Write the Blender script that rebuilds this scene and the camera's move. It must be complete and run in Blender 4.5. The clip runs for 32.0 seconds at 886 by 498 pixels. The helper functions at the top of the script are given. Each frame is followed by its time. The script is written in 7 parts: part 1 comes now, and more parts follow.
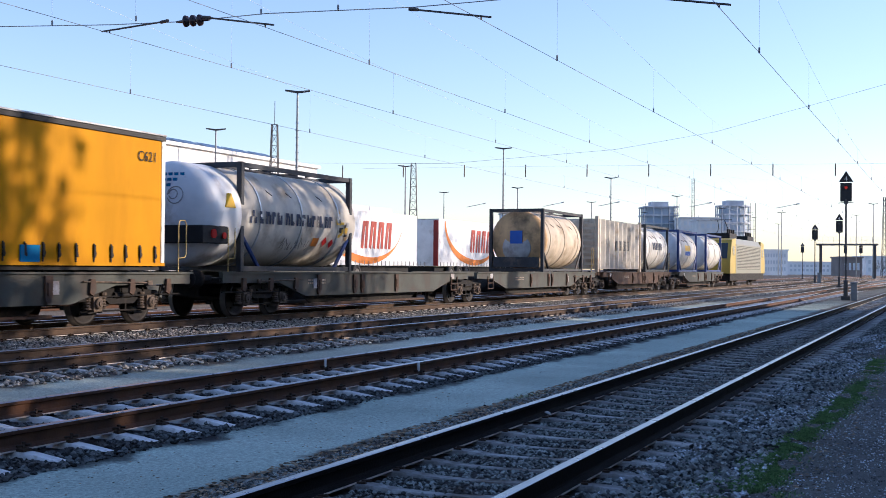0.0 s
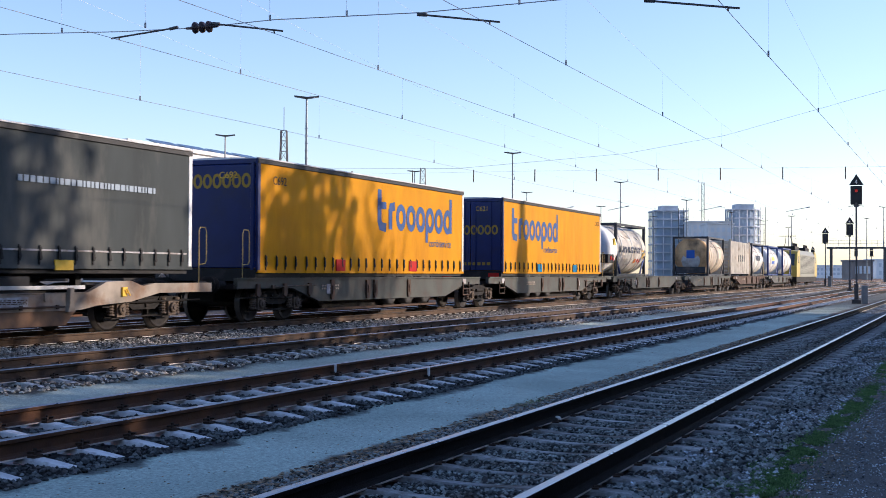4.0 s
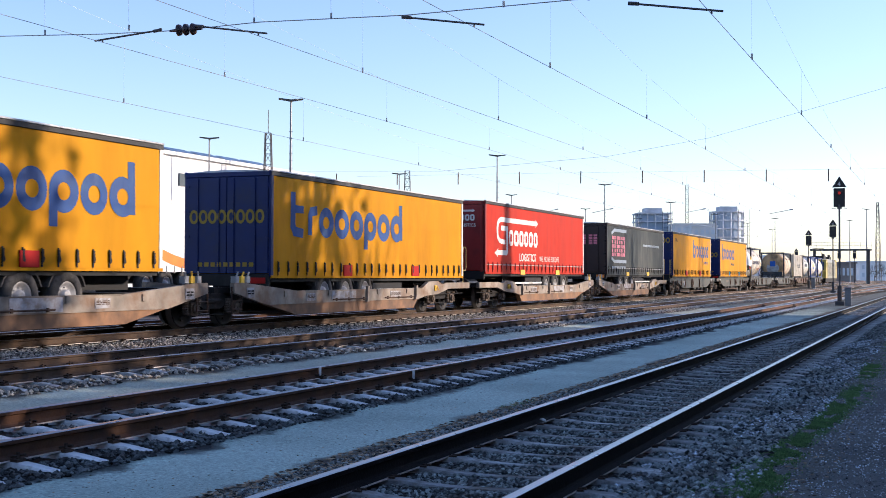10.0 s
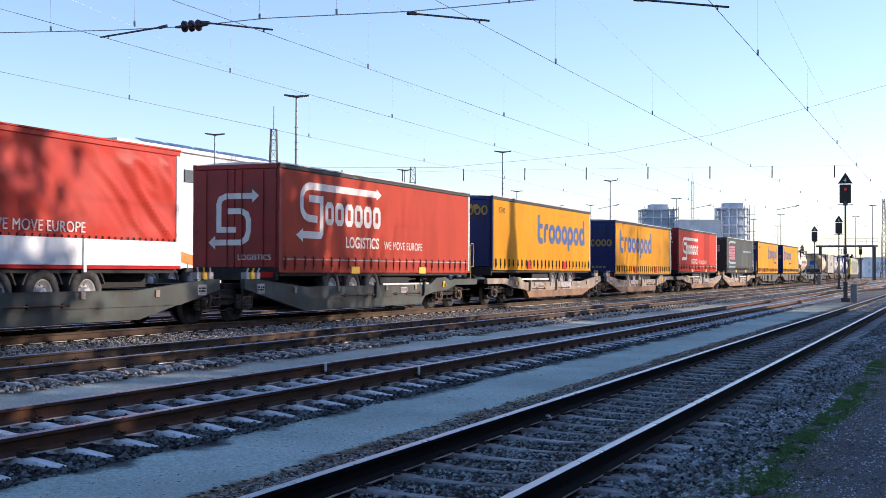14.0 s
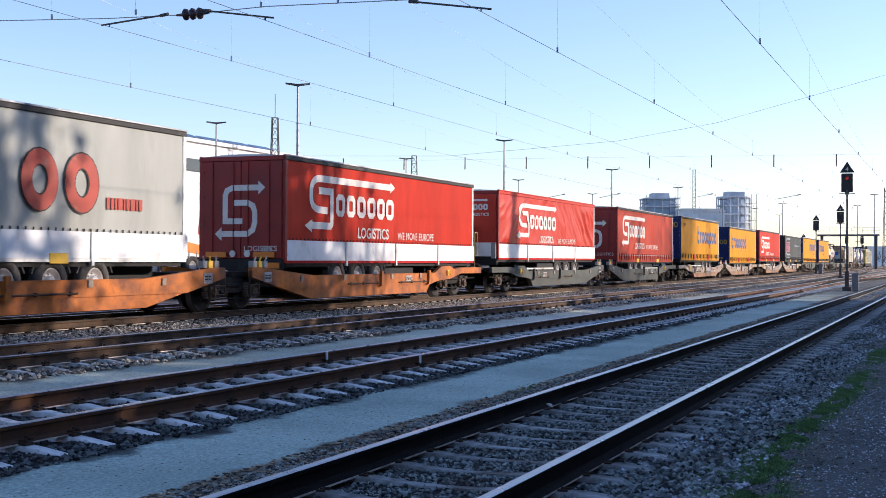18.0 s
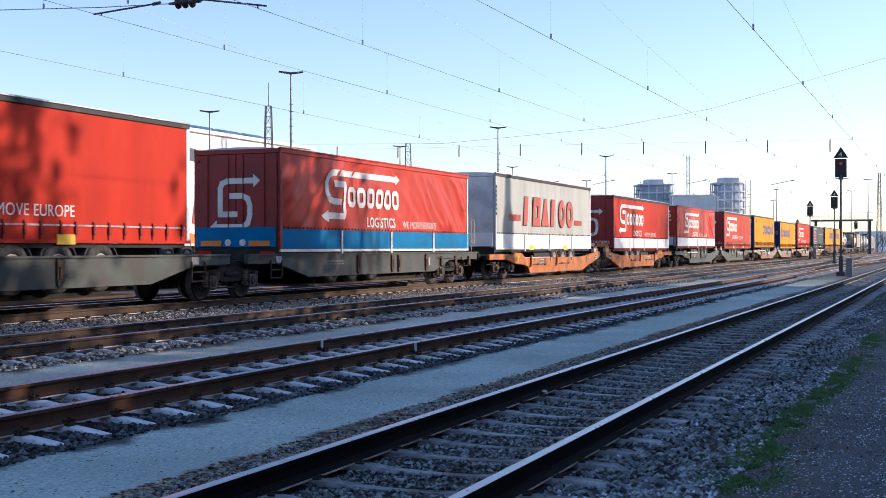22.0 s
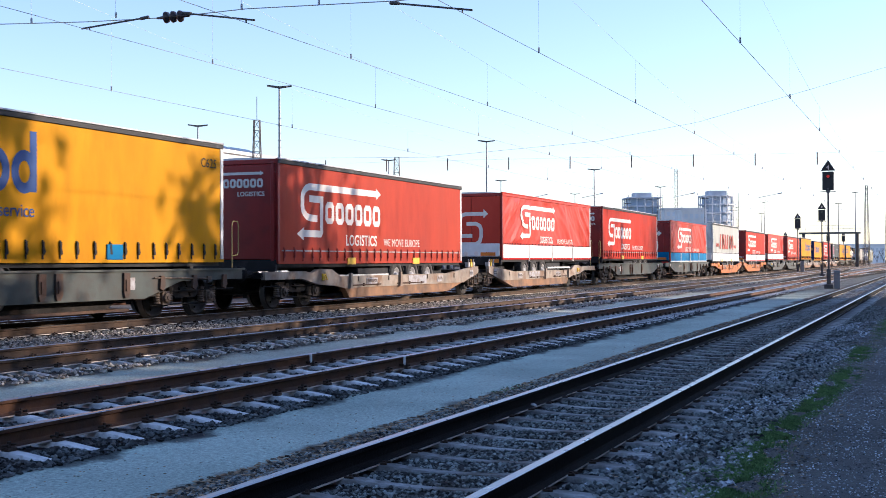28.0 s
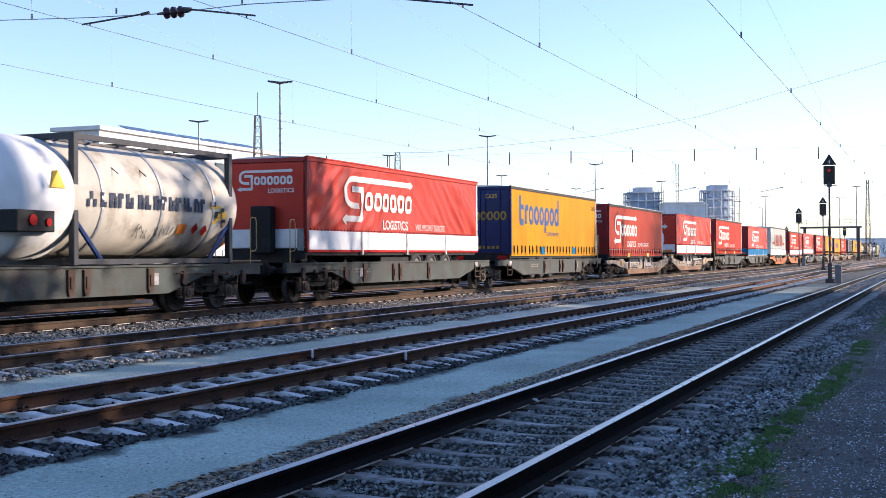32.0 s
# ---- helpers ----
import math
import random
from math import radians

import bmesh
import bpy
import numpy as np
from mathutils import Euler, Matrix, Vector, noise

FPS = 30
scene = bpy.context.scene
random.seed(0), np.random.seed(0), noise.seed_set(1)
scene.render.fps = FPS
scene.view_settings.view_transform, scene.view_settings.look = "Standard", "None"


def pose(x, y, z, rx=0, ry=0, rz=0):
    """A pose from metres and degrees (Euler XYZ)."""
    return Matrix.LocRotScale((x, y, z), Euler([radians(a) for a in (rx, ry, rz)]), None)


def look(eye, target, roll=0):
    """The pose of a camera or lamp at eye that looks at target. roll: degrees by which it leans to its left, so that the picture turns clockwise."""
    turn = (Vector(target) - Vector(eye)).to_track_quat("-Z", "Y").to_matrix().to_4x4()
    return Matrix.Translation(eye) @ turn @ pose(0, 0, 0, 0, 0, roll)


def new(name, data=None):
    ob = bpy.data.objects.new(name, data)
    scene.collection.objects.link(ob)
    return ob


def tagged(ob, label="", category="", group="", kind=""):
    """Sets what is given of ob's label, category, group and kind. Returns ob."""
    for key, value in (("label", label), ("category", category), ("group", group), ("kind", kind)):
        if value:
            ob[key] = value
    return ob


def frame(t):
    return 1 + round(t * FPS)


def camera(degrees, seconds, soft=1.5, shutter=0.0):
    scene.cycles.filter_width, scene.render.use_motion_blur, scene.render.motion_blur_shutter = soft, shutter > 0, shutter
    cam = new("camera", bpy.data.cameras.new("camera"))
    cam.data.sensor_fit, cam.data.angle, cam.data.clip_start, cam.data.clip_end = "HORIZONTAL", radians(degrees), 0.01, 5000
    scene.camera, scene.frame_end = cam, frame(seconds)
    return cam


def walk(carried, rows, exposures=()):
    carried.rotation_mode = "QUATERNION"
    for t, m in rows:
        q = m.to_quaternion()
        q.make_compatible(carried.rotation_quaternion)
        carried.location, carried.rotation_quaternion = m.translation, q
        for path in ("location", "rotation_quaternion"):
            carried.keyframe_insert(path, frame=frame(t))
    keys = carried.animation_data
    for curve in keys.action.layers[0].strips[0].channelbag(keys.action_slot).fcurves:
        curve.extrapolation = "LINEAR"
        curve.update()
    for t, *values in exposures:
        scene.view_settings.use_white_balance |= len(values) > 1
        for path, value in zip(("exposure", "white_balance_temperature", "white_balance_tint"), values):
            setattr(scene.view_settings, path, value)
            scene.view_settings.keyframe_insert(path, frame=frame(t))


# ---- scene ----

# ---- camera: carried in the hand, standing beside the yard ----
cam = camera(38.90, 32.0, soft=0.4, shutter=0.12)
EYE = (0.0, 0.0, 1.408)
CAMERA = [
    (0, 90.862, -0.484, -67.861), (0.5, 90.952, -0.419, -67.850), (1, 90.932, -0.304, -67.774), (1.5, 90.912, -0.450, -67.706),
    (2, 90.888, -0.650, -67.590), (2.5, 90.861, -0.711, -67.529), (3, 90.896, -0.390, -67.484), (3.5, 91.004, -0.302, -67.422),
    (5.5, 91.391, -0.041, -67.541), (6, 91.445, 0.079, -67.609), (6.5, 91.468, 0.033, -67.628), (7, 91.404, 0.022, -67.745),
    (7.5, 91.329, -0.058, -67.865), (8, 91.281, -0.049, -67.964), (8.5, 91.221, -0.098, -67.967), (9, 91.202, -0.150, -68.039),
    (9.5, 91.207, -0.180, -68.114), (10, 91.205, -0.167, -68.118), (10.5, 91.188, 0.067, -68.158), (11, 91.114, 0.058, -68.174),
    (11.5, 91.013, -0.007, -68.135), (12, 90.886, -0.132, -68.079), (12.5, 90.863, -0.361, -68.043), (13, 90.898, -0.403, -67.944),
    (13.5, 90.966, -0.287, -67.903), (14, 91.033, -0.182, -67.872), (14.5, 91.087, -0.276, -67.773), (16.5, 90.963, -0.247, -67.719),
    (17, 90.771, -0.188, -67.722), (17.5, 90.605, -0.295, -67.789), (18, 90.515, -0.243, -67.810), (18.5, 90.403, -0.205, -67.848),
    (19, 90.367, -0.234, -67.843), (19.5, 90.349, -0.372, -67.790), (20, 90.335, -0.285, -67.801), (20.5, 90.246, -0.243, -67.796),
    (21, 90.157, 0.027, -67.828), (21.5, 90.036, 0.072, -67.907), (22, 89.950, 0.105, -68.060), (22.5, 89.908, 0.112, -68.219),
    (23, 89.892, -0.051, -68.435), (23.5, 89.928, -0.019, -68.590), (24, 90.023, 0.118, -68.649), (24.5, 90.172, -0.105, -68.589),
    (25, 90.328, -0.051, -68.546), (25.5, 90.459, -0.096, -68.513), (27.5, 90.604, 0.243, -68.576), (28, 90.569, 0.259, -68.572),
    (28.5, 90.486, 0.269, -68.490), (29, 90.414, 0.271, -68.439), (29.5, 90.336, 0.160, -68.453), (30, 90.263, 0.140, -68.415),
    (30.5, 90.305, 0.142, -68.411), (31, 90.369, 0.209, -68.375), (31.5, 90.369, 0.307, -68.463), (32, 90.348, 0.389, -68.520),
]
walk(cam, [(t, pose(*EYE, rx, ry, rz)) for t, rx, ry, rz in CAMERA],
     exposures=[(0, 0.64, 5480, 25), (3.5, 0.64, 5480, 25), (6, 0.72, 5480, 25), (14, 0.70, 5480, 25), (18.5, 0.63, 5480, 25), (21.5, 0.63, 5480, 25), (23, 0.87, 5480, 25), (26, 0.87, 5480, 25), (32, 0.84, 5480, 25)])

# ---- daylight: low winter sun behind the camera ----
SUN_AZIMUTH = radians(-58)      # from the x axis
SUN_HEIGHT = radians(15)
to_sun = Vector((math.cos(SUN_AZIMUTH) * math.cos(SUN_HEIGHT), math.sin(SUN_AZIMUTH) * math.cos(SUN_HEIGHT), math.sin(SUN_HEIGHT)))
world = bpy.data.worlds.new("daylight")
scene.world = world
world.use_nodes = True
wn = world.node_tree.nodes
sky = wn.new("ShaderNodeTexSky")
sky.sky_type, sky.sun_disc = "NISHITA", False
sky.sun_elevation, sky.sun_rotation = SUN_HEIGHT, math.pi / 2 - SUN_AZIMUTH
sky.air_density, sky.dust_density, sky.ozone_density = 1.0, 0.45, 1.25
wn["Background"].inputs["Strength"].default_value = 0.145
world.node_tree.links.new(sky.outputs[0], wn["Background"].inputs["Color"])
sun = new("sun", bpy.data.lights.new("sun", "SUN"))
sun.data.energy, sun.data.angle, sun.data.color = 3.9, radians(0.55), (1.0, 0.82, 0.53)
sun.matrix_world = look((0, 0, 60), Vector((0, 0, 60)) - to_sun)

# ---- materials ----


def mat(name, color, rough=0.6, metal=0.0, vary=0.25, scale=6.0, bump=0.15, bump_scale=40.0, dirt=None, dirt_amount=0.0,
        dirt_scale=1.2, rand=0.0, emit=None, stretch=(1, 1, 1), spec=0.32):
    """A surface with grain at two scales, worn patches of a second colour and fine relief."""
    m = bpy.data.materials.new(name)
    m.use_nodes = True
    nt = m.node_tree
    n, l = nt.nodes, nt.links
    b = n["Principled BSDF"]
    co = n.new("ShaderNodeTexCoord")
    mp = n.new("ShaderNodeMapping")
    mp.inputs["Scale"].default_value = stretch
    l.new(co.outputs["Object"], mp.inputs["Vector"])
    big = n.new("ShaderNodeTexNoise")
    big.inputs["Scale"].default_value, big.inputs["Detail"].default_value = scale, 5
    l.new(mp.outputs[0], big.inputs["Vector"])
    ramp = n.new("ShaderNodeMapRange")
    ramp.inputs["From Min"].default_value, ramp.inputs["From Max"].default_value = 0.3, 0.7
    ramp.inputs["To Min"].default_value, ramp.inputs["To Max"].default_value = 1 - vary, 1 + vary * 0.6
    l.new(big.outputs[0], ramp.inputs["Value"])
    out = None
    mul = n.new("ShaderNodeMix")
    mul.data_type, mul.blend_type = "RGBA", "MULTIPLY"
    mul.inputs["Factor"].default_value = 1.0
    mul.inputs["A"].default_value = (*color, 1)
    l.new(ramp.outputs[0], mul.inputs["B"])
    out = mul.outputs["Result"]
    if rand:
        info = n.new("ShaderNodeObjectInfo")
        rr = n.new("ShaderNodeMapRange")
        rr.inputs["To Min"].default_value, rr.inputs["To Max"].default_value = 1 - rand, 1 + rand
        l.new(info.outputs["Random"], rr.inputs["Value"])
        mr = n.new("ShaderNodeMix")
        mr.data_type, mr.blend_type = "RGBA", "MULTIPLY"
        mr.inputs["Factor"].default_value = 1.0
        l.new(out, mr.inputs["A"])
        l.new(rr.outputs[0], mr.inputs["B"])
        out = mr.outputs["Result"]
    if dirt:
        dn = n.new("ShaderNodeTexNoise")
        dn.inputs["Scale"].default_value, dn.inputs["Detail"].default_value, dn.inputs["Roughness"].default_value = dirt_scale, 8, 0.65
        l.new(mp.outputs[0], dn.inputs["Vector"])
        dr = n.new("ShaderNodeMapRange")
        dr.inputs["From Min"].default_value, dr.inputs["From Max"].default_value = 0.62 - dirt_amount * 0.4, 0.78 - dirt_amount * 0.3
        l.new(dn.outputs[0], dr.inputs["Value"])
        md = n.new("ShaderNodeMix")
        md.data_type = "RGBA"
        md.inputs["B"].default_value = (*dirt, 1)
        l.new(dr.outputs[0], md.inputs["Factor"])
        l.new(out, md.inputs["A"])
        out = md.outputs["Result"]
    l.new(out, b.inputs["Base Color"])
    b.inputs["Roughness"].default_value, b.inputs["Metallic"].default_value = rough, metal
    b.inputs["Specular IOR Level"].default_value = spec
    rv = n.new("ShaderNodeMapRange")
    rv.inputs["To Min"].default_value, rv.inputs["To Max"].default_value = max(0.03, rough - 0.12), min(1, rough + 0.12)
    l.new(big.outputs[0], rv.inputs["Value"])
    l.new(rv.outputs[0], b.inputs["Roughness"])
    if bump:
        fine = n.new("ShaderNodeTexNoise")
        fine.inputs["Scale"].default_value, fine.inputs["Detail"].default_value = bump_scale, 4
        l.new(mp.outputs[0], fine.inputs["Vector"])
        bp = n.new("ShaderNodeBump")
        bp.inputs["Strength"].default_value, bp.inputs["Distance"].default_value = bump, 0.02
        l.new(fine.outputs[0], bp.inputs["Height"])
        l.new(bp.outputs[0], b.inputs["Normal"])
    if emit:
        b.inputs["Emission Color"].default_value, b.inputs["Emission Strength"].default_value = (*emit[0], 1), emit[1]
    return m


DUST = (0.20, 0.16, 0.12)
RUST = (0.17, 0.075, 0.035)
M = {
    "rail_side": mat("rusty_rail_side", (0.12, 0.055, 0.027), 0.8, 0.2, 0.4, 3, 0.3, 60, (0.07, 0.04, 0.03), 0.4),
    "rail_head": mat("polished_rail_head", (0.40, 0.40, 0.41), 0.30, 0.9, 0.15, 4, 0.05, 90),
    # near-black sides: shade on the nearest rails put into the colour
    "rail_dark": mat("shaded_rail_side", (0.012, 0.010, 0.010), 0.8, 0.1, 0.4, 3, 0.3, 60, (0.022, 0.015, 0.012), 0.25, spec=0.1),
    "rail_brown": mat("brown_rail_side", (0.10, 0.062, 0.038), 0.8, 0.1, 0.4, 3, 0.3, 60, (0.03, 0.02, 0.015), 0.4),
    "concrete": mat("sleeper_concrete", (0.76, 0.75, 0.74), 0.85, 0, 0.3, 5, 0.4, 70, (0.33, 0.29, 0.26), 0.25, 4.0, 0.2),
    "concrete_worn": mat("worn_sleeper_concrete", (0.68, 0.66, 0.62), 0.9, 0, 0.35, 5, 0.4, 70, (0.12, 0.10, 0.08), 0.4, 3.0, 0.25),
    "old_sleeper": mat("weathered_sleeper", (0.46, 0.46, 0.45), 0.9, 0, 0.45, 5, 0.5, 60, (0.11, 0.09, 0.07), 0.5, 2.2, 0.3),
    "fastener": mat("rusty_fastener", (0.075, 0.05, 0.036), 0.8, 0.4, 0.4, 20, 0.3, 80),
    "stone": mat("ballast_stone", (0.16, 0.176, 0.168), 0.9, 0, 0.5, 9, 0.4, 60, (0.06, 0.045, 0.035), 0.3, 2.0),
    "stone_dark": mat("dark_ballast_stone", (0.075, 0.082, 0.08), 0.9, 0, 0.5, 9, 0.4, 60, (0.04, 0.03, 0.025), 0.3, 2.0),
    "stone_pale": mat("pale_ballast_stone", (0.33, 0.36, 0.385), 0.9, 0, 0.5, 9, 0.4, 60, (0.09, 0.08, 0.075), 0.4, 1.5),
    "stone_warm": mat("dusty_ballast_stone", (0.26, 0.24, 0.20), 0.9, 0, 0.5, 9, 0.4, 60, (0.14, 0.10, 0.07), 0.3, 2.0),
    "wagon_grey": mat("weathered_grey_wagon_paint", (0.055, 0.060, 0.050), 0.62, 0, 0.4, 1.3, 0.12, 30, (0.05, 0.038, 0.03), 0.4, 1.5),
    "wagon_brown": mat("weathered_brown_wagon_paint", (0.28, 0.14, 0.062), 0.65, 0, 0.4, 1.5, 0.12, 30, (0.11, 0.065, 0.04), 0.4, 1.0),
    "wagon_white": mat("dirty_beige_wagon_paint", (0.33, 0.275, 0.215), 0.65, 0, 0.45, 1.6, 0.12, 30, (0.20, 0.12, 0.07), 0.4, 1.3),
    "stencil": mat("faded_stencil_panel", (0.42, 0.41, 0.42), 0.7, 0, 0.3, 6, 0.05, 30, (0.24, 0.19, 0.15), 0.45, 5.0),
    "wagon_green": mat("weathered_green_grey_wagon_paint", (0.055, 0.066, 0.058), 0.62, 0, 0.4, 1.3, 0.12, 30, (0.05, 0.04, 0.032), 0.4, 1.5),
    "wagon_orange": mat("rusty_orange_wagon_paint", (0.50, 0.145, 0.014), 0.62, 0, 0.35, 1.3, 0.12, 30, (0.15, 0.05, 0.02), 0.4, 1.2),
    "iron": mat("dirty_black_iron", (0.014, 0.012, 0.011), 0.8, 0.1, 0.5, 4, 0.3, 50, (0.045, 0.032, 0.024), 0.25, 3.0, spec=0.3),
    "iron_rust": mat("rusty_brown_iron", (0.10, 0.058, 0.038), 0.8, 0.2, 0.4, 5, 0.3, 50, (0.07, 0.05, 0.04), 0.4, 3.0),
    "wheel": mat("greasy_steel_wheel", (0.022, 0.018, 0.016), 0.6, 0.5, 0.4, 6, 0.2, 40),
    "tread": mat("worn_wheel_tread", (0.17, 0.15, 0.13), 0.4, 0.7, 0.2, 6, 0.05, 40),
    "rubber": mat("dusty_tyre_rubber", (0.05, 0.048, 0.046), 0.85, 0, 0.4, 6, 0.3, 60, (0.11, 0.10, 0.09), 0.4, 3),
    "rim": mat("grey_steel_rim", (0.40, 0.39, 0.38), 0.5, 0.2, 0.3, 6, 0.1, 40),
    "chassis": mat("dark_trailer_chassis", (0.011, 0.011, 0.012), 0.7, 0.0, 0.4, 4, 0.15, 40, (0.035, 0.03, 0.027), 0.2, 2.0, spec=0.3),
    "alu": mat("dull_aluminium", (0.55, 0.55, 0.55), 0.45, 0.7, 0.2, 5, 0.05, 40, DUST, 0.15),
    "strap": mat("black_buckle_strap", (0.015, 0.013, 0.013), 0.7, 0, 0.2, 8, 0.1),
    "strap_red": mat("dark_red_buckle_strap", (0.22, 0.014, 0.010), 0.7, 0, 0.2, 8, 0.1),
    "rail_foot": mat("pale_rail_foot", (0.70, 0.62, 0.53), 0.8, 0.1, 0.4, 5, 0.3, 60),
    "roof_rail": mat("grey_roof_rail", (0.055, 0.055, 0.055), 0.5, 0.2, 0.3, 3, 0.05, 30, (0.25, 0.24, 0.23), 0.3),
    "roof": mat("pale_roof_sheet", (0.62, 0.62, 0.62), 0.6, 0, 0.25, 1.0, 0.1, 20, (0.25, 0.22, 0.2), 0.3),
    "white": mat("white_paint", (0.78, 0.78, 0.77), 0.5, 0, 0.12, 2, 0.05, 20, (0.45, 0.41, 0.37), 0.12),
    "red_paint": mat("red_marking_paint", (0.42, 0.02, 0.015), 0.65, 0, 0.15, 3, 0.05, spec=0.1),
    "yellow_paint": mat("yellow_marking_paint", (0.80, 0.48, 0.03), 0.5, 0, 0.15, 3, 0.05),
    "orange_paint": mat("orange_marking_paint", (0.75, 0.22, 0.02), 0.5, 0, 0.15, 3, 0.05),
    "black_paint": mat("black_marking_paint", (0.02, 0.02, 0.022), 0.5, 0, 0.15, 3, 0.05),
    "blue_paint": mat("blue_marking_paint", (0.02, 0.10, 0.42), 0.5, 0, 0.15, 3, 0.05),
    "pipe": mat("yellow_handrail", (0.42, 0.30, 0.09), 0.5, 0.1, 0.15, 3, 0.05),
    "grey_mast": mat("galvanised_mast", (0.26, 0.27, 0.28), 0.55, 0.5, 0.25, 4, 0.1),
    "dark_mast": mat("dark_steel_mast", (0.09, 0.085, 0.085), 0.6, 0.4, 0.25, 4, 0.1),
    "wire": mat("catenary_wire", (0.30, 0.31, 0.33), 0.5, 0.5, 0.1, 4, 0.0),
    "insulator": mat("brown_insulator", (0.05, 0.03, 0.03), 0.3, 0, 0.1, 4, 0.0),
    "glass": mat("dark_window_glass", (0.05, 0.065, 0.08), 0.12, 0, 0.1, 2, 0.0),
    "bldg_white": mat("white_render_wall", (0.68, 0.68, 0.68), 0.8, 0, 0.12, 0.3, 0.1, 8),
    # concrete of the far towers, made paler and bluer to carry haze
    "bldg_grey": mat("hazed_concrete_wall", (0.52, 0.55, 0.60), 0.85, 0, 0.2, 0.3, 0.1, 8),
    "solar": mat("solar_panel_glass", (0.02, 0.035, 0.09), 0.2, 0.1, 0.15, 1, 0.0),
    "bark": mat("tree_bark", (0.11, 0.085, 0.065), 0.95, 0, 0.4, 4, 0.6, 20),
    "leaf": mat("dull_foliage", (0.05, 0.065, 0.03), 0.8, 0, 0.4, 2, 0.2, 20),
    "grass": mat("grass_blades", (0.12, 0.215, 0.07), 0.8, 0, 0.4, 5, 0.0),
    "twig": mat("dry_leaf_litter", (0.20, 0.145, 0.09), 0.95, 0, 0.4, 8, 0.2),
    "box_grey": mat("grey_cabinet_paint", (0.21, 0.215, 0.215), 0.6, 0, 0.2, 3, 0.1, 30, (0.18, 0.17, 0.15), 0.2),
    "lamp_red": mat("red_signal_light", (0.4, 0.02, 0.01), 0.4, 0, 0.0, 3, 0.0, emit=((1.0, 0.05, 0.03), 0.12)),
}


def tarp(name, color, dirt, amount=0.25, vary=0.16):
    return mat(name, color, 0.5, 0, vary, 0.7, 0.25, 1.3, dirt, amount, 0.55, stretch=(1.6, 1, 0.5), spec=0.04)


# blue-grey tower storeys, with distance haze put into the colour
M["haze_glass"] = mat("hazed_storey", (0.34, 0.42, 0.52), 0.5, 0, 0.1, 0.3, 0.0)
M["tarp_yellow"] = tarp("yellow_tarpaulin", (0.60, 0.265, 0.001), (0.48, 0.20, 0.002), 0.35)
M["tarp_red"] = tarp("red_tarpaulin", (0.51, 0.040, 0.018), (0.40, 0.032, 0.016), 0.3, 0.22)
M["tarp_red_faded"] = tarp("faded_red_tarpaulin", (0.44, 0.064, 0.034), (0.34, 0.048, 0.03), 0.35)
M["tarp_red_loose"] = mat("slack_red_tarpaulin", (0.50, 0.046, 0.024), 0.48, 0, 0.18, 0.7, 0.2, 2.0, (0.42, 0.026, 0.012), 0.3, 0.6, stretch=(1.6, 1, 0.6), spec=0.16)
M["tarp_grey"] = tarp("dark_grey_tarpaulin", (0.060, 0.068, 0.068), (0.11, 0.11, 0.10), 0.35, 0.25)
M["tarp_white"] = tarp("greyish_white_tarpaulin", (0.43, 0.44, 0.40), (0.32, 0.32, 0.28), 0.35)
# blue, red and brown-black doors: the end faces' shade put into their colours
M["door_blue"] = mat("shaded_blue_door_paint", (0.005, 0.015, 0.095), 0.5, 0, 0.2, 2, 0.05, 20, (0.012, 0.018, 0.06), 0.2)
M["door_red"] = mat("shaded_red_door_paint", (0.26, 0.018, 0.014), 0.5, 0, 0.2, 2, 0.05, 20, (0.16, 0.02, 0.018), 0.2)
M["door_dark"] = mat("brown_black_door_paint", (0.028, 0.016, 0.016), 0.5, 0, 0.2, 2, 0.05, 20)
M["door_white"] = mat("dull_white_door_paint", (0.55, 0.55, 0.55), 0.5, 0, 0.2, 2, 0.05, 20, (0.35, 0.33, 0.3), 0.25)
M["band_blue"] = mat("light_blue_board_paint", (0.008, 0.17, 0.36), 0.7, 0, 0.2, 2, 0.05, 20, (0.03, 0.14, 0.25), 0.25, spec=0.1)
M["logo_blue"] = mat("faded_blue_print", (0.008, 0.055, 0.21), 0.6, 0, 0.2, 2, 0.05, 20, (0.03, 0.09, 0.2), 0.2)
M["logo_white"] = mat("white_print", (0.74, 0.68, 0.62), 0.5, 0, 0.15, 1.5, 0.05, 20, (0.55, 0.42, 0.38), 0.2)
M["logo_pink"] = mat("pink_print", (0.55, 0.16, 0.22), 0.5, 0, 0.15, 2, 0.05)
M["logo_sky"] = mat("pale_blue_print", (0.30, 0.36, 0.42), 0.5, 0, 0.15, 2, 0.05)
M["logo_red"] = mat("red_print", (0.40, 0.055, 0.03), 0.5, 0, 0.15, 2, 0.05, 20, (0.45, 0.2, 0.14), 0.15)
M["tank_white"] = mat("stained_white_tank_shell", (0.60, 0.58, 0.53), 0.6, 0, 0.15, 1.5, 0.05, 20, (0.30, 0.25, 0.18), 0.2, 0.9, spec=0.3)
M["tank_cream"] = mat("weathered_cream_tank_jacket", (0.60, 0.55, 0.46), 0.7, 0, 0.2, 1.2, 0.05, 20, (0.28, 0.22, 0.15), 0.25, 0.9, spec=0.2)
M["tank_brown"] = mat("rust_brown_tank_end", (0.56, 0.35, 0.17), 0.65, 0, 0.3, 1.5, 0.05, 20, (0.14, 0.09, 0.05), 0.35, 1.1)
M["mudguard"] = mat("pale_grey_paint", (0.42, 0.41, 0.40), 0.6, 0, 0.3, 4, 0.05, 20, (0.2, 0.18, 0.16), 0.3)
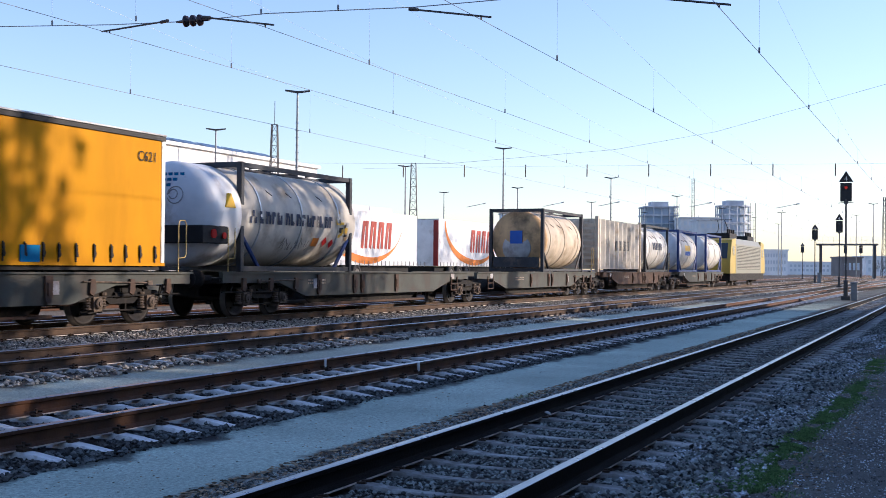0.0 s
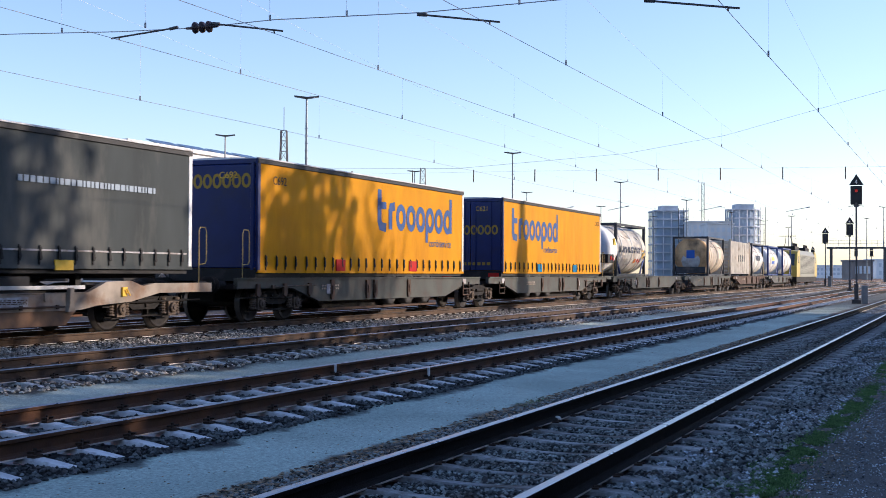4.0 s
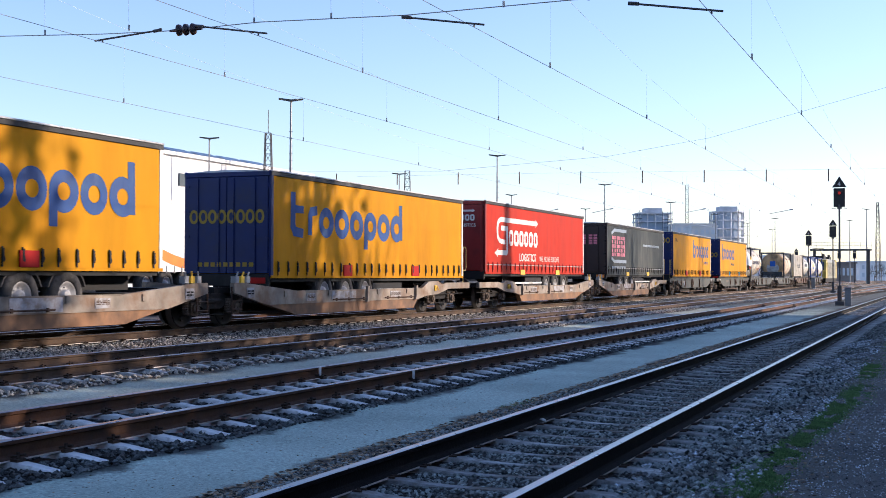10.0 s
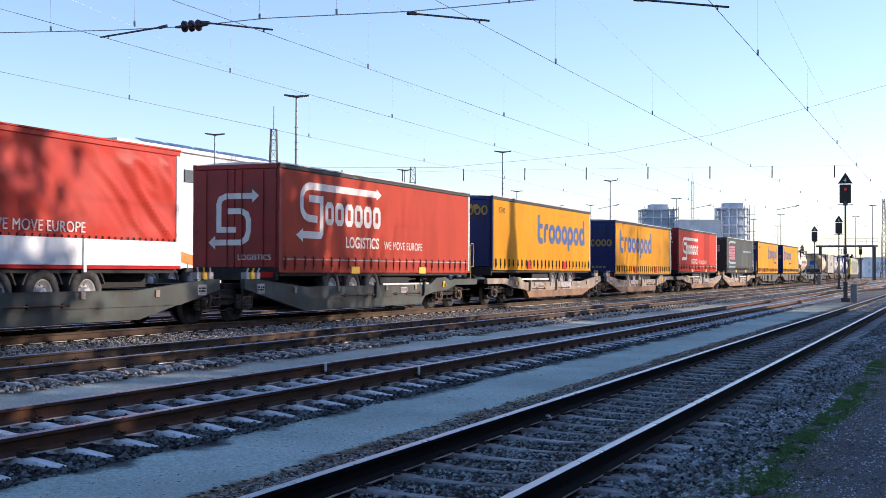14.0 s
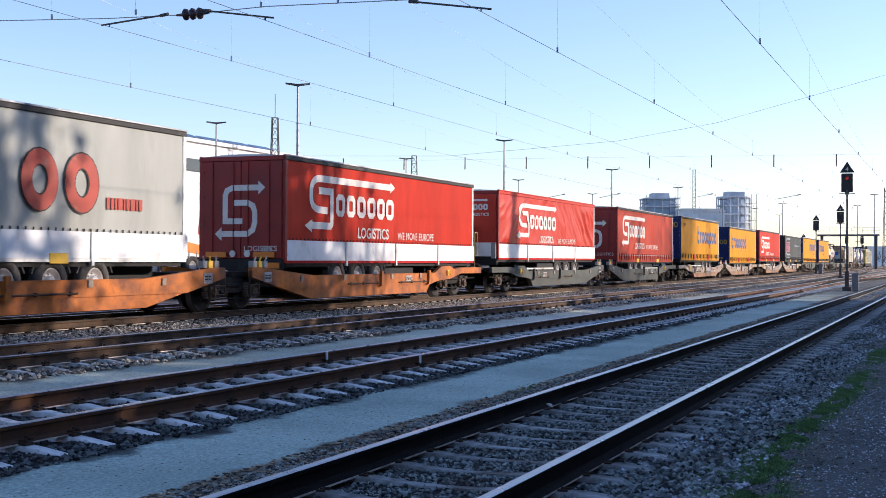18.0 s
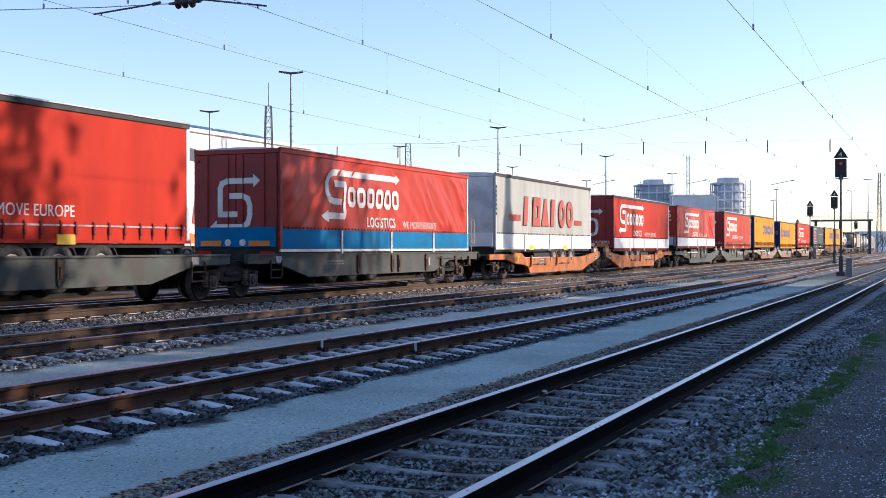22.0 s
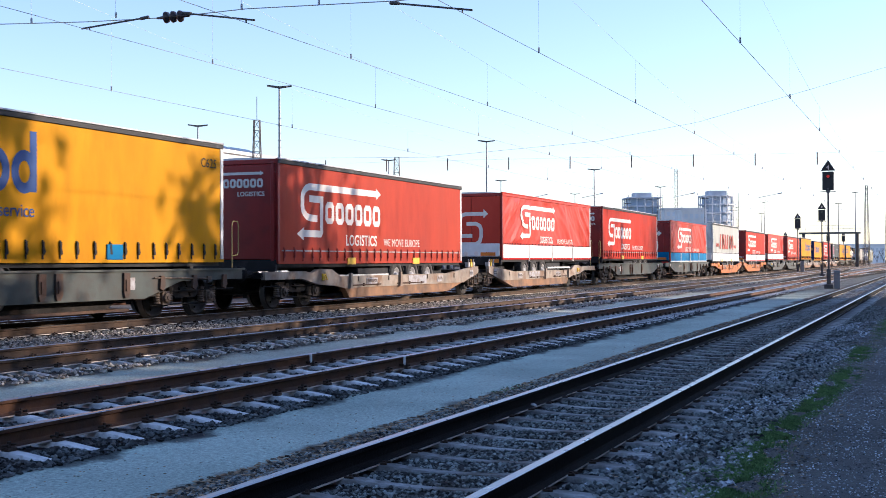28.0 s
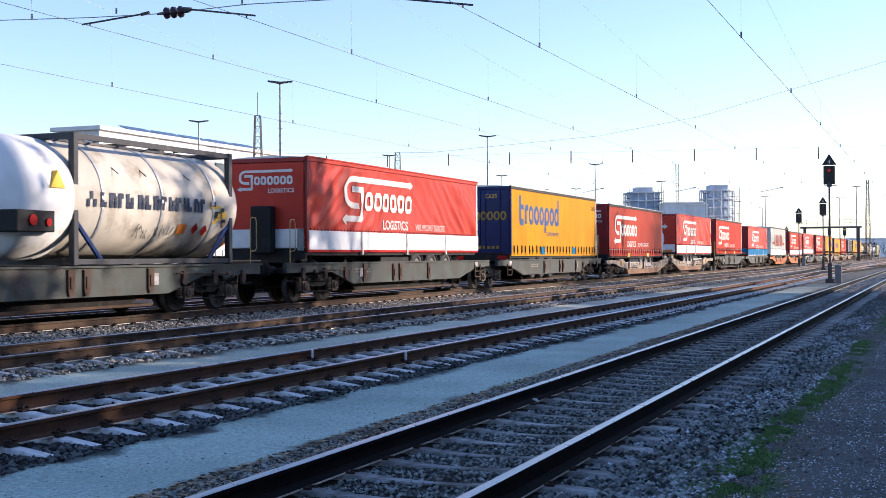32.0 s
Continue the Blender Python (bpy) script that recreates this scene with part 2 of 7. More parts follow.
# far windows kept pale: haze put into the colour
M["far_window"] = mat("hazed_far_window", (0.60, 0.65, 0.70), 0.5, 0, 0.1, 0.3, 0.0)
M["bldg_brown"] = mat("brown_grey_brick_wall", (0.24, 0.21, 0.20), 0.85, 0, 0.2, 0.3, 0.1, 8)
# far walls near white, haze put into the colour
M["bldg_far"] = mat("hazed_distant_wall", (0.84, 0.86, 0.88), 0.8, 0, 0.1, 0.2, 0.0)
M["tank_beige"] = mat("stained_beige_tank_shell", (0.58, 0.49, 0.37), 0.65, 0, 0.2, 1.5, 0.05, 20, (0.33, 0.25, 0.16), 0.3, 1.1, spec=0.25)
M["roof_seal"] = mat("black_roof_seal", (0.018, 0.017, 0.017), 0.6, 0, 0.3, 3, 0.1, 30, (0.10, 0.095, 0.09), 0.15)
M["bogie_dust"] = mat("dusty_axle_box", (0.17, 0.125, 0.09), 0.8, 0.1, 0.5, 6, 0.3, 50, (0.04, 0.03, 0.025), 0.4, 4.0)
M["tank_blue"] = mat("dark_blue_tank_frame", (0.03, 0.06, 0.19), 0.55, 0.1, 0.3, 4, 0.1, 40, (0.10, 0.09, 0.08), 0.2)
M["sign_ochre"] = mat("dull_ochre_print", (0.34, 0.22, 0.02), 0.6, 0, 0.2, 3, 0.05)
M["sign_navy"] = mat("dark_navy_print", (0.012, 0.022, 0.06), 0.6, 0, 0.2, 3, 0.05)
M["tank_frame"] = mat("dark_tank_frame", (0.035, 0.038, 0.045), 0.55, 0.2, 0.3, 4, 0.1, 40, (0.13, 0.10, 0.08), 0.2)
M["loco_yellow"] = mat("locomotive_yellow_paint", (0.46, 0.33, 0.06), 0.4, 0, 0.12, 2, 0.02, 20, DUST, 0.1)
M["loco_grey"] = mat("locomotive_silver_paint", (0.24, 0.235, 0.19), 0.45, 0.1, 0.12, 2, 0.02, 20, DUST, 0.1)

# ---- mesh helpers ----


def box(bm, x0, y0, z0, x1, y1, z1):
    v = [bm.verts.new((x, y, z)) for x in (x0, x1) for y in (y0, y1) for z in (z0, z1)]
    for f in ((0, 1, 3, 2), (4, 6, 7, 5), (0, 4, 5, 1), (2, 3, 7, 6), (0, 2, 6, 4), (1, 5, 7, 3)):
        bm.faces.new([v[i] for i in f])


def cbox(bm, x, y, z, sx, sy, sz):
    box(bm, x - sx / 2, y - sy / 2, z - sz / 2, x + sx / 2, y + sy / 2, z + sz / 2)


def prism(bm, pts, axis, a, b):
    """A polygon drawn in the two other axes, pulled from a to b along one axis."""
    def at(p, h):
        return {"x": (h, p[0], p[1]), "y": (p[0], h, p[1]), "z": (p[0], p[1], h)}[axis]
    lo, hi = [bm.verts.new(at(p, a)) for p in pts], [bm.verts.new(at(p, b)) for p in pts]
    n = len(pts)
    bm.faces.new(lo)
    bm.faces.new(hi[::-1])
    for i in range(n):
        bm.faces.new((lo[i], hi[i], hi[(i + 1) % n], lo[(i + 1) % n]))


def tube(bm, p, q, r, n=8, r2=None):
    p, q = Vector(p), Vector(q)
    d = (q - p).normalized()
    u = d.orthogonal().normalized()
    w = d.cross(u)
    r2 = r if r2 is None else r2
    a = [bm.verts.new(p + (u * math.cos(k) + w * math.sin(k)) * r) for k in [i * math.tau / n for i in range(n)]]
    b = [bm.verts.new(q + (u * math.cos(k) + w * math.sin(k)) * r2) for k in [i * math.tau / n for i in range(n)]]
    bm.faces.new(a[::-1])
    bm.faces.new(b)
    for i in range(n):
        bm.faces.new((a[i], a[(i + 1) % n], b[(i + 1) % n], b[i]))


def lathe(bm, prof, centre, axis="y", n=24, smooth=True, closed=False):
    """Turns a profile of (radius, height) round an axis through centre."""
    cx, cy, cz = centre
    rings = []
    for r, h in prof:
        ring = []
        for i in range(n):
            a = i * math.tau / n
            c, s = math.cos(a) * r, math.sin(a) * r
            ring.append(bm.verts.new({"y": (cx + c, cy + h, cz + s), "z": (cx + c, cy + s, cz + h), "x": (cx + h, cy + c, cz + s)}[axis]))
        rings.append(ring)
    for a, b in zip(rings, rings[1:] + (rings[:1] if closed else [])):
        for i in range(n):
            f = bm.faces.new((a[i], a[(i + 1) % n], b[(i + 1) % n], b[i]))
            f.smooth = smooth
    if not closed:
        bm.faces.new(rings[0][::-1])
        bm.faces.new(rings[-1])


def path_tube(bm, pts, r, n=6):
    for p, q in zip(pts, pts[1:]):
        tube(bm, p, q, r, n)


def mesh_of(name, bm, material, bevel=0.0):
    if bevel:
        bmesh.ops.bevel(bm, geom=[e for e in bm.edges], offset=bevel, segments=1, affect="EDGES", clamp_overlap=True)
    bmesh.ops.recalc_face_normals(bm, faces=bm.faces)
    me = bpy.data.meshes.new(name)
    bm.to_mesh(me)
    bm.free()
    me.materials.append(material)
    return me


def part(name, bm, material, parent, label="", bevel=0.0):
    ob = new(name, mesh_of(name, bm, material, bevel))
    ob.parent = parent
    return tagged(ob, label)


def put(name, me, parent, x=0, y=0, z=0, label="", rz=0):
    """Another piece on a mesh that is already there."""
    ob = new(name, me)
    ob.parent = parent
    ob.matrix_basis = pose(x, y, z, 0, 0, rz)
    return tagged(ob, label)


def thing(name, label, category, m=None, group="", kind=""):
    ob = new(name)
    ob.empty_display_size = 0.3
    if m is not None:
        ob.matrix_basis = m
    return tagged(ob, label, category, group, kind)


def B():
    return bmesh.new()


def words(text, size, material, parent, x, y, z, label, spread=1.0, name="lettering", bold=0.0):
    """Letters on a face that looks towards -y, from the built-in font; x, z: the lower left corner."""
    cu = bpy.data.curves.new(name, "FONT")
    cu.body, cu.size, cu.extrude, cu.space_character, cu.offset = text, size, 0.002, spread, size * bold
    tmp = bpy.data.objects.new(name, cu)
    me = bpy.data.meshes.new_from_object(tmp)
    bpy.data.objects.remove(tmp)
    me.materials.append(material)
    ob = new(name, me)
    ob.parent = parent
    ob.matrix_basis = pose(x, y, z, 90, 0, 0)
    return tagged(ob, label)

# ---- ground ----
ZA, ZB, ZC, ZD = 0.0, 0.047, 0.125, 0.164          # rail tops
YA, YB, YC, YD = 3.349, 7.928, 12.30, 17.215        # track centres
PROFILE = [(-600, -0.3), (-3, -0.27), (1.0, -0.26), (1.6, -0.235), (1.9, -0.222), (2.1, -0.212), (4.6, -0.212), (4.8, -0.225), (5.0, -0.23), (6.4, -0.22), (6.55, -0.20), (6.7, -0.185),
           (9.15, -0.185), (9.35, -0.18), (9.6, -0.17), (10.6, -0.14), (10.85, -0.11), (11.05, -0.102), (13.55, -0.102), (13.8, -0.10), (14.4, -0.08), (15.4, -0.05), (15.8, -0.037),
           (18.8, -0.037), (20, -0.08), (28, -0.15), (60, -0.3), (2600, -0.3)]


def ground_z(y):
    for (a, za), (b, zb) in zip(PROFILE, PROFILE[1:]):
        if a <= y <= b:
            return za + (zb - za) * (y - a) / (b - a)
    return -0.3


def ground_material():
    m = bpy.data.materials.new("yard_ground")
    m.use_nodes = True
    n, l = m.node_tree.nodes, m.node_tree.links
    b = n["Principled BSDF"]
    geo = n.new("ShaderNodeNewGeometry")
    sep = n.new("ShaderNodeSeparateXYZ")
    l.new(geo.outputs["Position"], sep.inputs[0])
    edge = n.new("ShaderNodeTexNoise")
    edge.inputs["Scale"].default_value, edge.inputs["Detail"].default_value, edge.inputs["Roughness"].default_value = 0.9, 6, 0.65
    l.new(geo.outputs["Position"], edge.inputs["Vector"])
    shift = n.new("ShaderNodeMath")
    shift.operation = "MULTIPLY_ADD"
    shift.inputs[1].default_value, shift.inputs[2].default_value = 1.0, -0.5
    l.new(edge.outputs[0], shift.inputs[0])
    add = n.new("ShaderNodeMath")
    l.new(sep.outputs["Y"], add.inputs[0])
    l.new(shift.outputs[0], add.inputs[1])
    fit = n.new("ShaderNodeMapRange")
    fit.inputs["From Min"].default_value, fit.inputs["From Max"].default_value = -3, 27
    l.new(add.outputs[0], fit.inputs["Value"])
    ramp = n.new("ShaderNodeValToRGB")
    # ballast beds near black: shade between the stones put into the colour
    zones = [(-3, (0.125, 0.128, 0.122)), (0.75, (0.13, 0.13, 0.122)), (1.15, (0.13, 0.128, 0.112)), (1.5, (0.12, 0.115, 0.105)), (1.75, (0.045, 0.042, 0.042)),
             (4.75, (0.035, 0.032, 0.03)), (4.85, (0.075, 0.058, 0.045)), (5.05, (0.12, 0.10, 0.08)), (5.2, (0.44, 0.54, 0.47)), (6.4, (0.44, 0.535, 0.465)),
             (6.52, (0.035, 0.033, 0.034)), (9.3, (0.04, 0.036, 0.034)), (9.5, (0.48, 0.53, 0.44)), (10.65, (0.48, 0.53, 0.44)), (10.85, (0.06, 0.052, 0.045)),
             # strip below the train darkened as well, its shade put into the colour
             (13.75, (0.065, 0.057, 0.048)), (14.2, (0.21, 0.185, 0.155)), (15.4, (0.20, 0.17, 0.14)), (15.9, (0.075, 0.058, 0.047)), (19.5, (0.08, 0.062, 0.05)), (23, (0.13, 0.11, 0.09)), (27, (0.22, 0.19, 0.16))]
    els = ramp.color_ramp.elements
    els[0].position, els[0].color = 0, (*zones[0][1], 1)
    els[1].position, els[1].color = 1, (*zones[-1][1], 1)
    for y, c in zones[1:-1]:
        e = els.new((y + 3) / 30)
        e.color = (*c, 1)
    l.new(fit.outputs[0], ramp.inputs[0])
    fine = n.new("ShaderNodeTexNoise")
    fine.inputs["Scale"].default_value, fine.inputs["Detail"].default_value, fine.inputs["Roughness"].default_value = 30, 9, 0.8
    l.new(geo.outputs["Position"], fine.inputs["Vector"])
    fr = n.new("ShaderNodeMapRange")
    fr.inputs["From Min"].default_value, fr.inputs["From Max"].default_value = 0.3, 0.72
    fr.inputs["To Min"].default_value, fr.inputs["To Max"].default_value = 0.35, 1.6
    l.new(fine.outputs[0], fr.inputs["Value"])
    wide = n.new("ShaderNodeTexNoise")
    wide.inputs["Scale"].default_value, wide.inputs["Detail"].default_value = 0.35, 5
    l.new(geo.outputs["Position"], wide.inputs["Vector"])
    wr = n.new("ShaderNodeMapRange")
    wr.inputs["From Min"].default_value, wr.inputs["From Max"].default_value = 0.3, 0.7
    wr.inputs["To Min"].default_value, wr.inputs["To Max"].default_value = 0.75, 1.25
    l.new(wide.outputs[0], wr.inputs["Value"])
    mul = n.new("ShaderNodeMath")
    mul.operation = "MULTIPLY"
    l.new(fr.outputs[0], mul.inputs[0])
    l.new(wr.outputs[0], mul.inputs[1])
    mix = n.new("ShaderNodeMix")
    mix.data_type, mix.blend_type = "RGBA", "MULTIPLY"
    mix.inputs["Factor"].default_value = 1
    l.new(ramp.outputs[0], mix.inputs["A"])
    l.new(mul.outputs[0], mix.inputs["B"])
    # towards the far points the paths give way to brown ballast
    away = n.new("ShaderNodeMapRange")
    away.inputs["From Min"].default_value, away.inputs["From Max"].default_value, away.inputs["To Max"].default_value = 42, 75, 0.85
    l.new(sep.outputs["X"], away.inputs["Value"])
    brown = n.new("ShaderNodeMix")
    brown.data_type = "RGBA"
    brown.inputs["B"].default_value = (0.10, 0.085, 0.072, 1)
    l.new(away.outputs[0], brown.inputs["Factor"])
    l.new(ramp.outputs[0], brown.inputs["A"])
    l.new(brown.outputs["Result"], mix.inputs["A"])
    l.new(mix.outputs["Result"], b.inputs["Base Color"])
    b.inputs["Roughness"].default_value = 0.95
    b.inputs["Specular IOR Level"].default_value = 0.2
    bp = n.new("ShaderNodeBump")
    bp.inputs["Strength"].default_value, bp.inputs["Distance"].default_value = 0.6, 0.012
    l.new(fine.outputs[0], bp.inputs["Height"])
    l.new(bp.outputs[0], b.inputs["Normal"])
    return m


def build_ground():
    ys = sorted({y for y, _ in PROFILE} | {1.8 + 0.35 * i for i in range(56)} | {-300, -100, -40, -15, -6, 120, 300, 900})
    xs = [-400, -150, -60, -20] + [-8 + 0.5 * i for i in range(80)] + [32 + 2 * i for i in range(30)] + [95, 120, 170, 260, 450, 900, 1800, 3000]
    bm = B()
    grid = [[bm.verts.new((x, y, ground_z(y) + (0.012 * noise.noise((x * 0.9, y * 1.3, 0)) if -1 < x < 90 and 0 < y < 21 else 0))) for y in ys] for x in xs]
    for a, b in zip(grid, grid[1:]):
        for j in range(len(ys) - 1):
            bm.faces.new((a[j], b[j], b[j + 1], a[j + 1])).smooth = True
    ob = new("ground", mesh_of("ground", bm, ground_material()))
    tagged(ob, "railway yard ground of ballast beds and grey sandy paths", "ground", kind="structure")


build_ground()

# ---- tracks ----
RAIL = [(-0.075, -0.172), (0.075, -0.172), (0.075, -0.158), (0.02, -0.142), (0.0085, -0.128), (0.0085, -0.05), (0.034, -0.038), (0.036, -0.008), (0.027, 0),
        (-0.027, 0), (-0.036, -0.008), (-0.034, -0.038), (-0.0085, -0.05), (-0.0085, -0.128), (-0.02, -0.142), (-0.075, -0.158)]


def rail_mesh(name, side, head, x0=-40, x1=620, bright_foot=False):
    bm = B()
    prism(bm, RAIL, "x", x0, x1)
    me = mesh_of(name, bm, side)
    me.materials.append(head)
    me.materials.append(M["rail_foot"])
    for p in me.polygons:
        if p.normal.z > 0.5 and p.center.z > -0.02:
            p.material_index = 1
        elif (p.normal.z > 0.2 and p.center.z < -0.12) if bright_foot else (abs(p.normal.y) > 0.9 and p.center.z < -0.15):
            p.material_index = 2
    return me


def sleeper_mesh(name, material, shaped, slim=0.60):
    """A concrete sleeper with raised seats and a lower middle, or a plain worn one."""
    bm = B()
    secs = ([(-1.3, -0.085, 0.09), (-1.26, -0.055, 0.105), (-1.0, -0.018, 0.12), (-0.85, 0.0, 0.125), (-0.55, 0.0, 0.125), (-0.38, -0.022, 0.095), (0.38, -0.022, 0.095),
             (0.55, 0.0, 0.125), (0.85, 0.0, 0.125), (1.0, -0.018, 0.12), (1.26, -0.055, 0.105), (1.3, -0.085, 0.09)] if shaped else
            [(-1.25, -0.030, 0.085), (-1.12, 0.002, 0.095), (-0.90, 0.014, 0.09), (-0.62, 0.016, 0.085), (-0.42, -0.004, 0.072), (-0.2, -0.016, 0.066), (0.0, -0.019, 0.064),
             (0.2, -0.016, 0.066), (0.42, -0.004, 0.072), (0.62, 0.016, 0.085), (0.90, 0.014, 0.09), (1.12, 0.002, 0.095), (1.25, -0.030, 0.085)])
    rows = []
    for y, top, hw in secs:
        hw = hw * (slim if shaped else 0.85)
        rows.append([bm.verts.new((dx, y, z)) for dx, z in ((-hw - 0.03, -0.18), (-hw, top - 0.012), (-hw * 0.9, top), (hw * 0.9, top), (hw, top - 0.012), (hw + 0.03, -0.18))])
    for a, b in zip(rows, rows[1:]):
        for i in range(5):
            bm.faces.new((a[i], b[i], b[i + 1], a[i + 1]))
    bm.faces.new(rows[0])
    bm.faces.new(rows[-1][::-1])
    return mesh_of(name, bm, material)


def clip_mesh(name="rail_fastening", k=1.0):
    """Plates, bolts and spring clips on both sides of both rails; k: how far they stand up."""
    bm = B()
    for r in (-0.752, 0.752):
        for s in (-1, 1):
            cbox(bm, 0, r + s * 0.105, 0.010 * k, 0.11, 0.07, 0.024 * k)
            tube(bm, (0, r + s * 0.10, 0.0), (0, r + s * 0.10, 0.075 * k), 0.017, 6)
            for q in (-0.045, 0.045):
                tube(bm, (q, r + s * 0.07, 0.04 * k), (q, r + s * 0.14, 0.05 * k), 0.012, 5)
    return mesh_of(name, bm, M["fastener"])


CLIPS, LOW_CLIPS = clip_mesh(), clip_mesh("low_rail_fastening", 0.5)
PITCH = 0.639      # sleepers


def build_track(name, y, z, sleeper, rails, label, near0, near1, pitch=PITCH, first=-6.0, far=260, deep=0.0):
    tr = thing(name, label, "railway track", pose(0, y, z), kind="structure")
    for s in (-1, 1):
        put("rail", rails, tr, 0, s * 0.752, 0)
    n = int((near1 - near0) / pitch)
    for i in range(n):
        x = near0 + i * pitch
        sl = put("sleeper", sleeper, tr, x + random.uniform(-0.02, 0.02), random.uniform(-0.015, 0.015), -0.168 - deep - random.uniform(0, 0.008), "", random.uniform(-0.5, 0.5))
        put("rail_fastening", LOW_CLIPS if name == "track_1" else CLIPS, sl)
    # the far sleepers, joined
    src = sleeper
    vs = np.empty(len(src.vertices) * 3)
    src.vertices.foreach_get("co", vs)
    vs = vs.reshape(-1, 3)
    fs = [tuple(p.vertices) for p in src.polygons]
    allv, allf = [], []
    xs = [first + i * pitch for i in range(int((near0 - first) / pitch))] + [near0 + i * pitch for i in range(n, int((far - near0) / pitch))]
    for k, x in enumerate(xs):
        allv.append(vs + (x, 0, -0.18 - deep))
        allf += [tuple(i + k * len(vs) for i in f) for f in fs]
    me = bpy.data.meshes.new("far_sleepers")
    me.from_pydata(np.concatenate(allv).tolist(), [], allf)
    me.materials.append(src.materials[0])
    ob = new("far_sleepers", me)
    ob.parent = tr
    tagged(ob, kind="stuff")
    return tr


S_CONCRETE = sleeper_mesh("sleeper_block", M["concrete"], True)
S_OLD = sleeper_mesh("sleeper_beam", M["old_sleeper"], False)
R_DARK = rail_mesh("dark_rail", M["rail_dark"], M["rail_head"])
R_RUST = rail_mesh("rusty_rail", M["rail_side"], M["rail_head"])
R_BROWN = rail_mesh("brown_rail", M["rail_brown"], M["rail_head"])
S_WORN = sleeper_mesh("worn_sleeper_block", M["concrete_worn"], True, 0.6)
R_LONG = rail_mesh("long_rusty_rail", M["rail_brown"], M["rail_head"], -340)
build_track("track_1", YA, ZA, S_OLD, R_DARK, "rails with shade-dark sides and shiny heads on worn sleepers in ballast", 4.47, 55.5, deep=0.012)
build_track("track_2", YB, ZB, S_CONCRETE, R_RUST, "rusty brown rails on pale concrete sleepers", 5.085, 66)
build_track("track_3", YC, ZC, S_WORN, R_BROWN, "rusty rails on pale concrete sleepers in ballast", 11.2, 65)
build_track("track_4", YD, ZD, S_WORN, R_LONG, "rusty rails under the freight train", 16, 48, deep=0.03)
for i, y in enumerate((22.0, 28.9)):
    tr = thing("track_%d" % (5 + i), "rusty rails of a siding beyond the train", "railway track", pose(0, y, 0.0), kind="structure")
    for s in (-1, 1):
        put("rail", R_RUST, tr, 0, s * 0.752, 0)


# ---- loose ballast ----
def scatter(name, count, x0, x1, y0, y1, size, material, label, seed, keep=None, flat=0.75):
    """Many small angular stones, half sunk into the bed, in one mesh."""
    rng = np.random.default_rng(seed)
    # thinner towards the far end
    x = x0 + (x1 - x0) * rng.random(count) ** 1.5
    y = y0 + (y1 - y0) * rng.random(count)
    if keep is not None:
        ok = keep(x, y)
        x, y = x[ok], y[ok]
    n = len(x)
    s = size * (0.55 + 0.9 * rng.random(n))
    z = np.array([ground_z(v) for v in y]) + s * 0.15
    base = np.array([(1, 0, 0), (-1, 0, 0), (0, 1, 0), (0, -1, 0), (0, 0, 1), (0, 0, -1), (0.6, 0.6, 0.5), (-0.5, 0.6, 0.55)], float)
    tri = np.array([(6, 0, 2), (4, 0, 6), (4, 6, 7), (6, 2, 7), (7, 2, 1), (4, 7, 1), (4, 1, 3), (4, 3, 0), (5, 2, 0), (5, 1, 2), (5, 3, 1), (5, 0, 3)])
    v = base[None] * (0.7 + 0.6 * rng.random((n, 8, 1))) * s[:, None, None] * 0.5
    a = rng.random(n) * math.tau
    c, sn = np.cos(a)[:, None], np.sin(a)[:, None]
    vx, vy = v[:, :, 0] * c - v[:, :, 1] * sn, v[:, :, 0] * sn + v[:, :, 1] * c
    v = np.stack([vx + x[:, None], vy + y[:, None], v[:, :, 2] * flat + z[:, None]], 2).reshape(-1, 3)
    f = (tri[None] + (np.arange(n) * 8)[:, None, None]).reshape(-1, 3)
    me = bpy.data.meshes.new(name)
    me.from_pydata(v.tolist(), [], f.tolist())
    me.materials.append(material)
    ob = new(name, me)
    return tagged(ob, label, "ballast", kind="stuff")


def off_rails(yc, every, first, half=0.14):
    """Keeps stones off the rails, and mostly off the sleepers."""
    def keep(x, y):
        d = np.abs(np.abs(y - yc) - 0.752)
        on = np.abs(((x - first + every / 2) % every) - every / 2) < half
        inside = np.abs(y - yc) < 1.28
        return (d > 0.10) & ~(on & inside & (np.random.default_rng(3).random(len(x)) < 0.985))
    return keep


def island_color(m, lo=0.05, hi=2.6):
    """Each loose stone its own lightness."""
    n, l = m.node_tree.nodes, m.node_tree.links
    b = n["Principled BSDF"]
    old = b.inputs["Base Color"].links[0].from_socket
    geo = n.new("ShaderNodeNewGeometry")
    r = n.new("ShaderNodeMapRange")
    r.inputs["To Min"].default_value, r.inputs["To Max"].default_value = lo, hi
    l.new(geo.outputs["Random Per Island"], r.inputs["Value"])
    mx = n.new("ShaderNodeMix")
    mx.data_type, mx.blend_type = "RGBA", "MULTIPLY"
    mx.inputs["Factor"].default_value = 1
    l.new(old, mx.inputs["A"])
    l.new(r.outputs[0], mx.inputs["B"])
    l.new(mx.outputs["Result"], b.inputs["Base Color"])


for key in ("stone", "stone_warm", "stone_pale", "stone_dark", "twig", "leaf"):
    island_color(M[key])
island_color(M["grass"], 0.5, 1.6)
scatter("ballast", 34000, 3.0, 46, 1.45, 5.0, 0.034, M["stone"], "loose grey ballast stones round the dark rails", 1, off_rails(YA, PITCH, 4.47, 0.075))
scatter("ballast", 24000, 5.0, 66, 6.5, 9.4, 0.052, M["stone_dark"], "loose dark grey ballast stones between concrete sleepers", 2, off_rails(YB, PITCH, 5.085, 0.11))
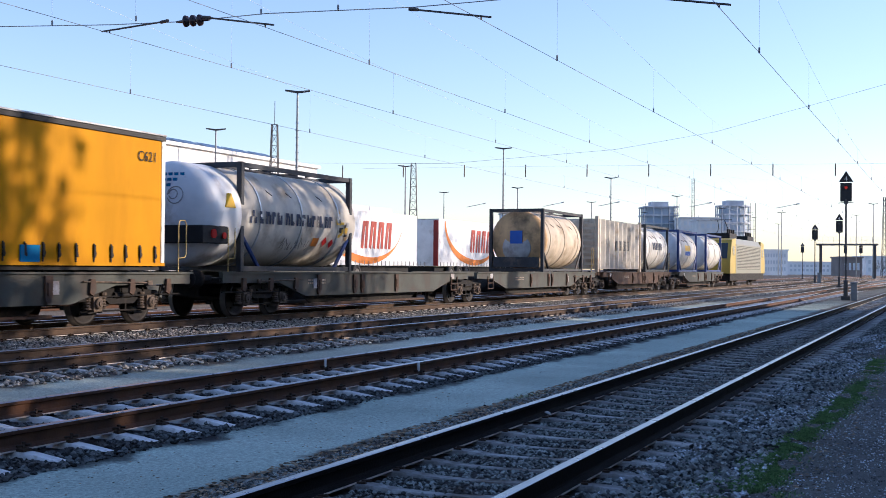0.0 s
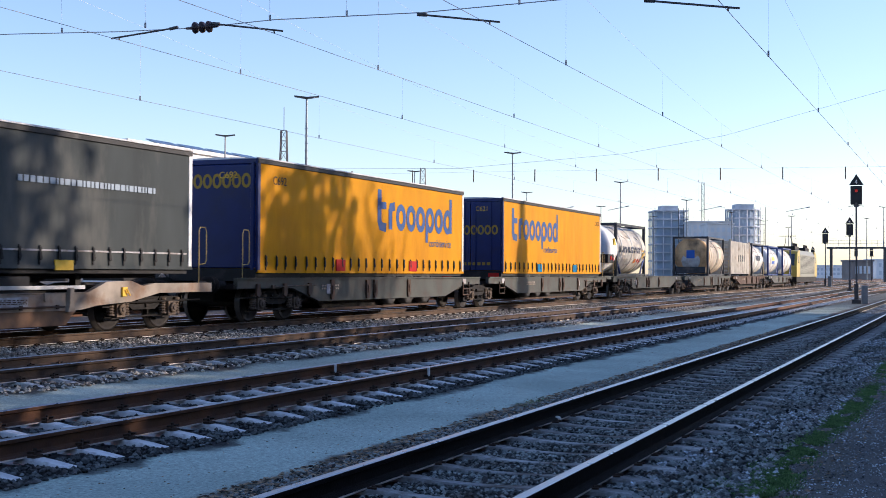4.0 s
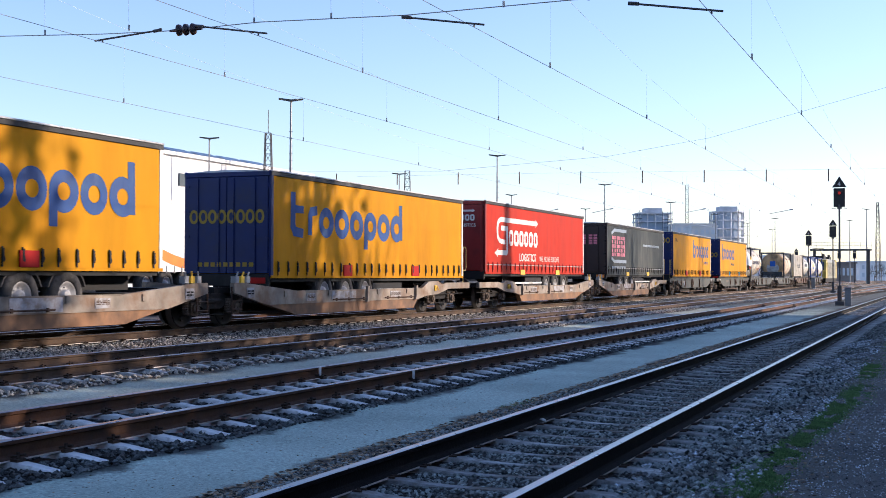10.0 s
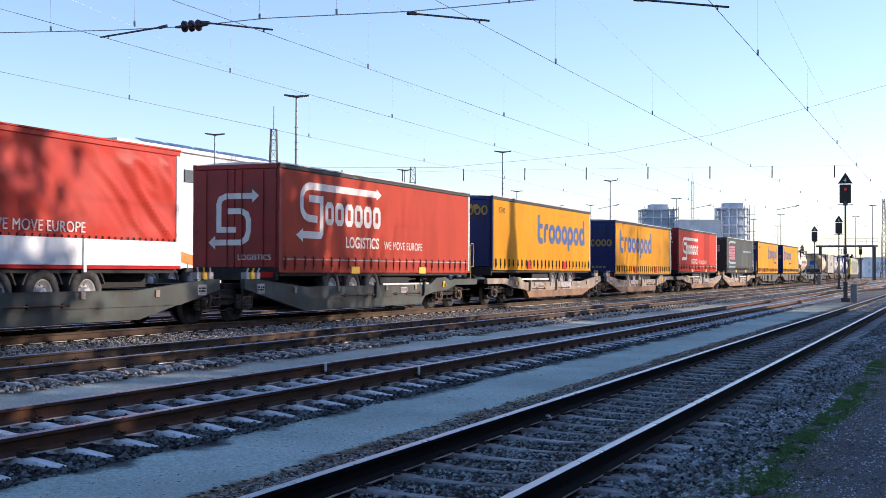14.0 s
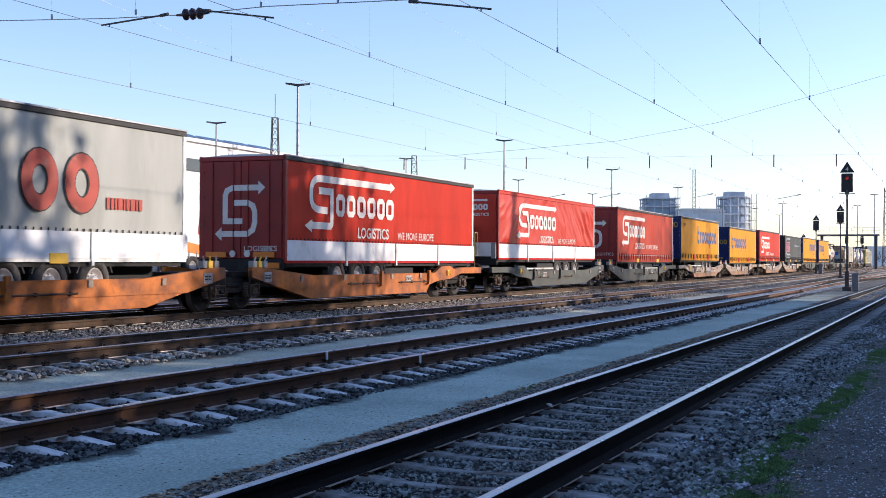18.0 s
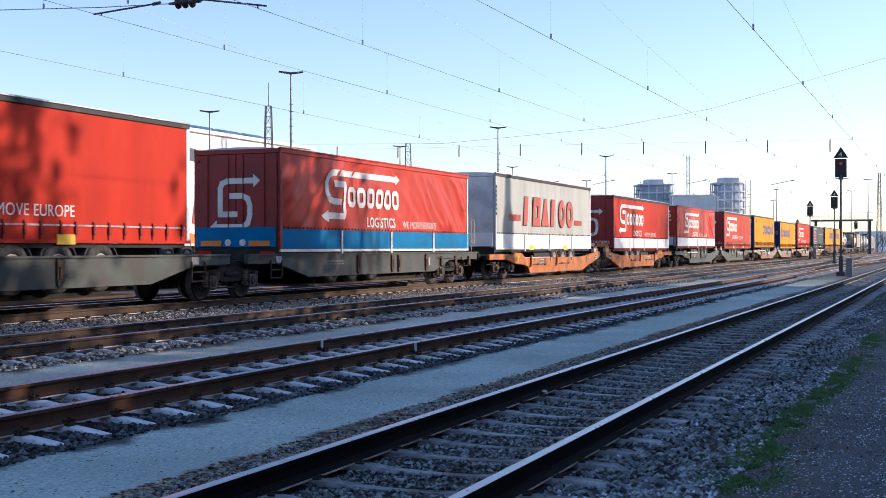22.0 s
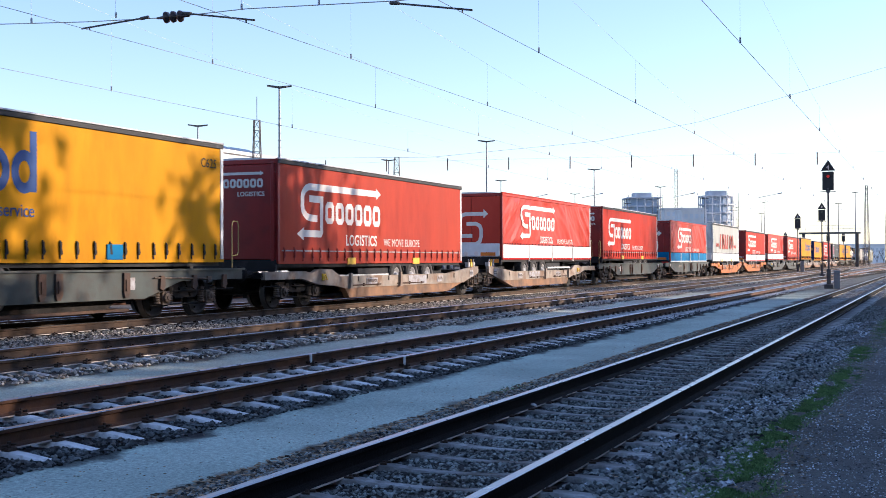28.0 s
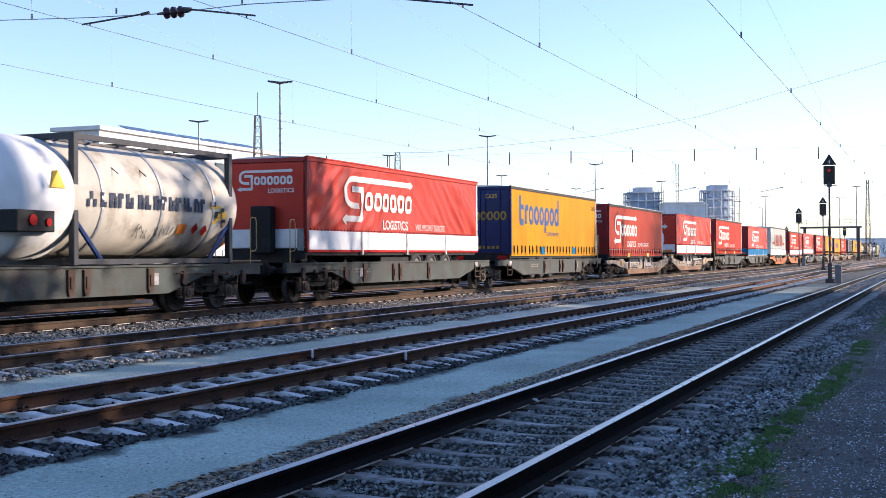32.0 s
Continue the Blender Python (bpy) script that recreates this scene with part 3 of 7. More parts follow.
scatter("ballast", 15000, 10, 90, 10.75, 13.85, 0.065, M["stone_warm"], "loose ballast stones between concrete sleepers", 4, off_rails(YC, PITCH, 11.2, 0.11))
scatter("ballast", 26000, 14, 90, 13.85, 16.3, 0.052, M["stone_warm"], "pale ballast shoulder beside the train's track", 5)
scatter("ballast", 34000, 4.0, 20, 1.45, 5.0, 0.029, M["stone"], "loose grey ballast stones round the dark rails", 14, off_rails(YA, PITCH, 4.47, 0.075))
scatter("ballast", 16000, 5, 36, 1.4, 2.4, 0.036, M["stone_pale"], "pale lilac-grey stones spilled beside the dark rails", 16, lambda x, y: np.sin(x * 1.9) + np.sin(x * 0.83 + 1) + 1.6 * np.sin(y * 7 + x) > 0.1)
scatter("ballast", 20000, 5.0, 28, 6.5, 9.4, 0.044, M["stone_dark"], "loose dark grey ballast stones between concrete sleepers", 15, off_rails(YB, PITCH, 5.085, 0.11))
scatter("ballast", 4000, 5, 23, 1.5, 2.45, 0.052, M["stone"], "coarse ballast stones on the shoulder of the dark rails", 17)
scatter("ballast", 13000, 3.0, -10, 1.45, 5.0, 0.05, M["stone"], "loose grey ballast stones round the dark rails", 18, off_rails(YA, PITCH, 4.47, 0.075))
scatter("ballast", 9000, 5.0, -10, 6.5, 9.4, 0.055, M["stone_dark"], "loose dark grey ballast stones between concrete sleepers", 19, off_rails(YB, PITCH, 5.085, 0.11))
scatter("leaf_litter", 7000, 6, 42, 4.6, 5.15, 0.04, M["twig"], "dry brown leaves and twigs along the track edge", 6, None, 0.3)
scatter("leaf_litter", 900, 5, 42, 5.1, 6.5, 0.018, M["twig"], "scattered dry leaves on the sandy path", 7, None, 0.3)


scatter("gravel", 22000, 6.0, 40, -0.2, 1.7, 0.016, M["stone_pale"], "fine gravel and dirt crumbs on the verge", 11, None, 0.6)
scatter("leaf_litter", 2600, 6, 34, 0.9, 2.4, 0.032, M["twig"], "fallen dry leaves on the verge", 12, None, 0.25)


def build_grass(name, count, spots, label, seed, height=0.07):
    rng = np.random.default_rng(seed)
    vs, fs = [], []
    for k in range(count):
        sx, sy, rx, ry = spots[k % len(spots)]
        x, y = sx + rng.normal() * rx, sy + rng.normal() * ry
        if noise.noise((x * 2.2, y * 5.0, seed)) < -0.28 + 0.25 * rng.random():
            continue
        h = height * (0.4 + rng.random())
        a, w = rng.random() * math.tau, 0.005 + 0.006 * rng.random()
        z = ground_z(y) - 0.005
        lean = rng.normal(size=2) * h * 0.5
        i = len(vs)
        vs += [(x - math.cos(a) * w, y - math.sin(a) * w, z), (x + math.cos(a) * w, y + math.sin(a) * w, z), (x + lean[0], y + lean[1], z + h)]
        fs.append((i, i + 1, i + 2))
    me = bpy.data.meshes.new(name)
    me.from_pydata(vs, [], fs)
    me.materials.append(M["grass"])
    tagged(new(name, me), label, "grass", kind="stuff")


build_grass("grass", 120000, [(9.1, 1.50, 0.3, 0.12), (9.5, 1.50, 0.3, 0.12), (9.9, 1.50, 0.3, 0.12), (10.4, 1.48, 0.3, 0.10), (10.9, 1.47, 0.3, 0.09), (11.4, 1.46, 0.3, 0.08), (9.2, 1.42, 0.3, 0.14), (12.1, 1.44, 0.3, 0.07), (12.9, 1.41, 0.35, 0.06), (14.6, 1.34, 0.5, 0.08), (16.3, 1.30, 0.6, 0.08), (18.5, 1.2, 0.8, 0.10), (23.5, 1.28, 1.0, 0.10), (34, 1.1, 3.0, 0.15)],
            "green grass tufts along the ballast edge", 8, 0.022)
build_grass("weeds", 700, [(15.2, 5.0, 0.5, 0.10), (20, 9.6, 3, 0.15)], "thin weeds beside the track", 9, 0.022)

# ---- the train: running gear ----


def bogie_mesh():
    bm = B()
    for s in (-1, 1):
        y = s * 1.0
        prism(bm, [(-1.25, 0.62), (-1.25, 0.70), (-0.62, 0.74), (-0.45, 0.80), (0.45, 0.80), (0.62, 0.74), (1.25, 0.70), (1.25, 0.62), (0.62, 0.58), (0.40, 0.44), (-0.40, 0.44), (-0.62, 0.58)], "y", y - 0.06, y + 0.06)
        tube(bm, (-1.3, y + s * 0.02, 0.30), (1.3, y + s * 0.02, 0.30), 0.02, 6)
        for a in (-0.42, 0.42):
            cbox(bm, a, s * 0.80, 0.42, 0.06, 0.12, 0.34)
        tube(bm, (-0.3, y + s * 0.07, 0.62), (0.3, y + s * 0.07, 0.62), 0.06, 10)
    box(bm, -0.3, -1.0, 0.50, 0.3, 1.0, 0.72)
    for e in (-1.2, 1.2):
        box(bm, e - 0.05, -1.0, 0.58, e + 0.05, 1.0, 0.70)
    return mesh_of("bogie", bm, M["iron"])


def axle_box_mesh():
    """An axle box with its round cover; looks towards -y."""
    bm = B()
    cbox(bm, 0, -0.05, -0.01, 0.27, 0.20, 0.30)
    lathe(bm, [(0.11, -0.15), (0.11, -0.20), (0.085, -0.215), (0.06, -0.215), (0.055, -0.235)], (0, 0, 0), "y", 14, False)
    return mesh_of("axle_box", bm, M["bogie_dust"])


def spring_mesh():
    bm = B()
    lathe(bm, [(0.095, -0.125), (0.095, -0.09)] + [(0.088 if k % 2 else 0.066, -0.085 + k * 0.028) for k in range(10)] + [(0.095, 0.18), (0.095, 0.22)], (0, 0, 0), "z", 10, False)
    return mesh_of("spring", bm, M["bogie_dust"])


def wheelset_mesh():
    bm = B()
    tube(bm, (0, -0.9, 0), (0, 0.9, 0), 0.085, 12)
    for s in (-1, 1):
        prof = [(0.12, -0.02), (0.15, 0.03), (0.36, 0.015), (0.385, 0.055), (0.455, 0.06), (0.46, -0.045), (0.488, -0.05), (0.488, -0.075), (0.39, -0.075), (0.36, -0.03), (0.14, -0.05)]
        lathe(bm, [(r, h * s) for r, h in prof], (0, s * 0.752, 0), "y", 28)
        for k in range(3):      # balance marks that show the turning
            a = k * math.tau / 3
            cbox(bm, math.cos(a) * 0.27, s * 0.79, math.sin(a) * 0.27, 0.05, 0.02, 0.05)
    me = mesh_of("wheelset", bm, M["wheel"])
    me.materials.append(M["tread"])
    for p in me.polygons:
        c = p.center
        if math.hypot(c.x, c.z) > 0.44:
            p.material_index = 1
    return me


BOGIE, AXLE_BOX, SPRING, WHEELSET = bogie_mesh(), axle_box_mesh(), spring_mesh(), wheelset_mesh()
WHEELSETS = []
MOVERS = []          # (thing, place along the train, y, z)


def add_bogie(parent, x):
    bo = put("bogie", BOGIE, parent, x, 0, 0)
    for a in (-0.9, 0.9):
        WHEELSETS.append((put("wheelset", WHEELSET, bo, a, 0, 0.46), a, 0.46))
        for sd in (-1, 1):
            put("axle_box", AXLE_BOX, bo, a, sd * 1.0, 0.46, "", 0 if sd < 0 else 180)
            for e in (-0.25, 0.25):
                put("spring", SPRING, bo, a + e, sd * 1.06, 0.46)


def sides(parent, pts, y0, y1, material, name="side_sill", label=""):
    for s in (-1, 1):
        bm = B()
        prism(bm, pts, "y", s * y0, s * y1)
        part(name, bm, material, parent, label)


def flip(pts, d):
    return [(x * d, z) for x, z in pts]


def bracket(parent, x, z0, z1, y, material, w=0.13):
    bm = B()
    prism(bm, [(x - w / 2, z1), (x + w / 2, z1), (x + w / 2, z0 + 0.12), (x + w * 0.15, z0), (x - w * 0.35, z0), (x - w / 2, z0 + 0.12)], "y", -y - 0.05, -y)
    cbox(bm, x, -y - 0.06, (z0 + z1) / 2, w * 0.55, 0.03, (z1 - z0) * 0.45)
    part("stanchion_bracket", bm, material, parent)


def plate(parent, x, z, w, h, y, material, name="sign_plate", label=""):
    bm = B()
    box(bm, x - w / 2, -y - 0.012, z - h / 2, x + w / 2, -y, z + h / 2)
    return part(name, bm, material, parent, label)


def marks(parent, x, z, w, h, y, rows, material, seed):
    """Small unreadable lettering, as bars."""
    rnd = random.Random(seed)
    bm = B()
    for r in range(rows):
        zz, xx = z - r * h * 1.7, x
        while xx < x + w:
            ww = rnd.uniform(0.05, 0.16)
            box(bm, xx, -y - 0.006, zz, min(xx + ww, x + w), -y, zz + h)
            xx += ww + 0.04
    tagged(part("small_print", bm, material, parent), kind="stuff")


def end_gear(w, d, top, loop=True):
    """Buffers, draw gear and headstock at the outer end."""
    xe = d * 8.0
    bm = B()
    box(bm, min(xe, xe - d * 0.18), -1.25, 0.88, max(xe, xe - d * 0.18), 1.25, top)
    part("headstock", bm, M["iron"], w)
    for s in (-1, 1):
        bm = B()
        tube(bm, (xe, s * 0.875, 1.0), (xe + d * 0.36, s * 0.875, 1.0), 0.10, 12)
        tube(bm, (xe + d * 0.36, s * 0.875, 1.0), (xe + d * 0.46, s * 0.875, 1.0), 0.07, 12)
        lathe(bm, [(0.10, 0.46 * d), (0.22, 0.48 * d), (0.225, 0.50 * d), (0.12, 0.53 * d)], (xe, s * 0.875, 1.0), "x", 16)
        part("buffer", bm, M["iron"], w)
    bm = B()
    tube(bm, (xe, 0, 0.98), (xe + d * 0.5, 0, 0.95), 0.05, 8)
    tube(bm, (xe + d * 0.1, 0.3, 0.9), (xe + d * 0.4, 0.25, 0.5), 0.03, 6)
    part("coupling", bm, M["iron"], w)
    bm = B()
    x = xe - d * 0.35
    path_tube(bm, [(x, -1.2, 1.0), (x, -1.2, 2.3), (x + 0.05, -1.2, 2.4), (x + 0.25, -1.2, 2.4), (x + 0.30, -1.2, 2.3), (x + 0.30, -1.2, 1.6), (x + 0.25, -1.2, 1.52), (x + 0.02, -1.2, 1.5)], 0.013, 6)
    if loop:
        part("handrail", bm, M["pipe"], w, "yellow tubular handrail")
    else:
        bm.free()


def wagon(kind, s, d, seed, label, colour, lower=None, group="articulated wagons"):
    """One half of an articulated wagon, 17.1 m. d: +1 where its outer end is in front. Origin: its middle, at rail height."""
    w = thing("freight_wagon", label, "freight wagon", group=group)
    rnd = random.Random(seed)
    if kind == "pocket":
        top = 1.10
        sides(w, flip([(-8.0, 1.12), (-7.6, 1.12), (-4.7, 0.87), (3.6, 0.87), (4.2, 1.10), (5.0, 1.12), (5.4, 1.0), (5.8, 1.06), (8.0, 1.06), (8.0, 0.84), (6.0, 0.84), (5.0, 0.66), (3.9, 0.60),
                       (3.4, 0.52), (-6.4, 0.52), (-8.0, 0.86)], d), 1.20, 1.32, M[colour])
        sides(w, flip([(-6.35, 0.52), (3.3, 0.52), (3.0, 0.22), (-4.9, 0.22)], d), 1.12, 1.29, M[lower], "lower_side_plate")
        bm = B()
        box(bm, -4.9 if d > 0 else -3.0, -1.15, 0.20, 3.0 if d > 0 else 4.9, 1.15, 0.26)
        part("pocket_floor", bm, M["iron_rust"], w)
        for x in (-5.5, -3.0, 0.2, 2.4):
            bm = B()
            cbox(bm, x * d, -1.335, 0.80, 0.14, 0.03, 0.16)
            part("rope_ring", bm, M["wagon_white"], w)
        plate(w, -7.25 * d, 0.86, 0.36, 0.26, 1.32, M["stencil"])
        marks(w, -7.25 * d - 0.14, 0.88, 0.28, 0.04, 1.333, 2, M["iron"], seed)
        for k, (px, pw) in enumerate(((-4.1, 0.5), (1.5, 0.8)) if colour == "wagon_white" else ((1.5, 0.5),)):
            plate(w, px * d, 0.70, pw, 0.22, 1.32, M["stencil"], "stencilled_panel")
            marks(w, px * d - pw / 2 + 0.04, 0.74, pw - 0.08, 0.02, 1.333, 3, M["iron_rust"], seed + k)
        for px in (-1.6, 1.9):
            bm = B()
            tube(bm, (px * d - 1.2, -1.345, 0.60), (px * d + 1.0, -1.345, 0.60), 0.022, 6)
            for q in (-1.0, -0.2, 0.8):
                cbox(bm, px * d + q, -1.335, 0.60, 0.06, 0.05, 0.09)
            part("locking_lever", bm, M["iron_rust"], w)
        for px in (-0.6, 3.05):
            bm = B()
            prism(bm, [(px * d - 0.10, 0.50), (px * d + 0.10, 0.50), (px * d + 0.06, 0.66), (px * d + 0.06, 0.98), (px * d - 0.06, 0.98), (px * d - 0.06, 0.66)], "y", -1.40, -1.32)
            part("support_clamp", bm, M[colour], w)
        bm = B()
        cbox(bm, 4.75 * d, -1.335, 0.88, 0.16, 0.05, 0.20)
        tube(bm, (4.75 * d, -1.40, 0.94), (4.75 * d + 0.10, -1.40, 0.80), 0.018, 6)
        part("brake_handle", bm, M["yellow_paint"], w)
        for s_ in (-1, 1):
            bm = B()
            box(bm, *((-4.7, s_ * 1.26 - 0.075, 0.868, 3.6, s_ * 1.26 + 0.075, 0.885) if d > 0 else (-3.6, s_ * 1.26 - 0.075, 0.868, 4.7, s_ * 1.26 + 0.075, 0.885)))
            part("top_flange", bm, M[colour], w)
        if colour == "wagon_white":
            plate(w, -2.1 * d, 0.70, 1.5, 0.30, 1.32, M["stencil"], "painted_panel")
        # ladder and folded locking yokes at the joint
        bm = B()
        for xx in (-8.05, -7.6):
            tube(bm, (xx * d, -1.28, 0.42), (xx * d, -1.28, 1.02), 0.022, 6)
        for zz in (0.44, 0.66, 0.88):
            tube(bm, (-8.05 * d, -1.28, zz), (-7.6 * d, -1.28, zz), 0.02, 6)
        part("step", bm, M["iron_rust"], w)
        for k in range(3):
            bm = B()
            cbox(bm, (-7.75 + k * 0.26) * d, -1.18, 1.20, 0.16, 0.14, 0.17)
            tube(bm, ((-7.75 + k * 0.26) * d, -1.22, 1.28), ((-7.70 + k * 0.26) * d, -1.24, 1.40), 0.022, 6)
            part("locking_yoke", bm, M["yellow_paint" if k == 1 else "mudguard"], w)
    else:
        top = 1.16
        sides(w, flip([(-8.1, 1.16), (8.0, 1.16), (8.0, 0.90), (5.3, 0.88), (3.9, 0.50), (-4.9, 0.50), (-6.6, 0.90), (-8.1, 0.92)], d), 1.17, 1.28, M[colour])
        bm = B()
        for s_ in (-1, 1):
            box(bm, -8.1, s_ * 1.33 - 0.06, 1.13, 8.05, s_ * 1.33 - 0.0, 1.175) if s_ > 0 else box(bm, -8.1, -1.33, 1.13, 8.05, -1.27, 1.175)
        part("top_flange", bm, M[colour], w)
        # set back in near-black iron: shade under the sill put into its colour
        sides(w, flip([(-4.4, 0.52), (3.5, 0.52), (3.0, 0.26), (-3.8, 0.26)], d), 0.90, 0.92, M["iron"], "lower_side_plate")
        bm = B()
        box(bm, -4.6 if d > 0 else -3.6, -1.08, 0.22, 3.6 if d > 0 else 4.6, 1.08, 0.28)
        part("pocket_floor", bm, M["iron_rust"], w)
        for x in (-1.9, 0.5, 1.0, 3.2):
            bracket(w, x * d, 0.54, 1.10, 1.28, M["iron_rust"], 0.21)
        plate(w, 3.4 * d, 0.85, 0.22, 0.28, 1.29, M["stencil"])
        marks(w, -3.8, 0.92, 1.0, 0.05, 1.283, 2, M["wagon_white"], seed)
        for x in (4.5, 5.8, 7.1):
            bm = B()
            prism(bm, [(x * d - 0.07, 1.02), (x * d + 0.07, 1.02), (x * d + 0.10, 0.78), (x * d + 0.02, 0.66), (x * d - 0.10, 0.72)], "y", -1.34, -1.285)
            part("hanger_bracket", bm, M["iron_rust"], w)
        bm = B()
        tube(bm, (4.2 * d, -1.32, 0.97), (6.4 * d, -1.32, 0.93), 0.018, 6)
        cbox(bm, 6.4 * d, -1.33, 0.93, 0.16, 0.05, 0.10)
        part("brake_lever", bm, M["bogie_dust"], w)
        bm = B()
        tube(bm, (4.0 * d, -0.85, 0.62), (4.55 * d, -0.85, 0.62), 0.17, 14)
        part("air_tank", bm, M["iron_rust"], w)
        plate(w, -6.6 * d, 1.02, 0.30, 0.18, 1.285, M["stencil"])
        # step frame at the joint
        bm = B()
        for xx in (-7.0, -6.45):
            tube(bm, (xx * d, -1.3, 0.50), (xx * d, -1.3, 1.0), 0.022, 6)
        for zz in (0.52, 0.74):
            tube(bm, (-7.0 * d, -1.3, zz), (-6.45 * d, -1.3, zz), 0.022, 6)
        part("step", bm, M["iron_rust"], w)
    bm = B()
    box(bm, *sorted((d * 4.0, d * 8.0))[:1], -1.18, 0.92, sorted((d * 4.0, d * 8.0))[1], 1.18, 1.0)
    part("end_platform", bm, M["iron"], w)
    bm = B()
    box(bm, sorted((-d * 6.9, -d * 8.4))[0], -1.0, 0.86, sorted((-d * 6.9, -d * 8.4))[1], 1.0, 1.0)
    part("joint_platform", bm, M["iron"], w)
    bm = B()
    box(bm, -7.6, -0.35, 0.55, 7.6, 0.35, 0.9)
    part("centre_sill", bm, M["iron"], w)
    bm = B()      # brake rigging and hoses hung under the frame
    for k in range(5):
        x = d * (4.4 + k * 0.7)
        tube(bm, (x, -1.05, 0.86), (x + rnd.uniform(-0.2, 0.2), -1.08, 0.5 + rnd.random() * 0.2), 0.025, 6)
    tube(bm, (d * 4.2, -1.12, 0.62), (d * 7.8, -1.12, 0.66), 0.02, 6)
    cbox(bm, d * 4.6, -0.95, 0.66, 0.5, 0.3, 0.26)
    part("brake_rigging", bm, M["iron"], w)
    end_gear(w, d, 1.02, kind == "flat" or d > 0)
    for c in w.children:
        c.data.transform(Matrix.Diagonal((1, 1, 0.94, 1)))
    add_bogie(w, d * 5.8)
    if d > 0:
        add_bogie(w, -8.55)
    MOVERS.append((w, s, YD, ZD))
    return w


# ---- the train: loads ----


def wheel_meshes():
    bm = B()
    lathe(bm, [(0.29, -0.15), (0.44, -0.155), (0.50, -0.11), (0.505, 0), (0.50, 0.11), (0.44, 0.155), (0.29, 0.15), (0.285, 0.0)], (0, 0, 0), "y", 28, True, True)
    tyre = mesh_of("tyre", bm, M["rubber"])
    bm = B()
    lathe(bm, [(0.29, 0.10), (0.285, -0.13), (0.25, -0.12), (0.20, -0.06), (0.13, -0.05), (0.12, -0.13), (0.07, -0.15)], (0, 0, 0), "y", 24)
    for k in range(8):
        a = k * math.tau / 8
        tube(bm, (math.cos(a) * 0.165, -0.04, math.sin(a) * 0.165), (math.cos(a) * 0.165, -0.085, math.sin(a) * 0.165), 0.017, 6)
    return tyre, mesh_of("rim", bm, M["rim"])


TYRE, RIM = wheel_meshes()


LAYER = [0]      # painted bands that cross lie a hair above one another


def stroke(bm, pts, width, y=0.0, closed=False):
    """A flat painted band along a line in the x-z plane."""
    n = len(pts)
    LAYER[0] = (LAYER[0] + 1) % 14
    y = y - LAYER[0] * 0.0005
    left, right = [], []
    for i, p in enumerate(pts):
        a = Vector(pts[(i - 1) % n] if closed or i else p)
        b = Vector(pts[(i + 1) % n] if closed or i < n - 1 else p)
        p = Vector(p)
        d1, d2 = (p - a), (b - p)
        d1 = d1.normalized() if d1.length > 1e-6 else d2.normalized()
        d2 = d2.normalized() if d2.length > 1e-6 else d1
        t = (d1 + d2).normalized() if (d1 + d2).length > 1e-6 else d1
        nrm = Vector((-t.y, t.x))
        k = width / 2 / max(0.5, nrm.dot(Vector((-d1.y, d1.x))))
        left.append(bm.verts.new((p.x + nrm.x * k, y, p.y + nrm.y * k)))
        right.append(bm.verts.new((p.x - nrm.x * k, y, p.y - nrm.y * k)))
    for i in range(n if closed else n - 1):
        j = (i + 1) % n
        bm.faces.new((left[i], right[i], right[j], left[j]))


def ring_pts(cx, cz, rx, rz, n=20, a0=0.0, a1=math.tau):
    return [(cx + math.cos(a0 + (a1 - a0) * i / n) * rx, cz + math.sin(a0 + (a1 - a0) * i / n) * rz) for i in range(n + (0 if abs(a1 - a0 - math.tau) < 1e-6 else 1))]


def poly(bm, pts, y=0.0):
    bm.faces.new([bm.verts.new((x, y, z)) for x, z in pts])


def logo_part(bm, material, tr, y, label, name="painted_sign"):
    for v in bm.verts:
        v.co.y += y
    return part(name, bm, material, tr, label)


def sign_rings(tr, x0, w, z0, h, y, material=None, sub=True):
    """The haulier's sign on the yellow sheets: a row of round shapes and upright bars."""
    bm = B()
    u, t = w / 8.0, h * 0.175
    ts = min(t, u * 0.27)
    xh = h * 0.52
    zc = z0 + h * 0.22 + xh / 2
    stroke(bm, [(x0 + u * 0.3, z0 + h), (x0 + u * 0.3, zc - xh * 0.2), (x0 + u * 0.42, zc - xh * 0.40), (x0 + u * 0.9, zc - xh * 0.45)], t)
    stroke(bm, [(x0 + u * 0.3, zc + xh * 0.40), (x0 + u * 0.92, zc + xh * 0.40)], t * 0.8)
    stroke(bm, [(x0 + u * 1.3, zc - xh / 2), (x0 + u * 1.3, zc + xh * 0.2), (x0 + u * 1.38, zc + xh * 0.36), (x0 + u * 1.75, zc + xh * 0.42)], t)
    logo_part(bm, material or M["logo_blue"], tr, y, "blue haulier's sign of round shapes")
    for k, kind in enumerate(("ring", "ring", "ring", "drop", "ring", "tall")):
        bm = B()
        cx = x0 + u * (2.35 + k * 1.02)
        rx = u * 0.345
        if kind:
            stroke(bm, ring_pts(cx, zc, rx, xh * 0.40), ts, 0, True)
            if kind == "drop":
                stroke(bm, [(cx - rx, zc), (cx - rx, z0)], ts)
            if kind == "tall":
                stroke(bm, [(cx + rx, zc - xh * 0.48), (cx + rx, z0 + h)], ts)
        logo_part(bm, material or M["logo_blue"], tr, y, "", "sign_shape")


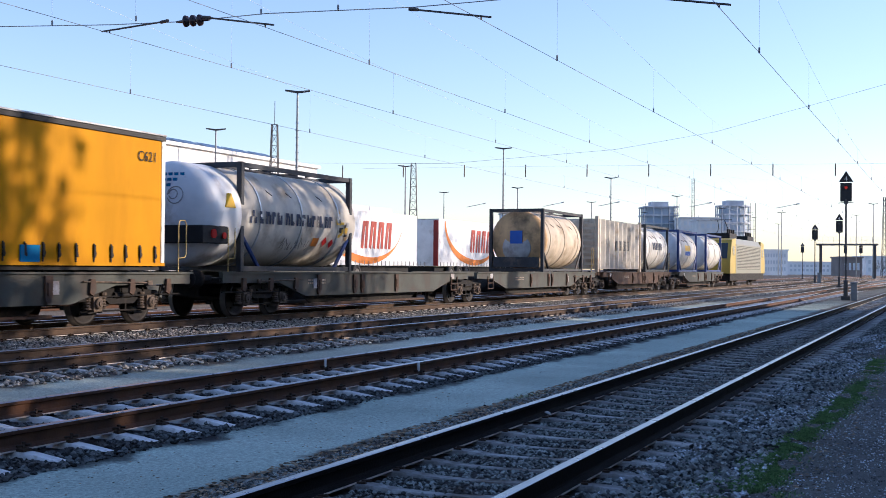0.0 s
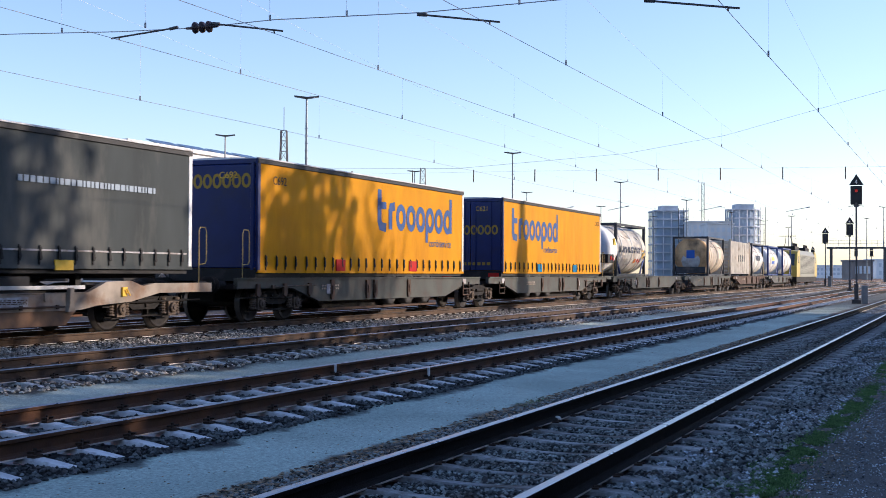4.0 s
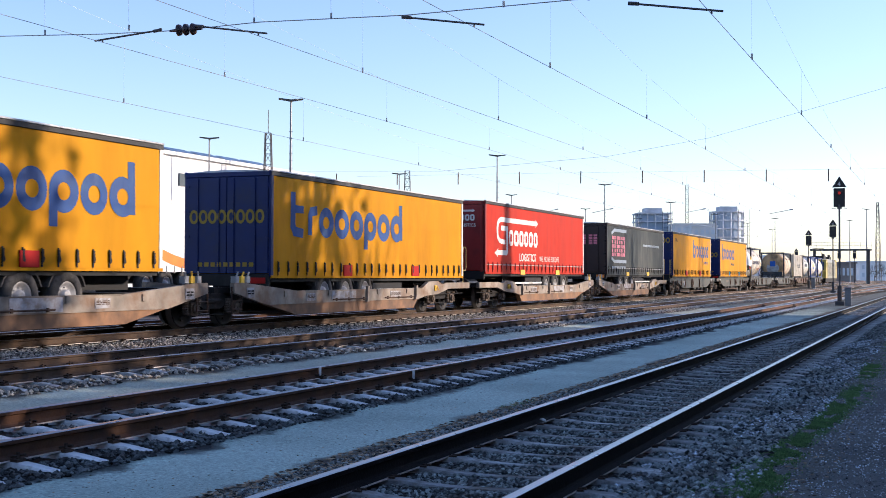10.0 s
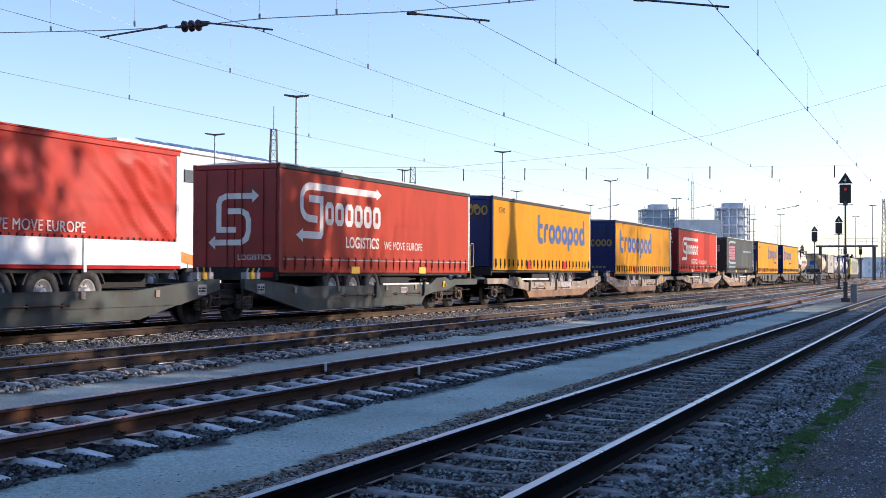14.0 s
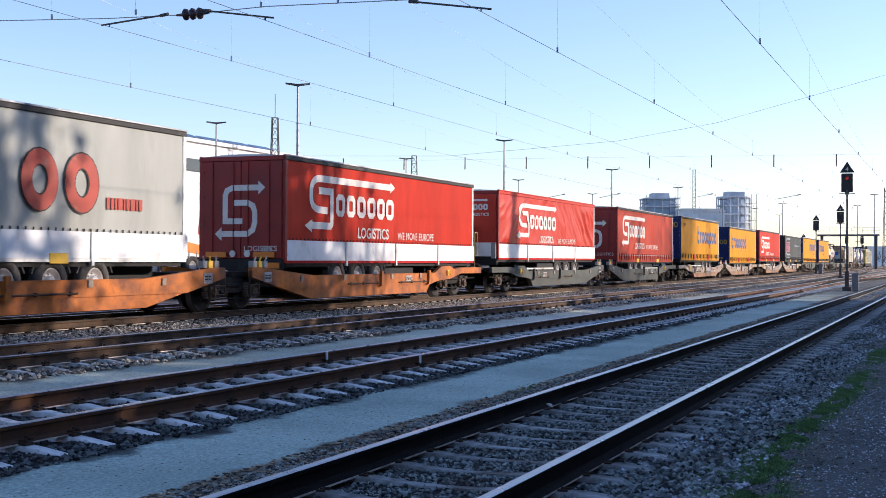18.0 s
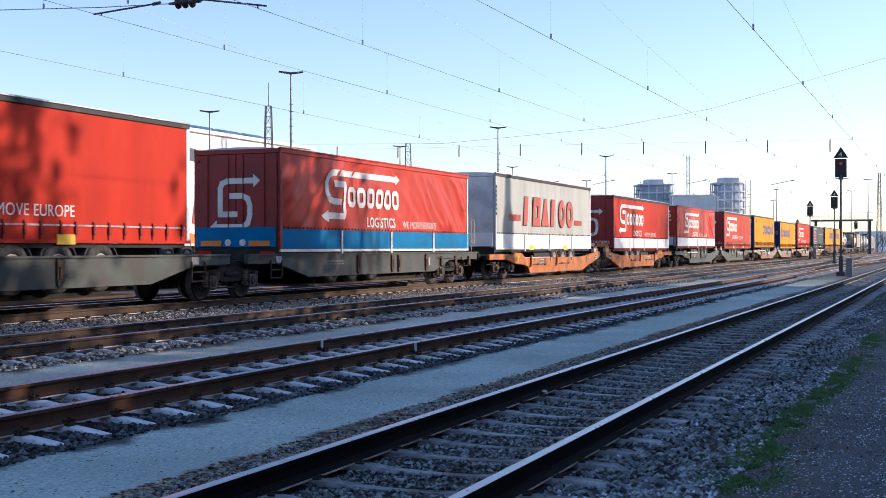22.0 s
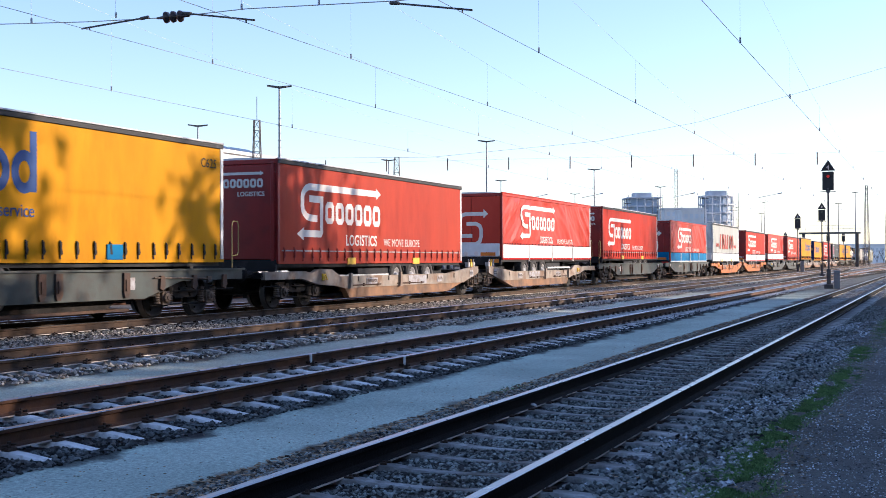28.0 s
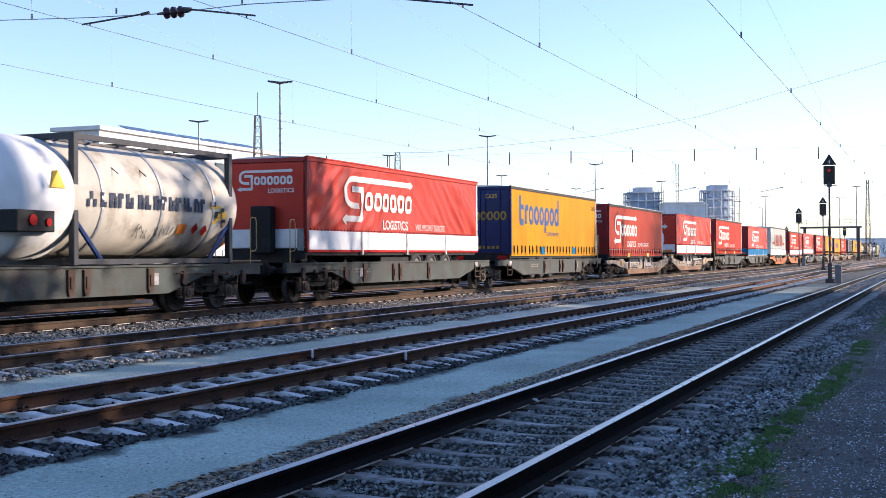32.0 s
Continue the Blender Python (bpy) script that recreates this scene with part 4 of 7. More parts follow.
def sign_arrow(tr, x0, w, z0, h, y, slogan=True, turn=None):
    """The white double-arrow sign on the red sheets, with block shapes and the words beneath."""
    t = h * 0.115

    def at(px, pz):
        return (x0 + px * w, z0 + pz * h)
    bm = B()
    r = 0.30 * h / w
    stroke(bm, [at(0.945, 0.90), at(0.05 + r, 0.90)] + [at(0.05 + r - r * math.sin(a), 0.70 + 0.20 * math.cos(a)) for a in (0.3, 0.6, 0.9, 1.2, 1.5)]
           + [at(0.05 + r - r * math.cos(a), 0.56 - 0.18 * math.sin(a)) for a in (0.0, 0.35, 0.7, 1.05, 1.4)] + [at(0.215, 0.375)], t)
    poly(bm, [at(0.94, 1.0), at(0.94, 0.80), at(1.0, 0.90)])
    stroke(bm, [at(0.125, 0.70), at(0.262, 0.70), at(0.262, 0.16), at(0.25, 0.12), at(0.06, 0.12)], t)
    poly(bm, [at(0.065, 0.22), at(0.065, 0.0), at(-0.01, 0.11)])
    made = [logo_part(bm, M["logo_white"], tr, y, "white double-arrow haulier's sign")]
    for k in range(6):
        bm = B()
        a = 0.30 + k * 0.1165
        lo, hi, ww = 0.30, 0.67, 0.108
        i0, i1 = a + 0.020, a + ww - 0.020
        c = [at(i0 + 0.014, lo + 0.045), at(i1 - 0.014, lo + 0.045), at(i1, lo + 0.09), at(i1, hi - 0.09), at(i1 - 0.014, hi - 0.045), at(i0 + 0.014, hi - 0.045), at(i0, hi - 0.09), at(i0, lo + 0.09)]
        stroke(bm, c, h * 0.098, 0, True)
        made.append(logo_part(bm, M["logo_white"], tr, y, "", "sign_block"))
    made.append(words("LOGISTICS", h * 0.265, M["logo_white"], tr, x0 + 0.545 * w, y, z0 - 0.06 * h, "white words", 1.05, bold=0.018))
    if slogan:
        made.append(words("WE MOVE EUROPE", h * 0.20, M["logo_white"], tr, x0 + 1.04 * w, y, z0 - 0.06 * h, "white words", 1.05))
    if turn is not None:
        for ob in made:
            ob.matrix_basis = turn @ ob.matrix_basis


def folds(x, f, seed):
    """Slack cloth: sharp slanting creases, deeper towards both ends, over a soft billow."""
    end = 0.25 + 0.75 * min(1, abs(x) / 6.2) ** 2
    a = x * 1.0 + (f - 0.5) * (2.2 if x > 0 else -2.2)
    crease = (1 - abs(noise.noise((a * 1.1, f * 0.7 + seed, 1.3)))) ** 5
    small = (1 - abs(noise.noise((a * 2.4 + 5, f * 1.6 + seed, 4.1)))) ** 4
    return (end * (0.11 * crease + 0.055 * small) + 0.05 * noise.noise((x * 0.7, f * 1.3 + seed, 8.0)) - 0.03) * min(1, 8 * f, 8 * (1 - f), max(0, 3 * (6.68 - abs(x))))


def belly(x, f, seed):
    """A taut sheet, faintly bulged between its posts and creased along its lower edge."""
    b = 0.018 * math.sin(math.pi * f) * (0.4 + noise.noise((x * 0.8 + seed * 7.3, f * 1.5, seed)))
    return b + (0.010 * noise.noise((x * 2.6, f * 1.2, seed)) + 0.006 * noise.noise((x * 6, f * 2.5, seed))) * min(1, 0.3 + 5 * f, 0.3 + 5 * (1 - f))


def drape(ob, seed, base, height, sheet):
    """Lets a painted sign follow the folds of its sheet."""
    bm = B()
    bm.from_mesh(ob.data)
    m = ob.matrix_basis.copy()
    bmesh.ops.transform(bm, matrix=m, verts=bm.verts)
    bmesh.ops.triangulate(bm, faces=bm.faces)
    for k in range(3):
        long = [e for e in bm.edges if e.calc_length() > 0.16]
        if long:
            bmesh.ops.subdivide_edges(bm, edges=long, cuts=1, use_grid_fill=False)
            bmesh.ops.triangulate(bm, faces=bm.faces)
    for v in bm.verts:
        v.co.y -= sheet(v.co.x, min(1, max(0, (v.co.z - base) / height)), seed)
    bmesh.ops.transform(bm, matrix=m.inverted(), verts=bm.verts)
    bm.to_mesh(ob.data)
    bm.free()


def lay(tr, seed, base, height, sheet):
    for ob in [c for c in tr.children if c.name.split(".")[0] in ("painted_sign", "sign_shape", "sign_block", "lettering")]:
        drape(ob, seed, base, height, sheet)


def semi_trailer(s, style, top=4.2, bottom=1.33, seed=0, code="", logo=(0.08, 0.48), straps="strap", label=""):
    """A curtain-sided road trailer. Its tail looks backwards along the train."""
    L, Wd = 6.8, 1.275
    st = {
        "yellow": ("tarp_yellow", "door_blue", None), "red": ("tarp_red", "door_red", None), "red_faded": ("tarp_red_faded", "door_red", None),
        "red_white": ("tarp_red_loose", "door_red", "white"), "red_blue": ("tarp_red_loose", "door_red", "band_blue"),
        "grey": ("tarp_grey", "door_dark", None), "white": ("tarp_white", "door_white", "white")}[style]
    sheet, door, band = M["tarp_red" if seed == 9 else st[0]], M[st[1]], st[2]
    z0 = max(0.28, bottom - 1.01)
    top, bottom = top - z0, bottom - z0
    tr = thing("semi_trailer", label, "semi-trailer", group="trailers on the train")
    rnd = random.Random(seed)
    board = 0.58 if band else 0.0
    soft_top = style in ("red_white", "red_blue") and seed != 9
    back = 1 if seed % 2 else -1      # +1: its tail is at the rear of the train
    # side sheets, slightly bellied between the posts
    for sd in (-1, 1):
        bm = B()
        loose = band and style != "white" and seed != 9 and sd < 0
        nx, nz = (150, 26) if loose else (48, 10)
        g = []
        for i in range(nx + 1):
            x = -L + 0.12 + (2 * L - 0.24) * i / nx
            col = []
            for j in range(nz + 1):
                f = j / nz
                wob = folds(x, f, seed) if loose else belly(x, f, seed)
                col.append(bm.verts.new((x, sd * (Wd + wob), bottom + board + (top - 0.13 - bottom - board) * f)))
            g.append(col)
        for a, b in zip(g, g[1:]):
            for j in range(nz):
                bm.faces.new((a[j], b[j], b[j + 1], a[j + 1])).smooth = True
        part("side_curtain", bm, sheet, tr)
        bm = B()
        box(bm, -L, sd * Wd - 0.035, top - 0.14, L, sd * Wd + 0.035, top - 0.035)
        part("roof_rail", bm, sheet if soft_top else M["roof_seal"], tr, "", 0.01)
        bm = B()
        box(bm, -L, sd * Wd - 0.05, top - 0.033, L, sd * Wd + 0.028, top + 0.004)
        part("roof_edge", bm, sheet if soft_top else M["roof"], tr, "", 0.006)
        bm = B()
        box(bm, -L, sd * Wd - 0.03, bottom - 0.02, L, sd * Wd + 0.015, bottom + 0.05)
        part("side_rail", bm, sheet if not band else (M["red_paint"] if style == "red_white" else M["alu"]), tr)
        if band:
            for k in range(4):
                bm = B()
                x = -L + 0.1 + k * 3.4
                box(bm, x + 0.02, sd * Wd - 0.02, bottom + 0.05, x + 3.37, sd * Wd + 0.02, bottom + board)
                part("drop_side", bm, M[band], tr, "", 0.006)
            for k in range(1, 4):
                bm = B()
                x = -L + 0.1 + k * 3.4
                cbox(bm, x, sd * (Wd + 0.02), bottom + 0.24, 0.09, 0.06, 0.66)
                part("side_post", bm, M["alu"], tr)
        elif style != "yellow":
            bm = B()
            box(bm, -L + 0.2, sd * (Wd + 0.022) - 0.004, bottom + 0.31, L - 0.2, sd * (Wd + 0.022) + 0.004, bottom + 0.345)
            part("reflective_stripe", bm, M["stencil"], tr)
    # corner posts and front wall
    for sx in (-1, 1):
        for sd in (-1, 1):
            bm = B()
            cbox(bm, sx * (L - 0.06), sd * (Wd - 0.02), (top + bottom) / 2, 0.13, 0.08, top - bottom - 0.02)
            part("corner_post", bm, door if sx < 0 else M["alu"], tr, "", 0.012)
    bm = B()
    box(bm, L - 0.10, -Wd + 0.05, bottom, L - 0.03, Wd - 0.05, top - 0.03)
    part("front_wall", bm, M["alu"] if style != "yellow" else M["door_blue"], tr)
    # roof, with a faint bow and cross hoops
    bm = B()
    prism(bm, [(-Wd, top - 0.03), (-Wd * 0.5, top + 0.015), (0, top + 0.03), (Wd * 0.5, top + 0.015), (Wd, top - 0.03), (Wd, top - 0.05), (-Wd, top - 0.05)], "x", -L, L)
    part("roof", bm, M["roof"], tr)
    # rear doors, or the front wall where the trailer stands the other way round
    if back < 0:
        bm = B()
        box(bm, -L - 0.035, -Wd + 0.06, bottom + 0.1, -L + 0.02, Wd - 0.06, top - 0.16)
        part("front_sheet" if soft_top else "front_panel", bm, sheet if soft_top else door, tr, "", 0.02)
        if not soft_top:
            for sd in (-1, 1):
                bm = B()
                box(bm, -L - 0.06, sd * (Wd - 0.12) - 0.05, bottom + 0.05, -L - 0.02, sd * (Wd - 0.12) + 0.05, top - 0.1)
                part("corner_profile", bm, door, tr, "", 0.012)
    for sd in (-1, 1) if back > 0 else ():
        bm = B()
        box(bm, -L - 0.035, min(sd * 0.01, sd * (Wd - 0.06)), bottom + 0.1, -L + 0.02, max(sd * 0.01, sd * (Wd - 0.06)), top - 0.16)
        if seed == 13:
            part("rear_sheet", bm, sheet, tr, "", 0.01)
            continue
        dr = part("rear_door", bm, door, tr, "", 0.01)
        bm = B()
        for yy in (0.22, 0.85):
            tube(bm, (-L - 0.055, sd * yy, bottom + 0.12), (-L - 0.055, sd * yy, top - 0.18), 0.013, 6)
        part("locking_bar", bm, door if style != "white" else M["alu"], dr)
        for k in range(4):
            bm = B()
            cbox(bm, -L - 0.045, sd * (Wd - 0.09), bottom + 0.4 + k * 0.65, 0.03, 0.14, 0.06)
            part("hinge", bm, M["chassis"] if style in ("white", "grey") else door, dr)
    if band and seed != 9:
        bm = B()
        box(bm, -L - 0.075, -Wd + 0.08, bottom + 0.1, -L - 0.04, Wd - 0.08, bottom + 0.62)
        part("rear_board", bm, M[band], tr, "", 0.01)
    if style in ("red_blue", "red_white") and back > 0:
        for sd in (-1, 1):
            bm = B()
            cbox(bm, -L - 0.085, sd * 0.72, bottom + 0.20, 0.02, 0.62, 0.14)
            part("reflector_plate", bm, M["orange_paint"], tr)
            bm = B()
            tube(bm, (-L - 0.07, sd * 0.22, bottom + 0.22), (-L - 0.09, sd * 0.22, bottom + 0.22), 0.09, 12)
            part("round_plate", bm, M["logo_white"], tr)
    bm = B()
    box(bm, -L - 0.03, -Wd + 0.02, top - 0.15, -L + 0.04, Wd - 0.02, top - 0.03)
    part("rear_header", bm, door, tr, "", 0.01)
    bm = B()
    box(bm, -L - 0.05, -Wd + 0.03, bottom - 0.22, -L + 0.05, Wd - 0.03, bottom + 0.09)
    rb = part("rear_bumper" if back > 0 else "front_bumper", bm, M["chassis"], tr)
    for sd in (-1, 1) if back > 0 else ():
        bm = B()
        cbox(bm, -L - 0.06, sd * 0.95, bottom - 0.08, 0.04, 0.42, 0.15)
        part("tail_light", bm, M["orange_paint"] if style in ("grey", "red_white") else M["red_paint"], rb)
    bm = B()
    box(bm, -L + 0.1, -Wd + 0.05, bottom - 0.11, L - 0.1, Wd - 0.05, bottom - 0.02)
    part("load_floor", bm, M["chassis"], tr)
    # chassis
    bm = B()
    for sd in (-1, 1):
        prism(bm, flip([(-L + 0.3, bottom - 0.1), (L - 0.4, bottom - 0.1), (L - 0.4, bottom - 0.2), (L - 4.0, bottom - 0.22), (L - 4.6, bottom - 0.42), (-L + 0.3, bottom - 0.42)], back), "y", sd * 0.55 - 0.06, sd * 0.55 + 0.06)
    part("chassis_frame", bm, M["chassis"], tr)
    for k in range(3):
        x = back * (-3.7 + k * 1.31)
        bm = B()
        tube(bm, (x, -0.85, 0.5), (x, 0.85, 0.5), 0.07, 10)
        cbox(bm, x, 0, 0.72, 0.3, 1.2, 0.12)
        part("axle", bm, M["chassis"], tr)
        for sd in (-1, 1):
            wh = put("wheel", TYRE, tr, x, sd * 1.08, 0.505, "", 0 if sd < 0 else 180)
            put("rim", RIM, wh)
        bm = B()
        arc = [math.pi * q / 10 for q in range(1, 10)]
        prism(bm, [(x + 0.60 * math.cos(q), 0.50 + 0.60 * math.sin(q)) for q in arc] + [(x + 0.57 * math.cos(q), 0.50 + 0.57 * math.sin(q)) for q in arc[::-1]], "y", -1.22, -0.94)
        part("mudguard", bm, M["rubber"], tr)
    for sd in (-1, 1):
        bm = B()
        cbox(bm, back * (L - 3.3), sd * 0.75, bottom - 0.45, 0.16, 0.16, 0.65)
        cbox(bm, back * (L - 3.3), sd * 0.75, bottom - 0.80, 0.30, 0.26, 0.05)
        part("landing_leg", bm, M["chassis"], tr)
    bm = B()
    cbox(bm, back * 0.6, -0.95, bottom - 0.39, 2.2, 0.46, 0.46)
    part("pallet_box", bm, M["chassis"], tr, "", 0.02)
    for sd in (-1,):
        bm = B()
        for zz in (bottom - 0.38, bottom - 0.62):
            cbox(bm, back * 1.4, sd * 1.22, zz, 3.6, 0.04, 0.07)
        part("side_guard", bm, M["alu"], tr)
    # tensioning straps
    if not band:
        n = 26
        for k in range(n):
            x = -L + 0.35 + (2 * L - 0.7) * k / (n - 1) + rnd.uniform(-0.04, 0.04)
            key = (straps, k % 3)
            if key not in STRAP_MESHES:
                bm = B()
                box(bm, -0.018, -0.010, 0.0, 0.018, 0.004, 0.45)
                prism(bm, [(-0.022, 0.20), (0.03, 0.17), (0.06, 0.25 - 0.03 * (k % 3)), (0.03, 0.30), (0.03, 0.42), (-0.025, 0.42)], "y", -0.028, -0.004)
                STRAP_MESHES[key] = mesh_of("strap", bm, M[straps])
            put("strap", STRAP_MESHES[key], tr, x, -Wd - 0.016, bottom - 0.03, "", 0)
    else:
        bm = B()
        for k in range(64):
            x = -L + 0.2 + (2 * L - 0.4) * k / 63
            cbox(bm, x, -Wd - 0.025, bottom + board + 0.03, 0.022, 0.02, 0.06)
        tagged(part("lacing_hook", bm, M["chassis"], tr), kind="stuff")
    # grapple plates, small signs
    gc = {"yellow": "band_blue" if seed in (1, 15) else "red_paint", "white": "yellow_paint"}.get(style, "yellow_paint")
    for x in (-L + 4.4, L - 4.3):
        if style in ("yellow", "red", "grey", "red_faded", "white"):
            bm = B()
            cbox(bm, x, -Wd - 0.024, bottom + (0.05 if style != "yellow" else 0.20), 0.54, 0.03, 0.20 if style != "yellow" else 0.32)
            part("grapple_plate", bm, M[gc], tr, "", 0.006)
    yf = -Wd - (0.03 if style in ("grey", "white") else 0.022 if band else 0.006)
    lx = -L + logo[0] * 2 * L
    lw = (logo[1] - logo[0]) * 2 * L
    hh = top - bottom
    if style == "yellow":
        low, tall = (0.345, 0.53) if seed in (1, 2, 15) else (0.30, 0.52)
        sign_rings(tr, lx, lw, bottom + hh * low, hh * tall, yf)
        lay(tr, seed, bottom, hh - 0.13, belly)
        if seed in (1, 2, 15):
            words("combiservice", hh * 0.125, M["logo_blue"], tr, lx + lw * 0.66, yf - 0.02, bottom + hh * 0.30, "blue words", 1.0)
        if code:
            cx = L - 1.0 if logo[0] < 0.3 else -L + 0.7
            words(code, 0.30, M["strap"], tr, cx, yf - 0.02, top - 0.62, "dark fleet number", 1.05)
        # sign on the doors, or high up on the front wall
        high = bottom + hh * (0.57 if back > 0 else 0.80)
        for k in range(17 if back > 0 else 8):
            bm = B()
            if k < 8:
                stroke(bm, ring_pts(-0.98 + k * 0.28, high, 0.10, 0.15, 12), 0.07, 0, True)
            else:
                q = k - 8
                stroke(bm, [(-0.85 + q * 0.19, bottom + hh * 0.12), (-0.72 + q * 0.19, bottom + hh * 0.12)], 0.11)
            me = logo_part(bm, M["sign_ochre"], tr, 0, "", "tail_sign_shape")
            me.matrix_basis = pose(-L - 0.04, 0, 0, 0, 0, -90)
        if code:
            tx = words(code, 0.24, M["yellow_paint"], tr, 0, 0, 0, "yellow fleet number")
            tx.matrix_basis = pose(-L - 0.04, -0.2, top - 0.5, 90, 0, -90)
    elif style.startswith("red"):
        b0 = bottom + board
        h2 = top - b0
        sign_arrow(tr, lx, lw, b0 + h2 * (0.28 if seed == 7 else 0.22 if not band else 0.10), h2 * (0.60 if not band else 0.74), yf)
        lay(tr, seed, b0, top - 0.13 - b0, folds if band and seed != 9 else belly)
        if seed not in (7, 9, 11, 13):
            sign_arrow(tr, -0.85, 1.75, top - 0.95, 0.62, 0, False, pose(-L - 0.045, 0, 0, 0, 0, -90))
        if seed in (8, 16):
            # dark box of the air hose coupling on the front wall
            bm = B()
            box(bm, -L - 0.32, -0.36, bottom - 0.05, -L - 0.06, 0.30, bottom + 1.25)
            part("hose_coupling_box", bm, M["chassis"], tr, "", 0.03)
            for sd in (-1, 1):
                bm = B()
                cbox(bm, -L - 0.09, sd * (Wd - 0.14), bottom + 0.32, 0.08, 0.18, 0.60)
                part("tail_post", bm, M["grey_mast"], tr, "", 0.015)
        bm = B()
        t = 0.15
        if seed in (7, 9, 11, 13):
            stroke(bm, [(0.55, top - 0.85), (-0.25, top - 0.85), (-0.42, top - 0.92), (-0.47, top - 1.05), (-0.47, top - 1.72), (0.05, top - 1.72)], t)
            stroke(bm, [(-0.2, top - 1.24), (0.2, top - 1.24), (0.36, top - 1.32), (0.42, top - 1.48), (0.42, top - 1.75), (0.36, top - 1.95), (0.2, top - 2.05), (-0.6, top - 2.05)], t)
            poly(bm, [(0.52, top - 0.67), (0.72, top - 0.85), (0.52, top - 1.03)])
            poly(bm, [(-0.58, top - 1.87), (-0.78, top - 2.05), (-0.58, top - 2.23)])
            tx = words("LOGISTICS", 0.20, M["logo_white"], tr, 0, 0, 0, "white words", 1.05)
            tx.matrix_basis = pose(-L - 0.06, -0.1, top - 2.5, 90, 0, -90)
        if seed in (7, 9, 11, 13):
            me = logo_part(bm, M["logo_white"], tr, 0, "white arrow sign on the doors")
            me.matrix_basis = pose(-L - 0.04, 0, 0, 0, 0, -90)
        if seed == 9:
            tx = words("669", 0.20, M["logo_white"], tr, 0, 0, 0, "white fleet number")
            tx.matrix_basis = pose(-L - 0.06, -0.65, bottom + 0.28, 90, 0, -90)
    elif style == "grey":
        for k in range(3):
            for i in range(3):
                for j in range(5):
                    if i == 1 and j in (1, 3):
                        continue
                    bm = B()
                    cx, cz = lx + k * 1.0 + i * 0.275, bottom + hh * 0.36 + j * hh * 0.082
                    poly(bm, [(cx, cz), (cx + 0.235, cz), (cx + 0.235, cz + hh * 0.068), (cx, cz + hh * 0.068)])
                    logo_part(bm, M["logo_pink"], tr, yf, "", "sign_tile")
        bm = B()
        stroke(bm, [(lx - 0.1, bottom + hh * 0.80), (lx + 0.5, bottom + hh * 0.87), (lx + 3.1, bottom + hh * 0.87)], 0.16)
        stroke(bm, [(lx - 0.1, bottom + hh * 0.32), (lx + 0.5, bottom + hh * 0.26), (lx + 3.1, bottom + hh * 0.26)], 0.16)
        logo_part(bm, M["logo_sky"], tr, yf, "pale blue bands")
        marks(tr, L - 5.6, bottom + hh * 0.60, 4.2, 0.12, -yf - 0.003, 1, M["logo_sky"], 5)
        marks(tr, lx, bottom + hh * 0.12, 3.0, 0.12, -yf - 0.003, 1, M["logo_sky"], 6)
        for k in range(3):
            for i in range(2):
                for j in range(4):
                    bm = B()
                    poly(bm, [(-0.85 + k * 0.6 + i * 0.25, top - 1.1 + j * 0.13), (-0.66 + k * 0.6 + i * 0.25, top - 1.1 + j * 0.13), (-0.66 + k * 0.6 + i * 0.25, top - 1.0 + j * 0.13), (-0.85 + k * 0.6 + i * 0.25, top - 1.0 + j * 0.13)])
                    me = logo_part(bm, M["logo_pink"], tr, 0, "", "tail_sign_tile")
                    me.matrix_basis = pose(-L - 0.04, 0, 0, 0, 0, -90)
    elif style == "white":
        for k, shape in enumerate(("slab", "frame", "wedge", "slab", "ring", "ring")):
            a = -L + 3.25 + k * 1.24
            lo, hi, ww = bottom + hh * 0.33, bottom + hh * 0.72, 1.02
            cx, cz = a + ww / 2, (lo + hi) / 2
            for grow, m_ in ((0.03, "door_dark"), (0.0, "logo_red")):
                bm = B()
                if shape == "slab":
                    poly(bm, [(a + 0.05 - grow, lo - grow), (a + 0.52 + grow, lo - grow), (a + 0.66 + grow, hi + grow), (a + 0.19 - grow, hi + grow)])
                elif shape == "wedge":
                    poly(bm, [(a - grow, lo - grow), (a + ww + grow, lo - grow), (cx + 0.17 + grow, hi + grow), (cx - 0.10 - grow, hi + grow)])
                elif shape == "frame":
                    stroke(bm, [(a + 0.18, lo + 0.15), (a + ww - 0.18, lo + 0.15), (a + ww - 0.10, hi - 0.15), (a + 0.26, hi - 0.15)], 0.32 + 2 * grow, 0, True)
                else:
                    stroke(bm, ring_pts(cx, cz, ww / 2 - 0.14, (hi - lo) / 2 - 0.13), 0.29 + 2 * grow, 0, True)
                logo_part(bm, M[m_], tr, yf - (0.014 if m_ == "logo_red" else 0.0), "", "sign_block")
        marks(tr, -L + 1.5, bottom + hh * 0.38, 1.5, 0.26, -yf - 0.003, 1, M["logo_red"], 8)
        marks(tr, -L + 10.75, bottom + hh * 0.36, 1.2, 0.24, -yf - 0.003, 1, M["logo_red"], 9)
        for k in range(7):
            plate(tr, -L + 0.06, top - 0.55 - k * 0.17, 0.10, 0.11, Wd + 0.024, M["strap"], "code_bar")
    MOVERS.append((tr, s, YD, ZD + z0))
    return tr


STRAP_MESHES = {}


